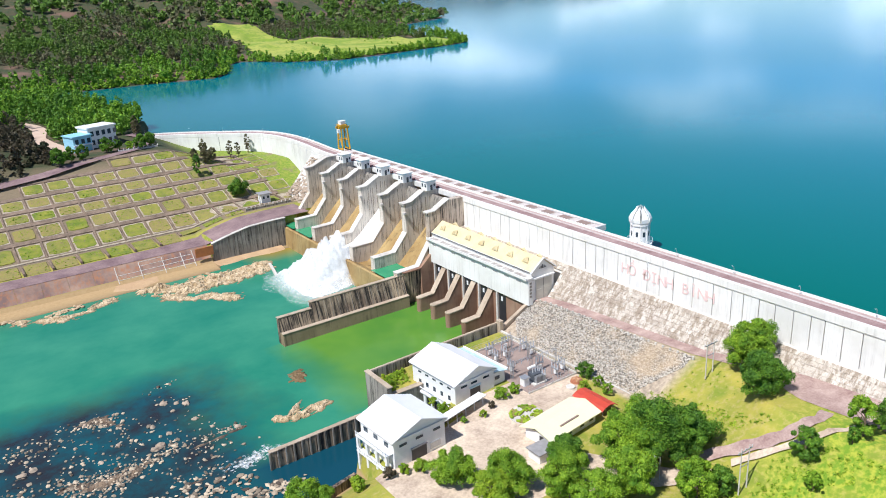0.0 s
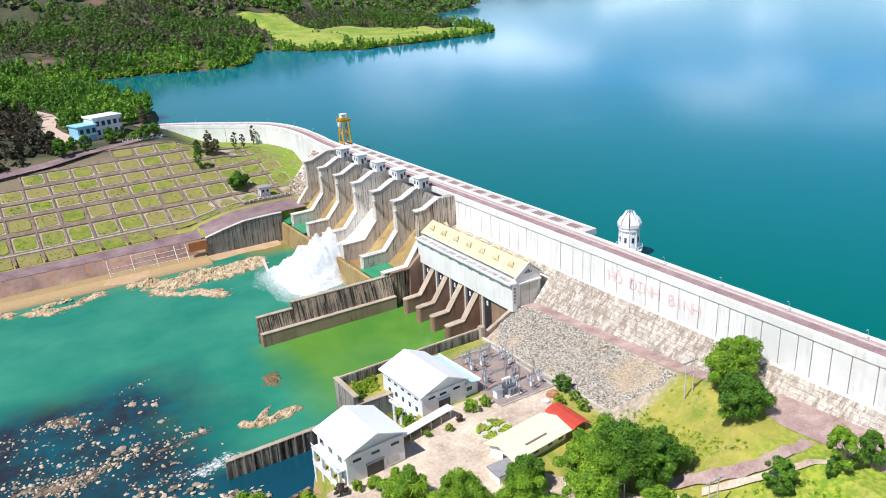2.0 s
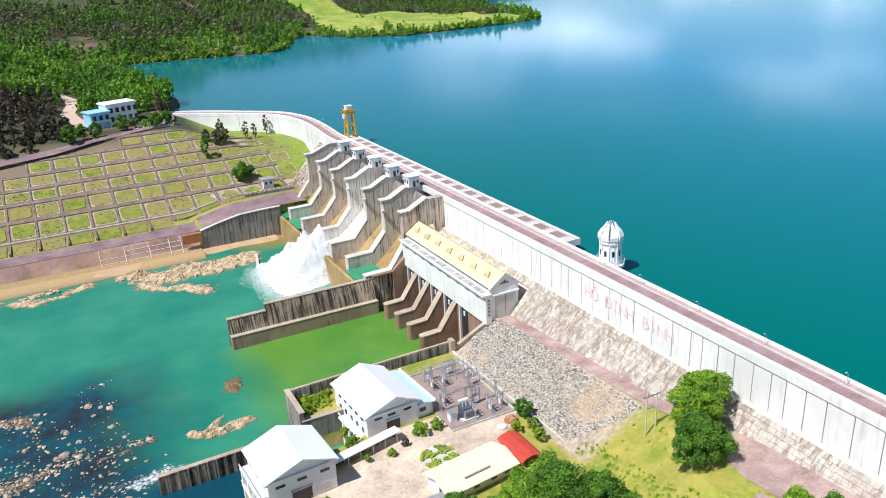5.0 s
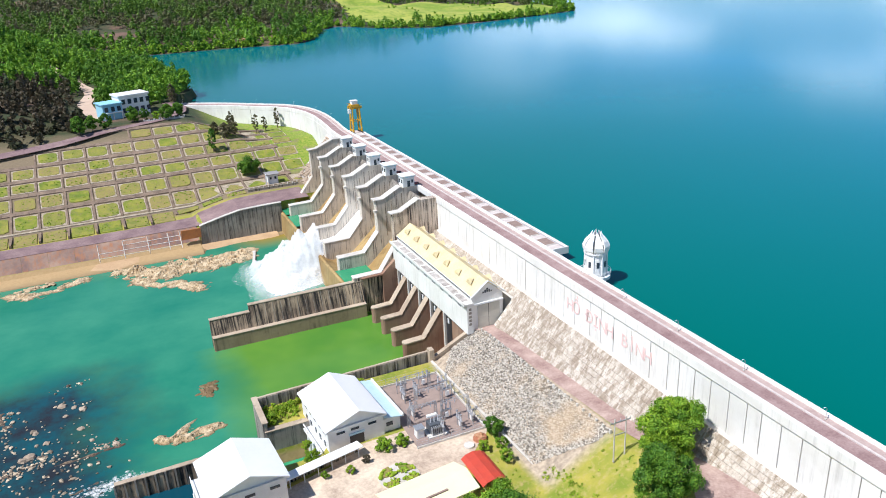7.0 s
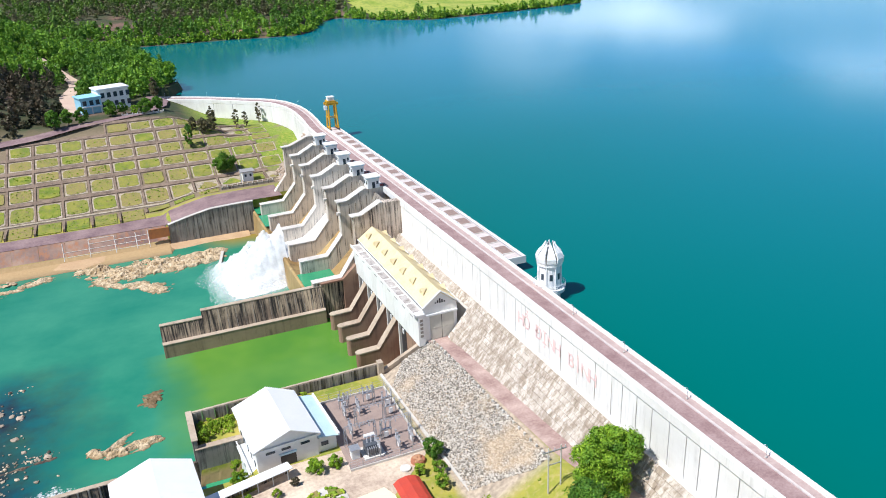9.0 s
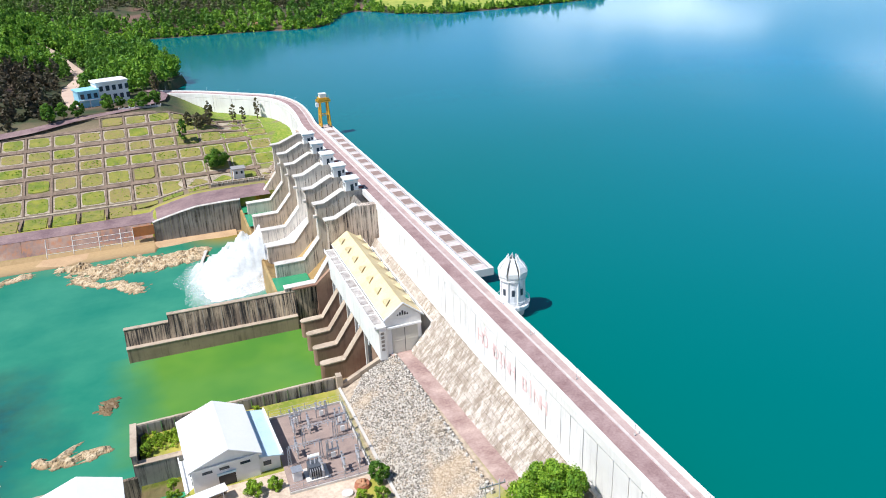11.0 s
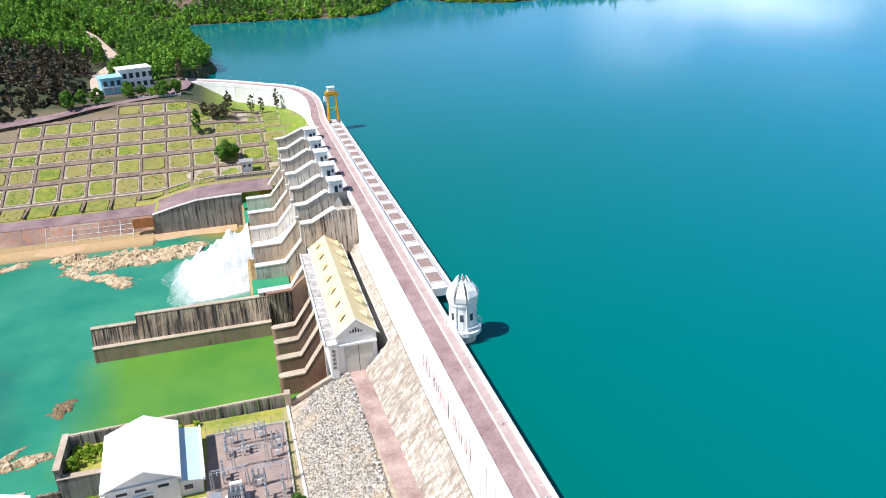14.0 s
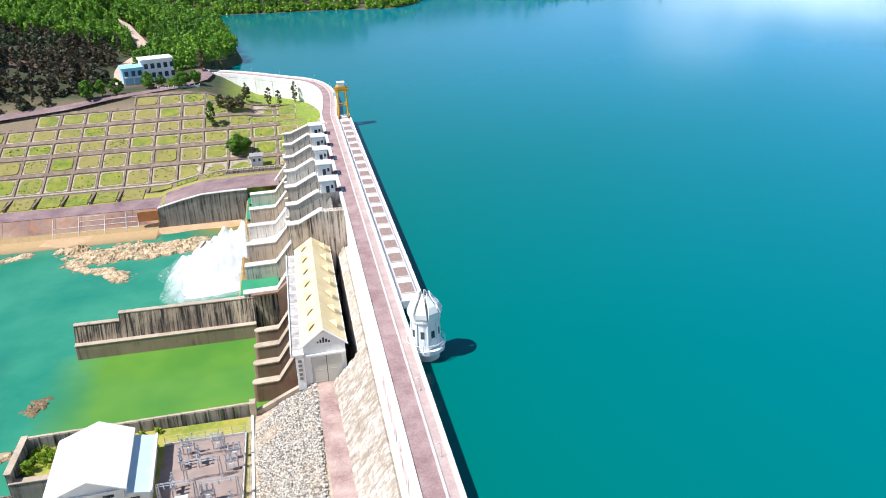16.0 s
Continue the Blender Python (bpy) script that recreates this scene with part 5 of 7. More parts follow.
Shape().box(-70.4, -70.15, -97.6, -84.8, 9.15, 9.3).done("handrail", WHITE, b1)
Shape().box(-68.9, -68.55, -97.6, -84.9, -3, 7.6).done("recess", DARK, b1)

b2 = gabled("gate_house", "tall white gate house with a white gabled roof by the pool", -95.2, -80.6, -111.6, -98.2, -3, 15.9, 18.8, -87.6, ROOF_WHITE)
d = Shape().box(-90.4, -86.2, -111.75, -111.5, 8.6, 11.6).done("door", DARK, b2, "dark roller door")
Shape().box(-90.6, -86.0, -111.85, -111.55, 11.5, 11.9).done("shutter", ROOF_GREY, d)
for x in (-93.6, -89.0, -84.0):
    Shape().box(x, x + 2.0, -111.7, -111.5, 13.6, 14.2).done("window", GLASS, b2)
Shape().box(-85.2, -82.2, -111.8, -111.55, 9.4, 11.0).done("rack", STEEL, b2)
for z in (8.0, 12.2):
    g = Shape().box(-97.2, -95.1, -111.2, -98.6, z, z + 0.35).done("balcony", WHITE, b2, bevel=0.04)
    s = Shape().box(-97.2, -97.05, -111.2, -98.6, z + 1.15, z + 1.3)
    for y in np.arange(-111, -98.6, 1.0):
        s.box(-97.2, -97.08, y, y + 0.1, z + 0.3, z + 1.2)
    s.done("railing", WHITE, g)
for y in (-110.8, -106.8, -102.8, -98.9):
    Shape().box(-97.0, -96.3, y - 0.4, y + 0.4, -3, 12.3).done("column", WHITE, b2, bevel=0.05)
for y in (-109.5, -105.3, -101.2):
    Shape().box(-95.3, -95.1, y, y + 1.6, 9.2, 10.6).done("window", GLASS, b2)
    Shape().box(-95.3, -95.1, y, y + 1.6, 13.2, 14.4).done("window", GLASS, b2)
    Shape().box(-95.35, -95.05, y - 0.6, y + 2.2, -2, 6.0).done("opening", DARK, b2)
Shape().box(-95.4, -95.1, -111, -98.8, 14.9, 15.1).done("stripe", RED_PAINT, b2)

b1.rotation_euler[2] = b2.rotation_euler[2] = radians(3.8)

# covered way
cw = thing("covered_walkway", (-70, -104.5, 8.5), "white roofed walkway beside the yard", "walkway")
pa, pb = Vector((-80.0, -105.6, 0)), Vector((-61.8, -101.6, 0))
d = (pb - pa).normalized()
n_ = Vector((-d.y, d.x, 0))
q = [pa - n_ * 1.3, pb - n_ * 1.3, pb + n_ * 1.3, pa + n_ * 1.3]
Shape().prism([(p.x, p.y) for p in q], 10.9, 11.15, "z").done("roof", ROOF_WHITE, cw, bevel=0.04)
for k in range(6):
    for s_ in (-1.0, 1.0):
        p = pa + d * (1 + k * 3.3) + n_ * s_
        Shape().tube((p.x, p.y, 8.5), (p.x, p.y, 10.95), 0.11, n=8).done("post", WHITE, cw)
w = [pa + n_ * 0.9, pb + n_ * 0.9, pb + n_ * 1.1, pa + n_ * 1.1]
Shape().prism([(p.x, p.y) for p in w], 8.4, 9.9, "z").done("wall", DARK_WALL, cw)

# cream-yellow roofed store
b3 = thing("storehouse", (-55, -123, 8.5), "low storehouse with a cream-yellow sheet roof", "building")
pc, c_, s_ = Vector((-55.0, -123.4, 0)), math.cos(0.12), math.sin(0.12)


def rot(u, v):
    return (pc.x + u * c_ - v * s_, pc.y + u * s_ + v * c_)


Shape().prism([rot(-8.3, -3.8), rot(8.3, -3.8), rot(8.3, 3.8), rot(-8.3, 3.8)], 8.3, 11.4, "z").done("wall", WHITE, b3)
for s__, v1 in ((-1, -5.0), (1, 5.0)):
    a = [(*rot(-9.2, 0), 12.9), (*rot(9.2, 0), 12.9), (*rot(9.2, v1), 11.3), (*rot(-9.2, v1), 11.3)]
    Shape().add(a + [(x, y, z - 0.2) for x, y, z in a], [(0, 1, 2, 3), (7, 6, 5, 4), (0, 4, 5, 1), (1, 5, 6, 2), (2, 6, 7, 3), (3, 7, 4, 0)]).done("roof", ROOF_LIME, b3)
Shape().prism([rot(-3.5, -3.0), rot(3.0, -3.0), rot(3.0, -2.6), rot(-3.5, -2.6)], 11.9, 12.25, "z").done("ridge_strip", HATCH, b3)
Shape().prism([rot(-8.4, -2), rot(-8.25, -2), rot(-8.25, -0.6), rot(-8.4, -0.6)], 8.6, 10.8, "z").done("door", DARK, b3)
for u in (-6.0, -2.0, 2.5, 6.0):
    Shape().prism([rot(u, -3.9), rot(u + 1.4, -3.9), rot(u + 1.4, -3.7), rot(u, -3.7)], 9.4, 10.6, "z").done("window", GLASS, b3)
b4 = thing("annexe", (-66, -128.4, 8.5), "small flat grey-roofed annexe beside the store", "building")
Shape().box(-68.5, -63.5, -131, -127.2, 8.3, 10.9).done("wall", WHITE, b4)
Shape().box(-69, -63, -131.5, -126.8, 10.9, 11.15).done("roof", ROOF_GREY, b4)

# red roofed shed
b5 = thing("red_roof_shed", (-41.5, -121, 8.5), "small open shed with a bright red roof", "shed")
for x in (-43.2, -39.6):
    for y in (-125.6, -121.2, -116.6):
        Shape().tube((x, y, 8.4), (x, y, 10.3), 0.1, n=6).done("post", STEEL, b5)
prof = [(-44.2, 10.2), (-43.2, 10.95), (-41.4, 11.35), (-39.6, 10.95), (-38.6, 10.2), (-38.7, 10.1), (-39.7, 10.8), (-41.4, 11.2), (-43.1, 10.8), (-44.1, 10.1)]
Shape().prism(prof, -126.4, -116.0).done("roof", ROOF_RED, b5)
Shape().box(-43.2, -39.6, -121.4, -116.8, 8.4, 10.0).done("wall", WHITE, b5)

# round flower bed
bed = thing("flower_bed", (-57.3, -113.4, 8.5), "round green flower bed cut by a pale cross path", "flower bed")
cx, cy = -57.3, -113.4
ringv = [(cx + 4.4 * math.cos(a), cy + 4.4 * math.sin(a)) for a in np.linspace(0, 2 * math.pi, 33)[:-1]]
Shape().prism(ringv, 8.5, 8.72, "z").done("paving", PALE, bed)
for k in range(4):
    s = [(cx + 0.55 * math.cos(a0) + r * math.cos(a), cy + 0.55 * math.sin(a0) + r * math.sin(a)) for a0 in [math.pi / 4 + k * math.pi / 2] for r, a in [(0.5, a0)] + [(3.7, a0 - 0.62 + 0.155 * i) for i in range(9)]]
    Shape().prism(s, 8.6, 8.95, "z").done("planting", PATCH, bed)
hv, hf = [], []
for k in range(4):
    pts = []
    for i in range(26):
        a = math.pi / 4 + k * math.pi / 2 + rng.uniform(-0.6, 0.6)
        r = 3.9 if i < 15 else rng.uniform(1.2, 3.4)
        pts.append((cx + r * math.cos(a), cy + r * math.sin(a), 9.0))
    v, f = lumps(rng, pts, rng.uniform(0.25, 0.5, len(pts)), (0.7, 1.0), 0.2)
    joined("hedge", v, f, LEAF_LIGHT, bed)
fo = thing("fountain", (-36.5, -109.5, 8.5), "small red-brown garden rockery with a round basin", "rockery")
Shape().tube((-36.2, -109.3, 8.5), (-36.2, -109.3, 9.3), 1.7, 1.5, 12).done("basin", plain("terracotta", (0.42, 0.16, 0.08), (0.3, 0.12, 0.07), 1, 0.8), fo, bevel=0.05)
v, f = lumps(rng, [(-36.2 + rng.uniform(-0.9, 0.9), -109.3 + rng.uniform(-0.9, 0.9), 9.3) for _ in range(10)], rng.uniform(0.3, 0.6, 10), (0.8, 1.4))
joined("rocks", v, f, EARTH, fo)
Shape().tube((-39.6, -110.6, 8.5), (-39.6, -110.6, 9.0), 1.2, 1.2, 12).done("basin", PALE, fo, bevel=0.05)

# ---- switchyard ----
fence = thing("switchyard_fence", (-42, -92, 8.5), "low wall and wire fence round the switchyard", "fence")
for a, b in (((-50.2, -106.2), (-33.2, -106.2)), ((-33.2, -106.2), (-33.2, -78.3)), ((-33.2, -78.3), (-50.2, -78.3))):
    A, B = Vector((*a, 0)), Vector((*b, 0))
    L = (B - A).length
    d = (B - A).normalized()
    n_ = Vector((-d.y, d.x, 0)) * 0.15
    Shape().prism([((A + n_).x, (A + n_).y), ((B + n_).x, (B + n_).y), ((B - n_).x, (B - n_).y), ((A - n_).x, (A - n_).y)], 8.4, 9.1, "z").done("wall", PALE, fence)
    for i in range(int(L / 2.8) + 1):
        p = A + d * i * 2.8
        Shape().tube((p.x, p.y, 9.0), (p.x, p.y, 10.9), 0.06, n=6).done("post", STEEL, fence)
    s = Shape()
    for z in (9.5, 10.1, 10.8):
        s.tube((A.x, A.y, z), (B.x, B.y, z), 0.03, n=4)
    s.done("wire", STEEL, fence)


def portal(label):
    g = thing("switch_gantry", (0, 0, 0), label, "gantry", "steel gantries of the switchyard")
    for x in (-3.4, 3.4):
        s = Shape()
        for dx, dy in ((-0.35, -0.35), (0.35, -0.35), (0.35, 0.35), (-0.35, 0.35)):
            s.tube((x + dx, dy, 0), (x + dx * 0.5, dy * 0.5, 4.9), 0.06, n=4)
        for z in np.arange(0.5, 4.2, 1.1):
            s.tube((x - 0.3, -0.3, z), (x + 0.3, 0.3, z + 0.9), 0.035, n=4).tube((x + 0.3, -0.3, z), (x - 0.3, 0.3, z + 0.9), 0.035, n=4)
        s.done("column", STEEL, g)
    s = Shape()
    for dy, dz in ((-0.3, 0), (0.3, 0), (0, 0.45)):
        s.tube((-3.4, dy, 4.7 + dz), (3.4, dy, 4.7 + dz), 0.055, n=4)
    for x in np.arange(-3.2, 3.2, 0.8):
        s.tube((x, -0.3, 4.7), (x + 0.4, 0, 5.15), 0.03, n=4).tube((x + 0.4, 0, 5.15), (x + 0.8, 0.3, 4.7), 0.03, n=4)
    s.done("beam", STEEL, g)
    for x in (-2.2, 0, 2.2):
        Shape().tube((x, 0, 4.6), (x, 0, 3.7), 0.13, 0.1, 8).done("insulator", PORCELAIN, g)
    return g


def breaker():
    g = thing("circuit_breaker", (0, 0, 0), "grey steel stand with pale porcelain insulator columns", "switchgear", "apparatus of the switchyard")
    Shape().box(-1.4, 1.4, -0.25, 0.25, 2.2, 2.5).done("frame", STEEL, g)
    for x in (-1.2, 1.2):
        Shape().tube((x, 0, 0), (x, 0, 2.2), 0.12, n=6).done("leg", STEEL, g)
    for x in (-1.1, 0, 1.1):
        Shape().tube((x, 0, 2.5), (x, 0, 3.9), 0.2, 0.15, 8).done("insulator", PORCELAIN, g)
        Shape().box(x - 0.2, x + 0.2, -0.2, 0.2, 3.9, 4.15).done("terminal", STEEL, g)
    Shape().box(-0.45, 0.45, -0.4, 0.05, 0.6, 1.9).done("cabinet", WHITE, g, bevel=0.03)
    return g


gt = portal("grey lattice steel gantry over the switchgear")
gt.location = (-41.0, -84.0, 8.6)
for x, y, r in ((-41.0, -91.5, 0), (-37.2, -98.5, 0), (-45.2, -97.5, 0)):
    copy_thing(gt, pose(x, y, 8.6, 0, 0, r))
br = breaker()
br.location = (-44.6, -82.6, 8.6)
for x in (-46.4, -42.6, -39.0, -35.8):
    for y in (-82.6, -86.6, -90.2, -94.4, -98.6, -102.4):
        if (x, y) != (-46.4, -82.6) and rng.random() < 0.6:
            copy_thing(br, pose(x + rng.uniform(-0.8, 0.8), y + rng.uniform(-1.0, 1.0), 8.6, 0, 0, float(rng.choice([0, 90]))))
tr = thing("transformer", (-43.8, -101.6, 8.6), "large dark grey oil transformer with radiators and bushings", "transformer")
Shape().box(-45.6, -42.4, -103.0, -100.4, 8.9, 11.2).done("tank", plain("dark_grey_paint", (0.09, 0.1, 0.12), (0.06, 0.07, 0.08), 1, 0.5), tr, bevel=0.08)
for k in range(7):
    Shape().box(-45.4 + 0.45 * k, -45.25 + 0.45 * k, -103.9, -103.0, 9.1, 10.9).done("radiator", STEEL, tr)
Shape().tube((-45.2, -100.2, 11.9), (-42.8, -100.2, 11.9), 0.42, n=12).done("conservator", WHITE, tr)
for k in range(3):
    Shape().tube((-44.9 + 0.9 * k, -101.7, 11.2), (-44.9 + 0.9 * k, -101.7, 12.7), 0.17, 0.1, 8).done("bushing", PORCELAIN, tr)
Shape().box(-46.4, -41.6, -104.2, -99.6, 8.5, 8.9).done("plinth", PALE, tr)
ctrl = thing("kiosk", (-47.8, -101.8, 8.6), "white steel control kiosk on a plinth", "kiosk")
Shape().box(-48.8, -47.0, -102.8, -101.0, 8.6, 10.9).done("body", WHITE, ctrl, bevel=0.05)
Shape().box(-49.0, -46.8, -103.0, -100.8, 10.9, 11.05).done("roof", STEEL, ctrl)


# ---- poles ----
def h_pole(x, y, z, hgt):
    g = thing("power_pole", (x, y, z), "pale concrete H-frame power pole with a steel crossarm", "power pole", "power poles")
    for dx in (-1.3, 1.3):
        Shape().tube((x + dx, y, z - 0.3), (x + dx, y, z + hgt), 0.17, 0.11, 8).done("pole", PALE, g)
    Shape().box(x - 2.4, x + 2.4, y - 0.09, y + 0.09, z + hgt - 1.0, z + hgt - 0.8).done("crossarm", STEEL, g)
    Shape().box(x - 1.5, x + 1.5, y - 0.07, y + 0.07, z + hgt * 0.6, z + hgt * 0.6 + 0.15).done("crossarm", STEEL, g)
    for dx in (-2.2, 0, 2.2):
        Shape().tube((x + dx, y, z + hgt - 0.8), (x + dx, y, z + hgt - 0.3), 0.09, n=6).done("insulator", PORCELAIN, g)
    return g


for x, y, hgt in ((-20.5, -138.8, 9.5), (-42.8, -164.5, 11.0)):
    h_pole(x, y, float(ground_height(x, y)), hgt)
sg = thing("sign_post", (-11.5, -141, 14), "small white signboard on a thin post", "sign")
gz = float(ground_height(-14, -143))
Shape().tube((-14, -143, gz - 0.2), (-14, -143, gz + 5.0), 0.1, n=6).done("post", WHITE, sg)
Shape().box(-14.7, -13.3, -143.1, -142.95, gz + 4.2, gz + 5.6).done("board", WHITE, sg)
lp = thing("yard_lamp", (-53, -151.5, 8.5), "grey street lamp with a short curved arm by the path", "street lamp")
Shape().tube((-53, -151.5, 8.4), (-53, -151.5, 14.6), 0.11, 0.07, 8).done("pole", STEEL, lp)
Shape().tube((-53, -151.5, 14.6), (-54.6, -151.2, 15.3), 0.06, n=6).done("arm", STEEL, lp)
Shape().box(-55.4, -54.4, -151.4, -151.0, 15.2, 15.4).done("lamp_head", WHITE, lp)
# road down from the toe of the dam, with its kerb


def laid_road(name, knots, half, material, label):
    """A strip of road that follows the ground."""
    path = []
    for p, q in zip(knots, knots[1:]):
        path += [(p[0] + (q[0] - p[0]) * i / 6, p[1] + (q[1] - p[1]) * i / 6) for i in range(6)]
    path.append(knots[-1])
    vs = []
    for i, p in enumerate(path):
        a, b = Vector(path[max(0, i - 1)]), Vector(path[min(i + 1, len(path) - 1)])
        d = (b - a).normalized()
        w = half * (1 + 0.12 * math.sin(i * 0.9))
        for k in range(5):
            s_ = w * (k / 2 - 1)
            q = (p[0] - d.y * s_, p[1] + d.x * s_)
            vs.append((*q, max(float(ground_height(q[0] + e, q[1] + f)) for e in (-0.7, 0.7) for f in (-0.7, 0.7)) + 0.06))
    fs = [(5 * i + k, 5 * i + 5 + k, 5 * i + 6 + k, 5 * i + 1 + k) for i in range(len(path) - 1) for k in range(4)]
    return tagged(joined(name, vs, fs, material), label, "road", kind="structure")


laid_road("side_road", [(-20.5, -168.5), (-24.3, -169.0), (-28.0, -167.3), (-30.8, -165.4), (-33.3, -162.6), (-36.1, -158.9), (-38.9, -154.4), (-42.5, -150.5)], 1.35, TOE_ROAD, "dusty road winding down from the dam")
laid_road("side_path", [(-21.5, -175.8), (-24.3, -174.8), (-27.7, -172.1), (-32.6, -166.8), (-36.4, -162.4), (-39.3, -159.1)], 0.7, YARD, "pale gutter path beside the winding road")

# ---- left bank houses ----
hs = thing("villa", (-88, 210, 36), "two-storey white and light-blue house at the end of the dam", "house")
HZ = 36.0
Shape().box(-99.5, -90.5, 203, 213, HZ - 2, HZ + 6.2).done("wing", BLUE_PAINT, hs, "light blue wing", bevel=0.06)
Shape().box(-100.0, -90.0, 202.5, 213.5, HZ + 6.2, HZ + 6.7).done("roof", BLUE_PAINT, hs)
Shape().box(-90.5, -76.5, 206, 216, HZ - 2, HZ + 8.4).done("main_wall", WHITE, hs, bevel=0.06)
Shape().box(-91.0, -76.0, 205.4, 216.6, HZ + 8.4, HZ + 9.2).done("roof", WHITE, hs, bevel=0.05)
for z in (0.8, 4.9):
    for x in np.arange(-89.4, -77.5, 2.9):
        w = Shape().box(x, x + 1.7, 205.9, 206.05, HZ + z, HZ + z + 2.3).done("window", GLASS, hs)
        Shape().box(x - 0.12, x, 205.85, 206.0, HZ + z, HZ + z + 2.3).done("frame", WHITE, w)
for x in (-98.6, -95.6, -92.8):
    Shape().box(x, x + 1.6, 202.9, 203.05, HZ + 3.0, HZ + 5.2).done("window", GLASS, hs)
Shape().box(-99.6, -90.4, 202.2, 203, HZ + 2.2, HZ + 2.6).done("balcony", WHITE, hs)
for x in (-99, -95, -91):
    Shape().box(x - 0.2, x + 0.2, 202.3, 202.7, HZ - 2, HZ + 2.3).done("column", WHITE, hs)
hs.rotation_euler[2] = radians(16)
hs.scale = (1.12, 1.12, 1.12)
pm = thing("pump_house", (-32.5, 109, 10.5), "small white hut with a slab roof on the terraces", "hut")
PZ = 14.2
Shape().box(-35.2, -30.6, 107.0, 111.2, PZ - 3.5, PZ + 3.6).done("wall", WHITE, pm, bevel=0.05)
Shape().box(-36.0, -29.8, 106.2, 112.0, PZ + 3.6, PZ + 3.95).done("roof", ROOF_GREY, pm, bevel=0.05)
for x in (-34.4, -32.2):
    Shape().box(x, x + 0.9, 106.93, 107.05, PZ + 1.4, PZ + 2.6).done("window", GLASS, pm)
Shape().box(-36.4, -36.0, 106.4, 106.8, PZ - 1.5, PZ + 4.2).done("post", WHITE, pm)
ft = thing("garden_wall", (-70, 190, 34), "low pale wall with posts beside the garden", "wall")
Shape().box(-80, -60, 183.6, 184.0, 33.8, 35.6).done("wall", PALE, ft)
for x in np.arange(-80, -59, 2.5):
    Shape().box(x, x + 0.35, 183.5, 184.1, 35.4, 36.2).done("post", WHITE, ft)

# ---- white water ----
jet = thing("spillway_jet", (-40, 26, 0), "white water pouring down one spillway bay into the river", "water jet", kind="stuff")
vs, fs = [], []
prof = [(-6, 26.0), (-10, 23.6), (-14, 20.2), (-18, 16.6), (-22, 13.0), (-26, 10.2), (-30, 9.2), (-34, 9.2), (-37, 7.5), (-39, 3.0)]
NY = 22
for i, (x, z) in enumerate(prof):
    spread = 0 if x > -36 else (-36 - x) * 0.5
    for j in range(NY):
        u = j / (NY - 1)
        y = (19.4 - spread) + u * (13.8 + 2 * spread)
        w = noise.noise(Vector((x * 0.35, y * 0.5, 0))) * (0.25 if x > -30 else 1.0)
        vs.append((x + w, y, z + w + 0.5 * math.sin(3.1416 * u)))
n = NY
fs = [(i * n + j, i * n + j + 1, (i + 1) * n + j + 1, (i + 1) * n + j) for i in range(len(prof) - 1) for j in range(n - 1)]
joined("water_sheet", vs, fs, FOAM, jet, True)
# plume: nested uneven mounds that thin out at the rim
for layer in range(4):
    gx, gy = np.meshgrid(np.linspace(-70, -35.5, 60), np.linspace(-6, 60, 90))
    vs = []
    for x, y in zip(gx.ravel(), gy.ravel()):
        u = np.clip((-34 - x) / (30 - 2.0 * layer), 0, 1)
        wide = 11.0 + 9 * u - 1.0 * layer
        e = math.exp(-((y - 26.5) / wide) ** 2 * 1.6) * (1 - u) ** 0.7
        nz = noise.fractal(Vector((x * 0.16, y * 0.16, layer * 3.7)), 0.8, 2.1, 5)
        vs.append((x, y, max(-1.0, (19.5 - 1.5 * layer) * e * (1 + 0.34 * nz) - 0.9 + 0.5 * nz)))
    nx = 60
    fs = [(j * nx + i, j * nx + i + 1, (j + 1) * nx + i + 1, (j + 1) * nx + i) for j in range(89) for i in range(59)]
    joined("plume", vs, fs, FOAM if layer == 3 else MIST, jet, True)
# foam streaks drifting off, and the small rapids
ring_ = []
for a in np.linspace(0, 2 * math.pi, 49)[:-1]:
    r = 1 + 0.12 * math.sin(3 * a + 1) + 0.08 * math.sin(7 * a)
    ring_.append((-50 + 17 * r * math.cos(a), 27 + 22 * r * math.sin(a), 0.05))
foam = joined("foam", ring_, [tuple(range(48))], RIPPLE, jet)
pts, size = [], []
for i in range(260):
    u = rng.random()
    x = -121 + 14.5 * u + rng.normal(0, 1.6)
    y = -75.6 + 2.6 * u + 0.8 * math.sin(u * 11) + rng.normal(0, 1.2)
    pts.append((x, y, 0.02))
    size.append(rng.uniform(0.12, 0.6) * (0.5 + 0.8 * math.exp(-((u - 0.5) / 0.3) ** 2)))
v, f = lumps(rng, pts, size, (0.05, 0.16), 0.4)
tagged(joined("rapids_foam", v, f, RAPIDS), "small white rapids among the river rocks", "foam", kind="stuff")

# ---- rocks ----


def boulder(x, y, s, flat=(0.5, 0.8), mat_=ROCK_PALE, sink=0.15):
    v, f = lumps(rng, [(x, y, s * 0.14 - sink)], [s * 0.60], flat, 0.16, ICO2)
    ob = joined("boulder", v, f, mat_)
    return tagged(ob, "pale weathered boulder standing in the river", "boulder", "boulders in the river")


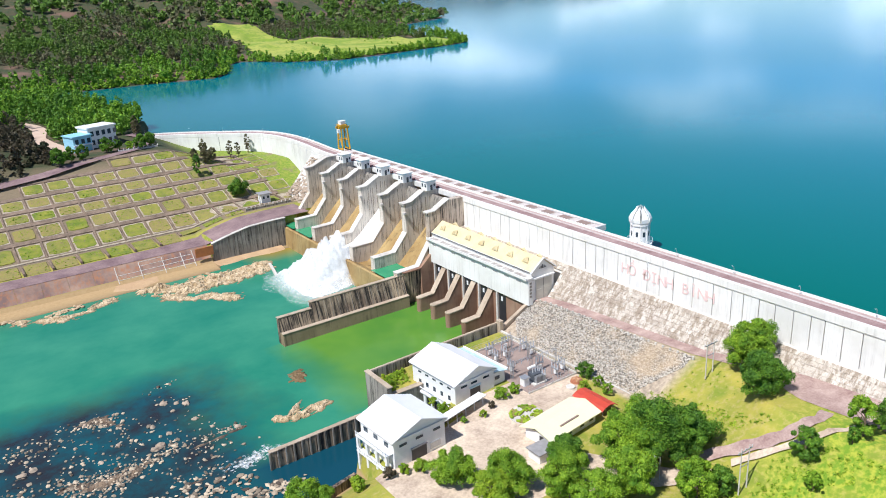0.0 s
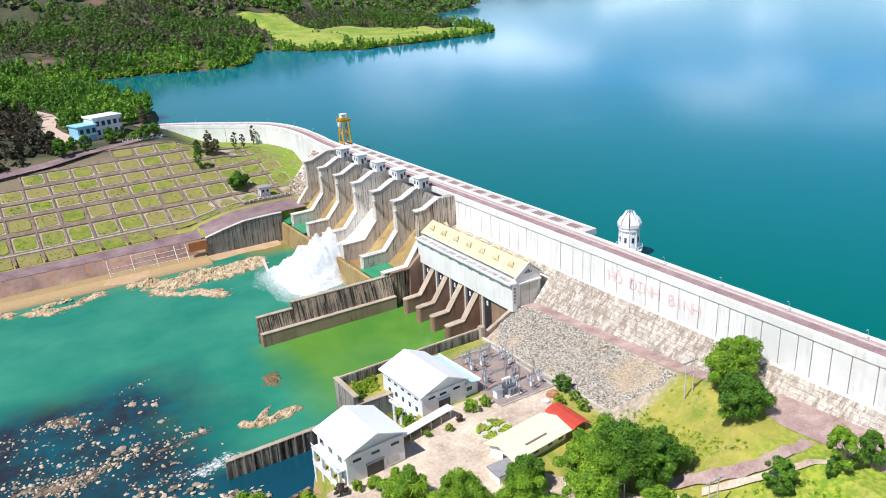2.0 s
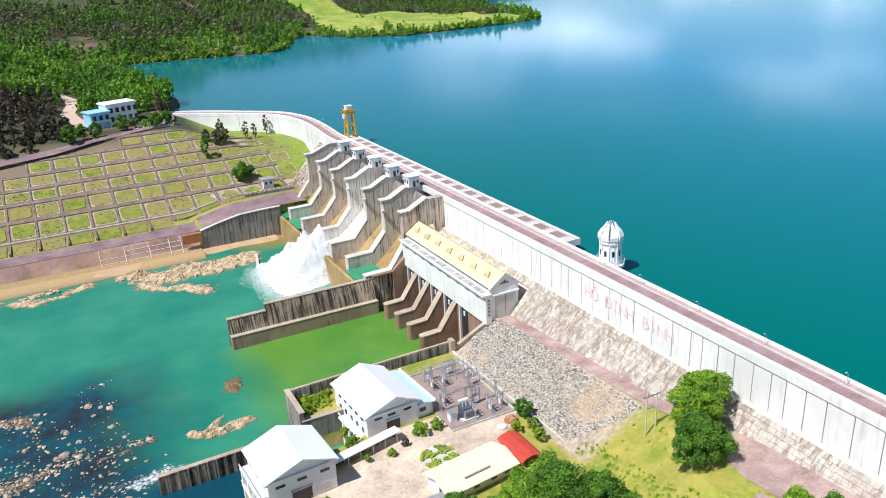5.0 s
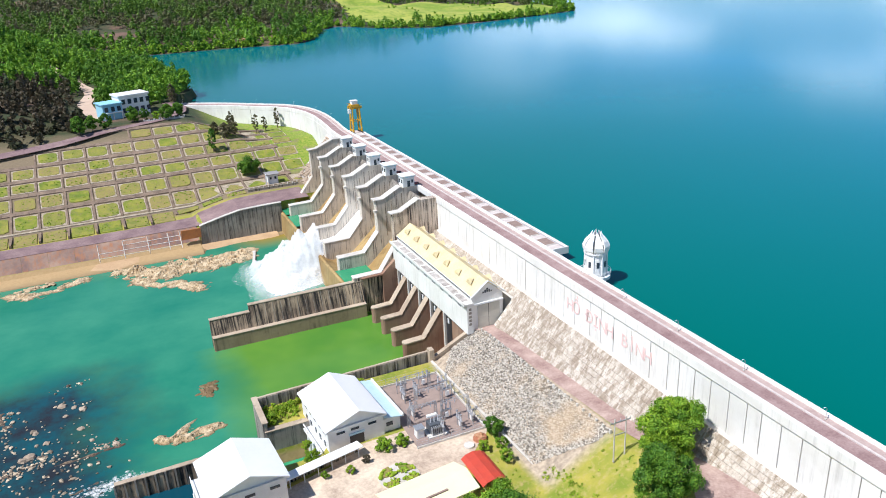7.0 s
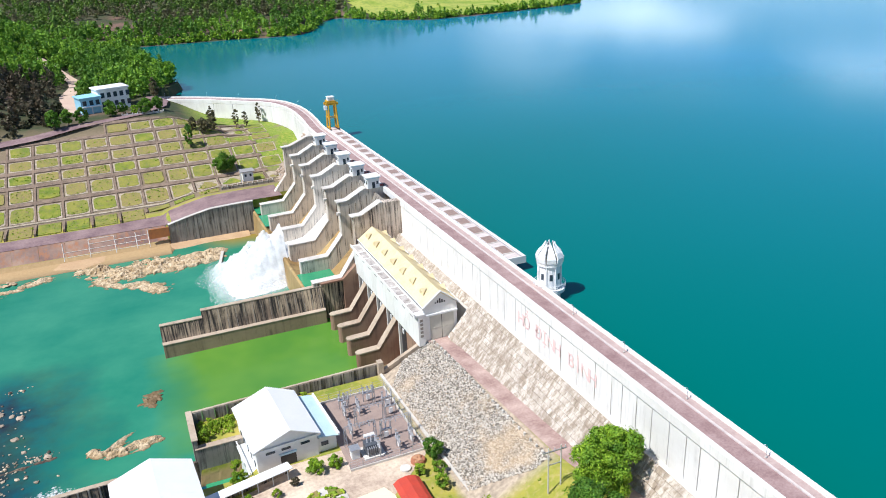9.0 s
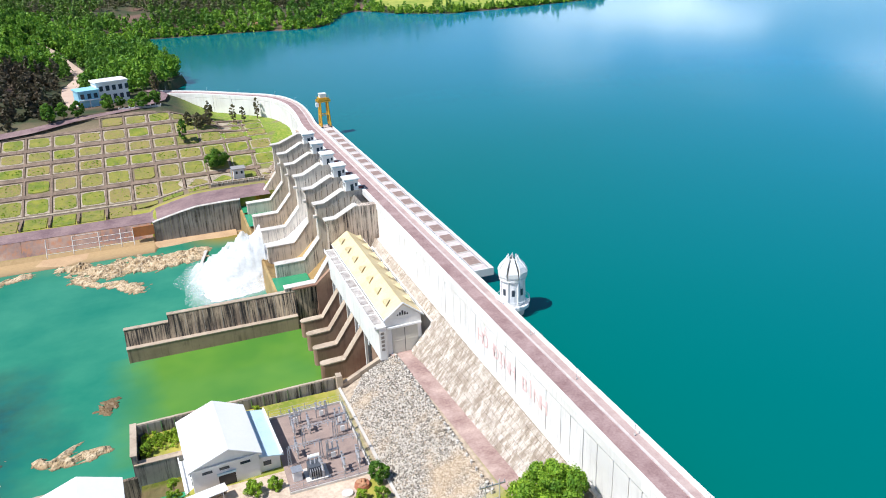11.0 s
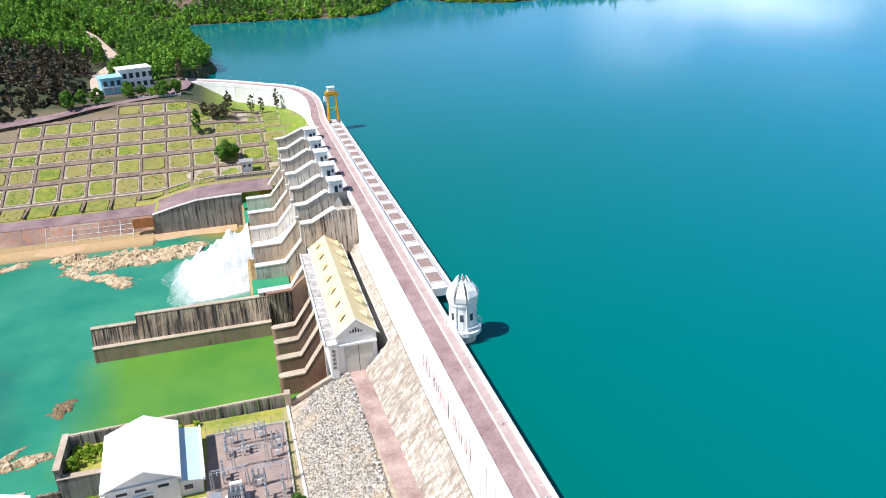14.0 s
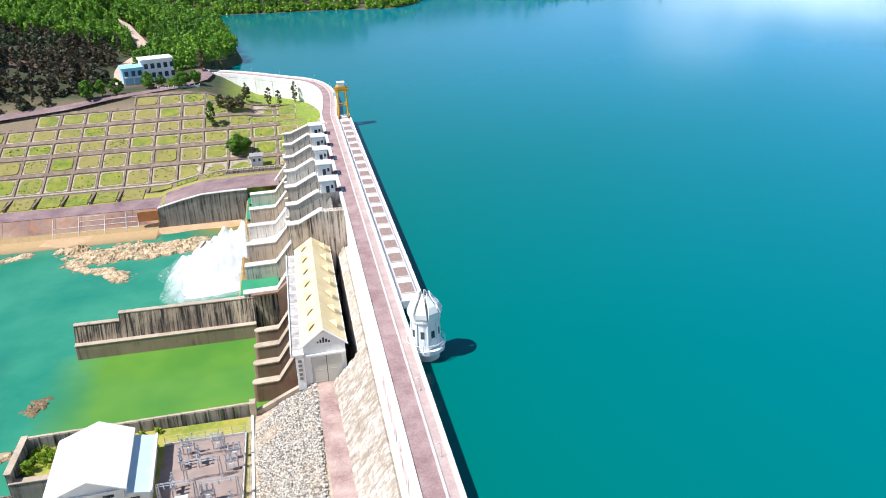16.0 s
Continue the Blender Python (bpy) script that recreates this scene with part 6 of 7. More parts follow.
for x, y, s in ((-124.5, -31.4, 1.6), (-119.3, -35.7, 1.7), (-121.5, -33.5, 1.2), (-130.7, -42.4, 1.3), (-120, -45.7, 1.3), (-140.5, -45.9, 1.6), (-145.6, -29.3, 1.5), (-137.6, -28.3, 1.2),
                (-123.6, -37.2, 1.1), (-163.3, -44.7, 2.0), (-160.8, -43.4, 1.6), (-131.5, -53.3, 2.0), (-133.2, -54.2, 1.6), (-117.5, -52.6, 1.0), (-128.0, -48.6, 1.1), (-112.1, -57.1, 1.2), (-114.4, -57.4, 1.1), (-150, -40, 1.0), (-146, -51, 1.1), (-138, -37, 1.0)):
    boulder(x, y, s)
pts, size = [], []
for (x0, y0), (x1, y1), n_, w in (((-172, -33), (-150, -34), 90, 2.4), ((-152, -28), (-136, -31), 60, 1.6), ((-128, -22), (-117, -19.5), 18, 0.8), ((-126, -30), (-118, -34), 14, 2.0),
                                  ((-150, -66), (-136, -58), 110, 2.6), ((-136, -58), (-128, -53), 60, 1.6), ((-127, -57), (-110, -56.8), 60, 1.1), ((-165, -60), (-130, -40), 130, 7), ((-170, -50), (-120, -66), 150, 5), ((-160, -36), (-118, -50), 70, 5), ((-146, -28), (-137.5, -36), 60, 1.6), ((-156, -58), (-141, -61), 190, 2.4), ((-139, -59.5), (-128, -57.5), 70, 1.2), ((-135, -74), (-122, -73), 50, 1.6), ((-128, -70), (-116, -60), 30, 4)):
    for i in range(n_):
        u = rng.random()
        pts.append((x0 + (x1 - x0) * u + rng.normal(0, w * 0.6), y0 + (y1 - y0) * u + rng.normal(0, w), rng.uniform(-0.1, 0.15)))
        size.append(0.72 * rng.choice([0.3, 0.45, 0.6, 0.8], p=[0.35, 0.35, 0.2, 0.1]) * rng.uniform(0.8, 1.3))


def scatter_rock():
    k = Nodes("scattered_rock")
    col = k.mix(k.random(island=True), (0.06, 0.045, 0.035), (0.62, 0.50, 0.36))
    k.bump(k.noise(2.5, 4), 0.6, 0.1)
    return k.done(col, 0.9)


SCATTER = scatter_rock()
v, f = lumps(rng, pts, size, (0.5, 0.8), 0.2)
tagged(joined("river_rocks", v, f, SCATTER), "many small brown and pale rocks breaking the river surface", "rocks", kind="stuff")


def outcrop(name, label, spots, n_, size, mat_, zmax):
    pts, sz = [], []
    for i in range(n_):
        (x0, y0), (x1, y1), w = spots[i % len(spots)]
        u = rng.random()
        pts.append((x0 + (x1 - x0) * u + rng.normal(0, w * 0.5), y0 + (y1 - y0) * u + rng.normal(0, w * 0.5), rng.uniform(-0.3, zmax)))
        sz.append(rng.uniform(*size))
    v, f = lumps(rng, pts, sz, (0.25, 0.55), 0.22)
    return tagged(joined(name, v, f, mat_), label, "rocks", kind="stuff")


def rock_field(name, label, spine, reach, peak, mat_, seed, cell=0.45):
    """Broken rock with crevices, raised along a spine of (x, y) and falling off to the water at its reach."""
    sx, sy = [p[0] for p in spine], [p[1] for p in spine]
    xs, ys = np.arange(min(sx) - reach - 2, max(sx) + reach + 2, cell), np.arange(min(sy) - reach - 2, max(sy) + reach + 2, cell)
    X, Y = np.meshgrid(xs, ys)
    D = np.full(X.shape, 1e9)
    for (x0, y0), (x1, y1) in zip(spine, spine[1:]):
        t = np.clip(((X - x0) * (x1 - x0) + (Y - y0) * (y1 - y0)) / ((x1 - x0) ** 2 + (y1 - y0) ** 2), 0, 1)
        D = np.minimum(D, np.hypot(X - x0 - t * (x1 - x0), Y - y0 - t * (y1 - y0)))
    Z = np.zeros(X.shape)
    for j in range(X.shape[0]):
        for i in range(X.shape[1]):
            if D[j, i] > reach + 2:
                Z[j, i] = -2
                continue
            p = Vector((X[j, i] * 0.9 + Y[j, i] * 0.35, Y[j, i] * 0.9 - X[j, i] * 0.35, seed))
            ridge = 1 - abs(noise.fractal(Vector((p.x * 0.16, p.y * 0.42, seed)), 0.8, 2.1, 4)) * 1.5
            crack = noise.cell(Vector((p.x * 0.42, p.y * 0.9, seed))) - 0.4
            big = noise.fractal(Vector((p.x * 0.09, p.y * 0.09, seed + 9)), 1.0, 2.0, 3)
            Z[j, i] = peak * (1.05 - D[j, i] / reach + 0.75 * big) * (0.55 + 0.5 * ridge) + 0.28 * peak * crack - 0.25
    n = len(xs)
    top = np.maximum.reduce([Z[:-1, :-1], Z[1:, :-1], Z[:-1, 1:], Z[1:, 1:]])
    faces = [(j * n + i, j * n + i + 1, (j + 1) * n + i + 1, (j + 1) * n + i) for j, i in zip(*np.nonzero(top > -0.5))]
    return tagged(joined(name, np.stack([X.ravel(), Y.ravel(), Z.ravel()], 1), faces, mat_), label, "rocks", kind="stuff")


def shelf_material(name, dry, tan, wet):
    k = Nodes(name)
    x, y, z = k.xyz()
    mid, fine = k.noise(0.5, 5), k.noise(2.2, 6, rough=0.75)
    col = k.mix(k.ramp(mid, 0.36, 0.62), dry, tan)
    col = k.mix(k.ramp(fine, 0.52, 0.66), col, tuple(0.28 * c for c in tan))
    col = k.mix(k.ramp(z, 0.30, -0.05), col, wet)
    k.bump(fine, 0.9, 0.3)
    return k.done(col, 0.9)


SHELF = shelf_material("shelf_rock", (0.68, 0.54, 0.36), (0.44, 0.31, 0.17), (0.13, 0.085, 0.035))
REEF = shelf_material("reef_rock", (0.36, 0.26, 0.17), (0.16, 0.105, 0.07), (0.03, 0.022, 0.02))
rock_field("islet", "low ochre rock islet in the river", [(-101.5, -61.5), (-98.5, -63.6), (-93, -62.8), (-87.5, -61.6)], 2.3, 1.2, SHELF, 3.0, 0.3)
rock_field("islet", "thin ochre rock spit beside the islet", [(-99, -62), (-95.5, -58.2), (-92.2, -55.4)], 1.5, 0.9, SHELF, 4.0, 0.3)
outcrop("shoal", "brown shoal just under the water", [((-88.5, -44.5), (-86, -39.5), 2.0)], 60, (0.5, 1.3), SUNK, -0.05)
rock_field("rock_shelf", "broken ochre rock shelf along the far bank", [(-99, 62), (-90, 57), (-80, 56), (-70, 57), (-58, 58)], 9.5, 1.9, SHELF, 5.0, 0.5)
rock_field("rock_shelf", "low brown rocks reaching into the river", [(-99, 52.5), (-92, 42), (-84, 42), (-79, 33)], 5.2, 1.0, SHELF, 6.0, 0.5)
rock_field("rock_shelf", "flat pale rocks at the foot of the sand ledge", [(-150, 64), (-136, 57.5), (-127, 58), (-118, 64)], 4.2, 1.0, SHELF, 7.0, 0.5)
for i, (spine, reach, peak) in enumerate((([(-146, -28), (-141, -29), (-137.5, -35.5)], 3.2, 0.75), ([(-156, -58), (-149, -60), (-141, -60.5)], 5.0, 0.95), ([(-139, -59.5), (-133, -57.5), (-128, -57.5)], 2.4, 0.8), ([(-126, -60), (-118, -59.5), (-110.5, -58.4)], 1.5, 0.7), ([(-131, -75), (-124, -75), (-117, -71.8)], 2.0, 0.7), ([(-160, -34), (-154, -37)], 2.6, 0.7), ([(-106, -74.5), (-93.5, -74.2)], 1.0, 0.8))):
    rock_field("reef", "dark reef of broken brown rock in the river", spine, 0.8 * reach, 0.6 * peak, REEF, 11.0 + i, 0.35)
outcrop("bank_rubble", "pale rocks along the foot of the bank wall", [((-175, 66), (-150, 67.5), 1.6), ((-140, 63.5), (-128, 65), 1.5)], 160, (0.3, 1.1), ROCK, 0.6)
outcrop("bank_rubble", "brown rocks on the near bank below the yard", [((-145, -78), (-118, -82), 4.0), ((-125, -88), (-108, -92), 3.0)], 420, (0.25, 0.85), SCATTER, 0.35)
# sandy ledge at the foot of the bank wall
xs = np.arange(-300, -36, 4.0)
vs = []
for x in xs:
    o = float(np.interp(x, [-300, -140, -118, -104, -90, -60], [72.5, 72.5, 69.0, 67.0, 70.0, 72.0])) + 0.6 * math.sin(x * 0.31)
    vs += [(x, o, -0.4), (x, o + 1.8, 0.55), (x, 77.2, 1.1)]
fs = []
for i in range(len(xs) - 1):
    a = 3 * i
    fs += [(a, a + 3, a + 4, a + 1), (a + 1, a + 4, a + 5, a + 2)]
tagged(joined("sand_ledge", vs, fs, SAND), "sandy rock ledge below the bank wall", "ledge", kind="structure")
weir = Shape().prism([(-54.0, 58.5), (-57.6, 43.0), (-56.6, 42.8), (-53.0, 58.3)], -2, 0.8, "z").done("low_weir", PALE)
tagged(weir, "thin pale concrete sill beside the spillway basin", "sill", kind="structure")
Shape().prism([(-53.5, 58.0), (-63, 60.5), (-63.2, 59.7), (-53.4, 57.2)], -2, 0.7, "z").done("return", PALE, weir)


# ---- trees ----
def leaf_cards(rng, centres, radii, per, size):
    """Leaves on the shells of the clumps: verts and faces."""
    c = np.repeat(np.asarray(centres), per, axis=0)
    r = np.repeat(np.asarray(radii), per)[:, None]
    d = rng.standard_normal((len(c), 3))
    d /= np.linalg.norm(d, axis=1)[:, None]
    d[:, 2] = np.where(d[:, 2] < -0.5, -d[:, 2] * 0.6, d[:, 2])
    p = c + d * r * rng.triangular(0.45, 0.98, 1.22, (len(c), 1))
    nrm = d + 0.5 * rng.standard_normal(d.shape)
    nrm /= np.linalg.norm(nrm, axis=1)[:, None]
    a = np.cross(nrm, rng.standard_normal(d.shape))
    a /= np.linalg.norm(a, axis=1)[:, None]
    b = np.cross(nrm, a)
    s = size * rng.uniform(0.6, 1.4, (len(c), 1))
    v = np.stack([p - a * s, p + b * s * 0.6, p + a * s, p - b * s * 0.6], 1).reshape(-1, 3)
    return v, np.arange(len(v)).reshape(-1, 4)


def tree(x, y, h, r, leaf, label, seed, trunk_h=0.3, name="tree", group="", leaf_size=0.42, dens=1.0, base=None, ball=1.0):
    g = np.random.default_rng(seed)
    z = float(ground_height(x, y)) if base is None else base
    t = thing(name, (x, y, z), label, "tree" if h > 4 else "shrub", group)
    s = Shape()
    th = h * trunk_h
    top = Vector((x + g.normal(0, 0.3), y + g.normal(0, 0.3), z + h * 0.62))
    fork = Vector((x, y, z + th))
    rt = max(0.1, h * 0.022)
    s.tube((x, y, z - 0.4), fork, rt * 1.4, rt, 8).tube(fork, top, rt, rt * 0.4, 7)
    s.done("trunk", TRUNK, t)
    centres, radii = [], []
    nclump = max(7, int(14 + r * 4.6))
    lean = g.uniform(-0.18, 0.18, 2) * r
    bulge = g.uniform(0, 6.28, 3)
    for i in range(nclump):
        a = 2.399 * i + g.normal(0, 0.5)
        u = (i + 0.5) / nclump
        k = math.sin(math.pi * (0.14 + 0.80 * u)) ** 0.7
        k *= 1 + 0.20 * math.sin(2 * a + bulge[0]) + 0.14 * math.sin(3 * a + bulge[1] + 4 * u)
        size = g.choice([0.15, 0.21, 0.30], p=[0.4, 0.35, 0.25]) * g.uniform(0.85, 1.2)
        rr = r * (0.98 - 1.15 * size) * k * (g.uniform(0.72, 1.05) if u < 0.88 else g.uniform(0.1, 0.5))
        c = Vector((x + rr * math.cos(a) + lean[0] * u, y + rr * math.sin(a) + lean[1] * u, z + th + (h - th) * (0.06 + 0.82 * u) + g.normal(0, 0.05 * h)))
        centres.append(c[:])
        radii.append(r * size * ball)
    limbs = Shape()
    for i in range(0, nclump, 2):
        limbs.tube(fork.lerp(top, 0.1 + 0.7 * i / nclump), centres[i], rt * 0.45, rt * 0.12, 5)
    limbs.done("limbs", TRUNK, t)
    per = int(dens * max(60, min(460, 70 * r)))
    v, f = leaf_cards(g, centres, radii, per, leaf_size * 0.55)
    joined("crown", v, f, leaf, t)
    return t


BIG = "broad leafy green tree with a dense rounded crown"
tree(-13.5, -144.5, 13.0, 7.4, LEAF, BIG + " beside the dam", 11, trunk_h=0.1, group="trees by the yard", leaf_size=0.38, dens=1.6)
tree(-23.0, -154.0, 11.0, 6.4, LEAF_DEEP, "leafy deep green tree at the road bend", 12, trunk_h=0.06, group="trees by the yard", leaf_size=0.36, dens=1.6)
for i, (x, y, h, r) in enumerate(((-47.5, -147.0, 15.5, 8.5), (-56.0, -144.5, 13.0, 7.2), (-41.0, -150.5, 12.5, 6.5), (-60.5, -150.5, 11.5, 6.2), (-50.0, -141.0, 14.0, 6.8))):
    tree(x, y, h, r, LEAF_DEEP if i in (0, 2) else LEAF, BIG + " in a grove", 20 + i, trunk_h=0.15, group="trees by the yard", leaf_size=0.37, dens=1.6)
for i, (x, y, h, r, m) in enumerate(((-88.0, -124.5, 8.5, 5.6, LEAF), (-79.0, -133.5, 9.0, 6.2, LEAF), (-71.5, -141.5, 9.5, 6.2, LEAF), (-84.5, -136.5, 8.0, 5.4, LEAF_LIGHT), (-65.0, -136.5, 8.5, 5.0, LEAF_DEEP), (-70.0, -150.0, 9.0, 5.4, LEAF),
                                     (-51.5, -160.0, 9.0, 5.4, LEAF), (-46.5, -161.5, 6.5, 3.4, LEAF_DEEP), (-114.0, -108.5, 8.5, 6.0, LEAF), (-103.5, -110.5, 4.0, 2.2, LEAF_LIGHT))):
    tree(x, y, h, r, m, "medium leafy green tree beside the yard", 40 + i, trunk_h=0.12, group="trees by the yard", leaf_size=0.33, dens=1.5)
for i, (x, y, h, r, m) in enumerate(((-24.0, -178.0, 9.0, 3.4, LEAF), (-19.5, -180.5, 8.0, 3.0, LEAF_DEEP), (-33.0, -171.5, 7.5, 3.2, LEAF_DEEP), (-27.0, -177.5, 3.4, 1.5, LEAF_DEEP), (-37.0, -176.0, 4.5, 2.0, LEAF))):
    tree(x, y, h, r, m, "small pointed green tree on the grassy slope", 60 + i, trunk_h=0.15, group="small trees on the slope", leaf_size=0.34, dens=1.4)
for i, (x, y, h, r, m) in enumerate(((-32.3, -109.2, 4.6, 2.8, LEAF_DEEP), (-57.0, -103.2, 3.2, 2.3, LEAF), (-52.6, -103.2, 2.8, 1.9, LEAF), (-61.8, -105.3, 2.0, 1.1, LEAF_DULL), (-72.2, -98.9, 3.0, 1.9, LEAF_LIGHT), (-72.0, -93.6, 2.4, 1.4, LEAF_LIGHT), (-66.0, -107.2, 2.0, 1.1, LEAF_LIGHT), (-71.3, -106.4, 2.0, 1.0, LEAF),
                                     (-76.9, -80.8, 3.0, 1.8, LEAF_LIGHT), (-33.6, -114.6, 3.4, 1.7, LEAF), (-34.9, -119.1, 3.4, 1.8, LEAF), (-37.5, -113.5, 2.6, 1.6, LEAF_LIGHT), (-90.5, -116.2, 3.0, 2.0, LEAF_LIGHT), (-93.8, -114.6, 2.6, 1.6, LEAF_LIGHT), (-97.5, -113.8, 3.0, 1.7, LEAF_DULL))):
    tree(x, y, h, r, m, "clipped green shrub beside the yard", 80 + i, trunk_h=0.1, name="shrub", group="shrubs", leaf_size=0.24, dens=1.5, base=8.5 if not (-80 < x < -69 and y > -99 and y < -84.5) else 8.0)
# garden row behind the quay wall
for i, (x, y) in enumerate(((-76.5, -77.5), (-75.0, -76.2), (-73.4, -76.6), (-72.0, -75.4), (-70.6, -75.8), (-69.2, -74.6), (-74.3, -78.4), (-62.6, -73.6), (-59.0, -73.2), (-55.5, -73.8), (-52.0, -73.2))):
    tree(x, y, 1.5, 1.0, LEAF_LIGHT, "bright green low garden bush", 110 + i, trunk_h=0.1, name="garden_bush", group="garden bushes", leaf_size=0.2, dens=1.6, base=8.5)
# on the terraces and by the villa
tree(-52.6, 143.9, 12.5, 2.9, LEAF_DEEP, "tall dark narrow tree on the terraces", 130, trunk_h=0.12, leaf_size=0.4, dens=2.0)
tree(-40.8, 122.5, 8.0, 5.6, LEAF_DEEP, "round dark green bush tree on the terraces", 131, trunk_h=0.1, leaf_size=0.4, dens=1.3)
for i, (x, y, h, r, m) in enumerate(((-26.6, 168.0, 10.5, 2.0, CONIFER), (-21.3, 169.5, 9.0, 1.7, CONIFER), (-13.7, 175.0, 11.5, 2.1, CONIFER), (-37.5, 178.5, 9.0, 2.8, CONIFER), (-43.9, 154.5, 8.0, 3.6, CONIFER), (-40.0, 158.5, 7.5, 3.0, CONIFER), (-49.0, 158.0, 7.0, 2.6, CONIFER))):
    tree(x, y, h, r, m, "thin brownish conifer beside the curved dam wall", 140 + i, trunk_h=0.12, group="conifers by the dam wall", leaf_size=0.34, dens=1.6)
for i, (x, y, h, r, m) in enumerate(((-110.7, 172.5, 9.5, 4.2, LEAF_DEEP), (-104.5, 175.5, 8.5, 3.6, LEAF_DEEP), (-98.5, 178.0, 8.0, 3.6, LEAF_DEEP), (-85.0, 188.0, 8.5, 3.8, LEAF_DEEP), (-79.0, 190.0, 6.5, 2.8, LEAF_DEEP), (-68.6, 184.0, 8.0, 4.6, LEAF_DEEP), (-62.5, 189.5, 7.5, 3.8, LEAF_DEEP), (-61.0, 222.0, 11.5, 3.2, CONIFER), (-73.5, 186.5, 5.0, 2.4, LEAF))):
    tree(x, y, h, r, m, "leafy tree near the villa above the terraces", 160 + i, trunk_h=0.12, group="trees by the villa", leaf_size=0.45, dens=1.2)

# ---- woods ----


def wood(name, label, spots, heights, widths, leaf, seed, cards=64, size=0.95):
    g = np.random.default_rng(seed)
    m = len(spots)
    kinds = []
    for k in range(7):
        n_ = int(g.integers(5, 9))
        cen = [(g.uniform(-0.34, 0.34) * (1.15 - c), g.uniform(-0.34, 0.34) * (1.15 - c), c) for c in np.linspace(0.26, 0.92, n_)]
        rad = [g.uniform(0.20, 0.36) * (1.15 - 0.55 * c[2]) for c in cen]
        kinds.append(leaf_cards(g, cen, rad, max(3, cards // n_), 1.0))
    vs, fs = [], []
    off = 0
    for i in range(m):
        bv, bf = kinds[int(g.integers(0, 7))]
        q = bv.reshape(-1, 4, 3)
        mid = q.mean(1, keepdims=True)
        a = g.uniform(0, 6.28)
        c, n_ = math.cos(a), math.sin(a)
        R = np.array([[c, n_, 0], [-n_, c, 0], [0, 0, 1]])
        centre = (mid * np.array([widths[i], widths[i], heights[i]])) @ R
        v = centre + ((q - mid) @ R) * size * (0.75 + 0.05 * widths[i])
        vs.append(v.reshape(-1, 3) + np.array([spots[i][0], spots[i][1], spots[i][2]]))
        fs.append(bf + off)
        off += len(bv)
    ob = joined(name, np.concatenate(vs), np.concatenate(fs), leaf)
    return tagged(ob, label, "woods", kind="stuff")


def fill(g, n_, x0, x1, y0, y1, keep):
    x, y = g.uniform(x0, x1, n_), g.uniform(y0, y1, n_)
    k = keep(x, y)
    x, y = x[k], y[k]
    return np.stack([x, y, ground_height(x, y) - 0.3], 1)


g = np.random.default_rng(5)


def clear_of_roads(x, y):
    rx = np.interp(y, [200, 240, 258, 285, 305, 335, 375, 390], [-100, -106, -107, -102, -103, -108, -125, -150])
    near = (np.abs(x - rx) < 7) & (y > 195) & (y < 392)
    villa = (x > -108) & (x < -58) & (y > 176) & (y < 222)
    top = (y < np.interp(x, [-300, -190, -150, -119, -100, -86, -60], [138, 150, 161, 166, 172, 177, 205]) + 5)
    return ~(near | villa | top)


# peninsula behind the dam's left end
sp = fill(g, 5200, -330, -42, 200, 470, lambda x, y: clear_of_roads(x, y) & (x < lake_side(y) - 2) & (y > 226) & ((x > -100 - 0.2 * (y - 226)) | (y > 296)))
wood("woodland", "dense young green woods on the lake shore", sp, g.choice([7, 9, 12], len(sp)) * g.uniform(0.8, 1.15, len(sp)), g.uniform(4.5, 8.5, len(sp)), LEAF_WOOD, 6, 90, 0.8)
# dark scrub on the hill to the left
sp = fill(g, 1300, -330, -96, 140, 300, lambda x, y: clear_of_roads(x, y) & (x < -103 - 0.12 * (y - 200)))
wood("scrub", "dark brownish scrub covering the hillside", sp, g.choice([2.5, 5, 9], len(sp), p=[0.4, 0.35, 0.25]) * g.uniform(0.8, 1.2, len(sp)), g.uniform(3.5, 7.5, len(sp)), LEAF_DULL, 7)


MEADOW = [(197, 604), (255, 556), (330, 562), (400, 580), (446, 598), (436, 740), (340, 790), (290, 780), (283, 905), (213, 902), (226, 833), (192, 671)]


def in_meadow(x, y):
    x, y = np.asarray(x, float), np.asarray(y, float)
    hit = np.zeros(x.shape, bool)
    for (x0, y0), (x1, y1) in zip(MEADOW, MEADOW[1:] + MEADOW[:1]):
        hit ^= ((y0 > y) != (y1 > y)) & (x < (x1 - x0) * (y - y0) / (y1 - y0 + 1e-9) + x0)
    return hit


def meadow():
    """Mown yellow-green fields on the far shore."""
    k = Nodes("meadow_grass")
    mid, fine = k.noise(0.03, 4), k.noise(0.25, 5)
    col = k.mix(k.ramp(mid, 0.42, 0.58), (0.20, 0.29, 0.025), (0.36, 0.38, 0.07))
    col = k.mix(k.mul(k.ramp(fine, 0.50, 0.64), 0.7), col, (0.13, 0.22, 0.03))
    k.bump(fine, 0.6, 0.5)
    mat = k.done(col, 0.95)
    xs, ys = np.arange(186, 452, 5.0), np.arange(550, 912, 5.0)
    X, Y = np.meshgrid(xs, ys)
    Z = ground_height(X, Y) + 0.9
    n = len(xs)
    faces = [(j * n + i, j * n + i + 1, (j + 1) * n + i + 1, (j + 1) * n + i) for j in range(len(ys) - 1) for i in range(n - 1) if in_meadow(xs[i] + 2.5, ys[j] + 2.5) and ys[j] > north_shore(xs[i]) + 3]
    ob = joined("meadow", np.stack([X.ravel(), Y.ravel(), Z.ravel()], 1), faces, mat)
    tagged(ob, "yellow-green mown meadow sloping to the far shore", "meadow", kind="structure")


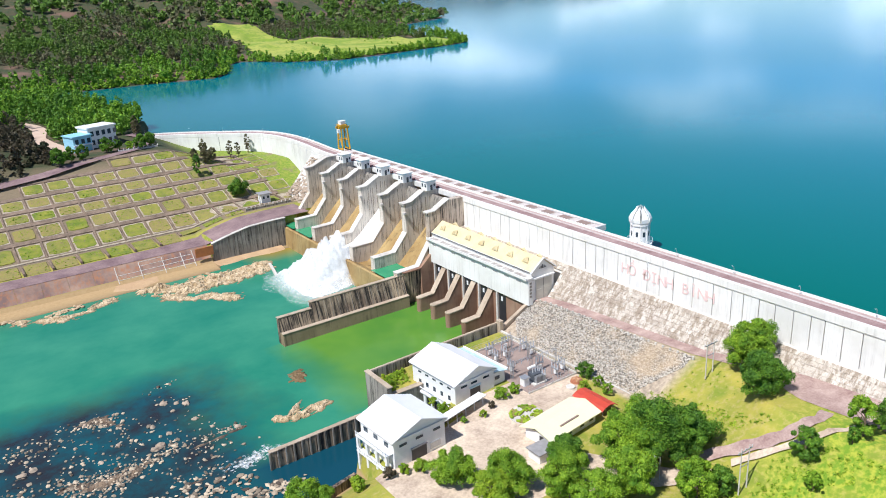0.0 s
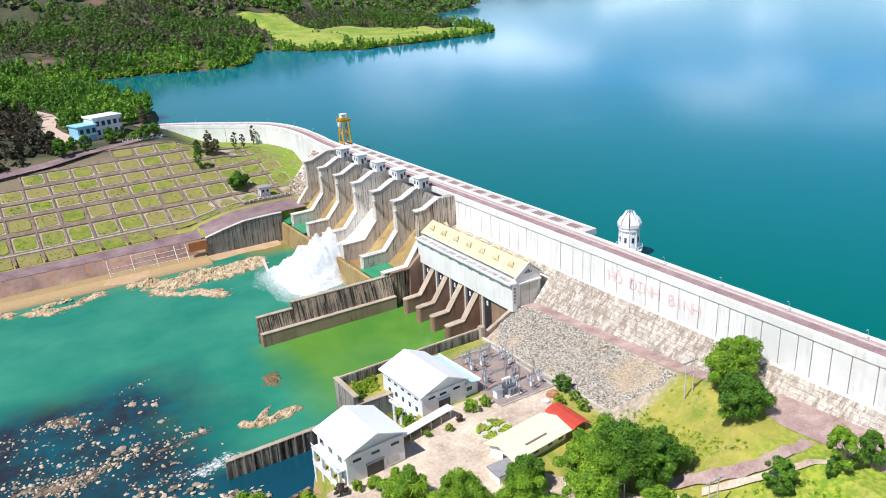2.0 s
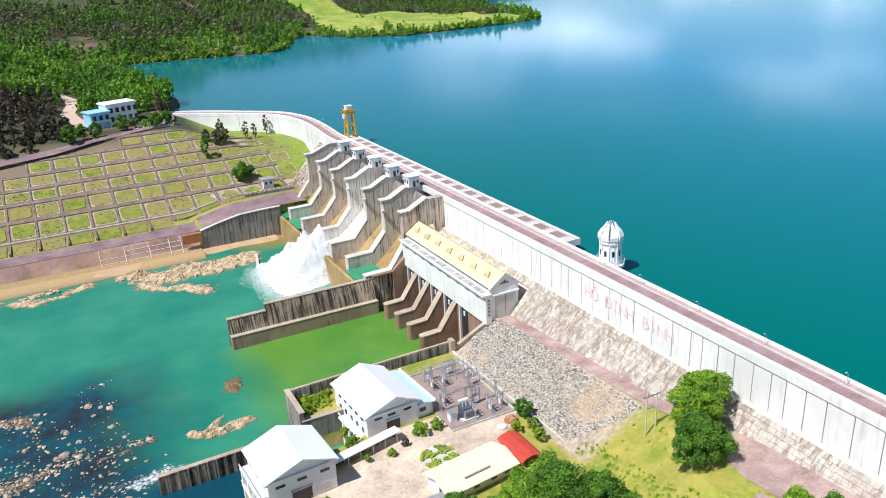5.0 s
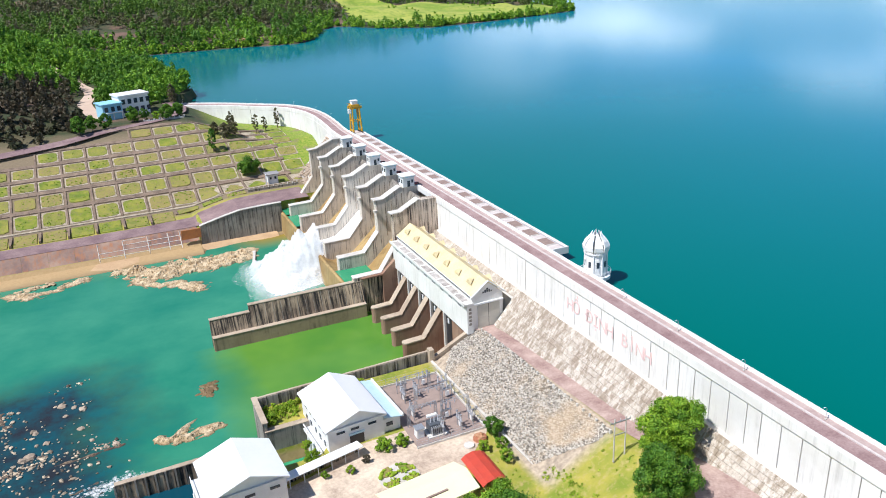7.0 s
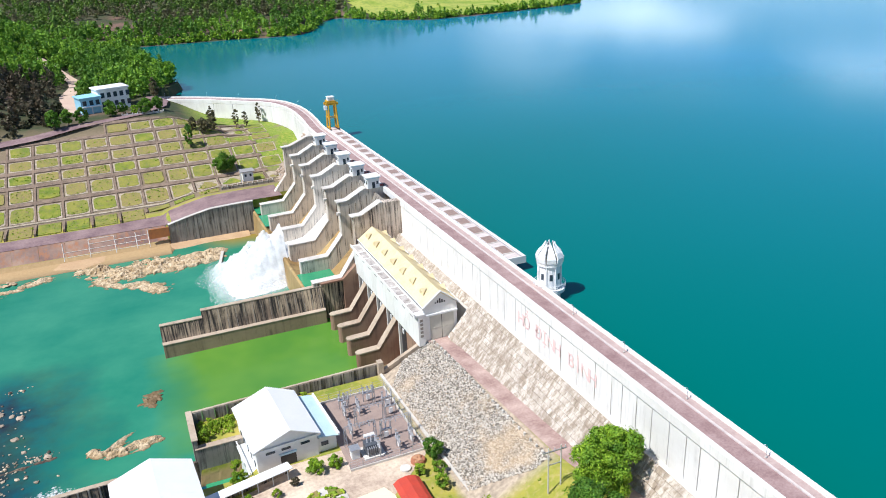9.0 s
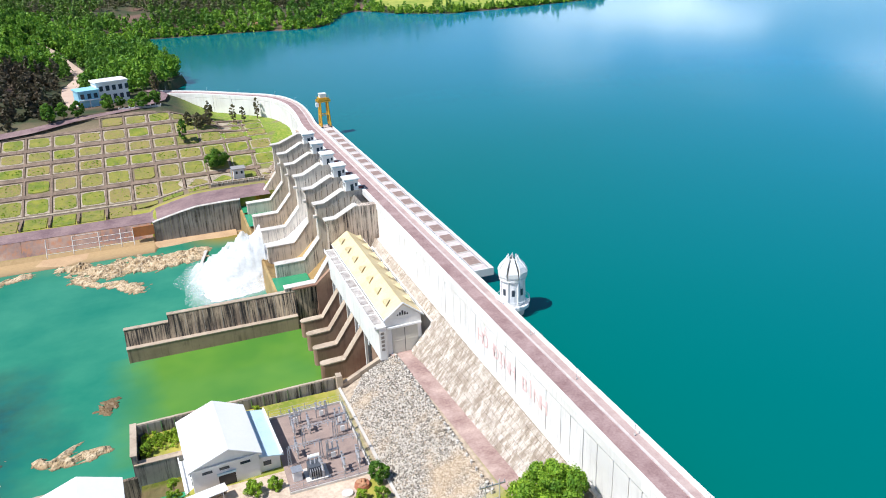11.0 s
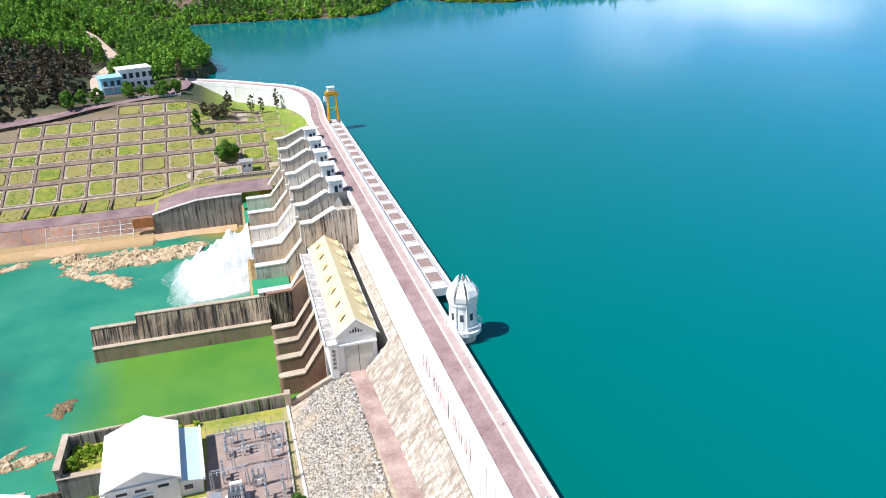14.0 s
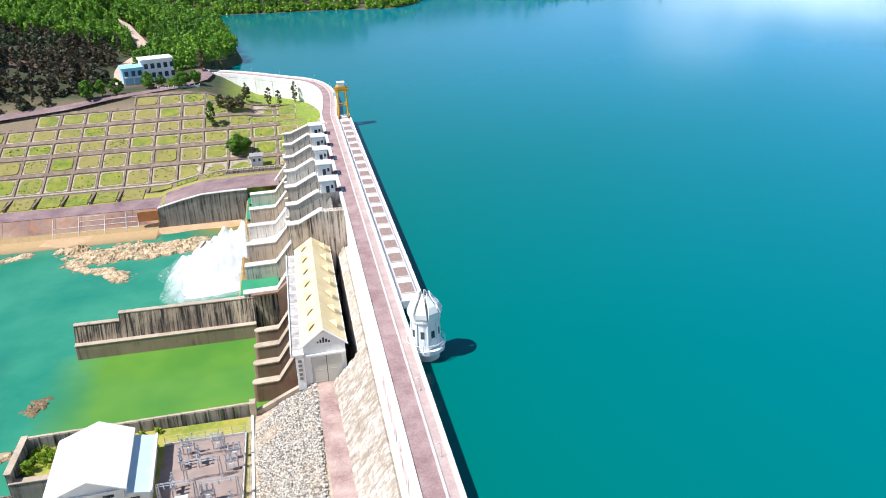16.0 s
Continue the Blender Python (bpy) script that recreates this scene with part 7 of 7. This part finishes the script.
meadow()
sp = fill(g, 6200, -420, 480, 505, 900, lambda x, y: (y > north_shore(x) + 2) & ~in_meadow(x, y) & ~in_meadow(x + 8, y) & (np.sin(x / 47) + np.cos(y / 39 + x / 90) > -1.7))
near = sp[:, 1] < north_shore(sp[:, 0]) + 70 + 20 * np.sin(sp[:, 0] / 31)
for part_, leaf_, text in ((sp[near], LEAF_WOOD, "bright mixed green woods along the cove"), (sp[~near], LEAF_FAR, "dusky green and brown plantations beyond the cove")):
    n_ = len(part_)
    wood("woodland", text, part_, g.choice([7, 10, 14], n_) * g.uniform(0.8, 1.15, n_), g.uniform(5.5, 11, n_), leaf_, 8, 80, 0.9)
# lone bushes and rows on the meadow
mx, my = g.uniform(200, 440, 160), g.uniform(560, 900, 160)
keep_ = in_meadow(mx, my) & (np.sin(mx / 14) > 0.2)
sp = np.stack([mx, my, ground_height(mx, my)], 1)[keep_]
wood("meadow_bushes", "scattered low bushes on the meadow", sp, g.uniform(1.5, 4, len(sp)), g.uniform(2, 4.5, len(sp)), LEAF, 31, 40, 0.8)
sp = fill(g, 7000, -900, 1000, 900, 2300, lambda x, y: (y > north_shore(x) + 3) & ~in_meadow(x, y) & (np.sin(x / 97) + np.cos(y / 83 + x / 190) > -0.8))
wood("woodland", "dusky green woods on the distant hills", sp, g.uniform(9, 15, len(sp)), g.uniform(12, 20, len(sp)), LEAF_FAR, 9, 48, 2.0)
# bushes along the water's edge
x = g.uniform(-120, 470, 420)
sp = np.stack([x, north_shore(x) + g.uniform(1, 6, 420), np.full(420, LAKE_LEVEL)], 1)
wood("shore_bushes", "leafy bushes along the far shore", sp, g.uniform(3, 9, len(sp)), g.uniform(4, 9, len(sp)), LEAF, 10)
bare = ground_sheet("bare_bank", [(34, 530), (46, 528), (50, 548), (42, 560), (36, 548)], 0, EARTH, "patch of bare orange earth above the far shore", "earth")
for vtx in bare.data.vertices:
    vtx.co.z = float(ground_height(vtx.co.x, vtx.co.y)) + 1.5

# rank grass and low scrub on the slope below the dam
sp = fill(g, 5200, -64, 0, -215, -128, lambda x, y: (x < -28) & (np.abs(y + x + 196) > 4.5) & ((x > -40) | (y < -158)) & (np.sin(x / 5.1) + np.cos(y / 4.3 + x / 9) > -0.5))
wood("grass_scrub", "rank yellow-green grass and low scrub on the slope", sp, g.uniform(0.2, 0.7, len(sp)), g.uniform(1.0, 2.2, len(sp)), LEAF_LIGHT, 12, 20, 0.24)
sp = fill(g, 260, -46, -12, -150, -110, lambda x, y: (x < -34) & (y > -131) & (x > -38) | ((y < -131) & (x > -40) & (x < -18)))
wood("grass_scrub", "dry yellow grass beside the riprap slope", sp, g.uniform(0.2, 0.5, len(sp)), g.uniform(0.8, 1.6, len(sp)), LEAF_LIGHT, 13, 18, 0.22)
# tufts and weeds on the terraces
sp = np.array(tufts)
wood("terrace_weeds", "tufts of grass and weeds on the terrace patches", sp, g.uniform(0.1, 0.3, len(sp)), g.uniform(0.8, 1.8, len(sp)), LEAF_LIGHT, 14, 14, 0.26)
# shoots on the green slope behind the quay wall
sp = np.stack([g.uniform(-77.5, -70, 60), g.uniform(-80.5, -73.5, 60), np.full(60, 8.4)], 1)
wood("grass_scrub", "bright green weeds behind the quay wall", sp, g.uniform(0.5, 1.4, 60), g.uniform(1.0, 2.2, 60), LEAF_LIGHT, 16, 24, 0.3)
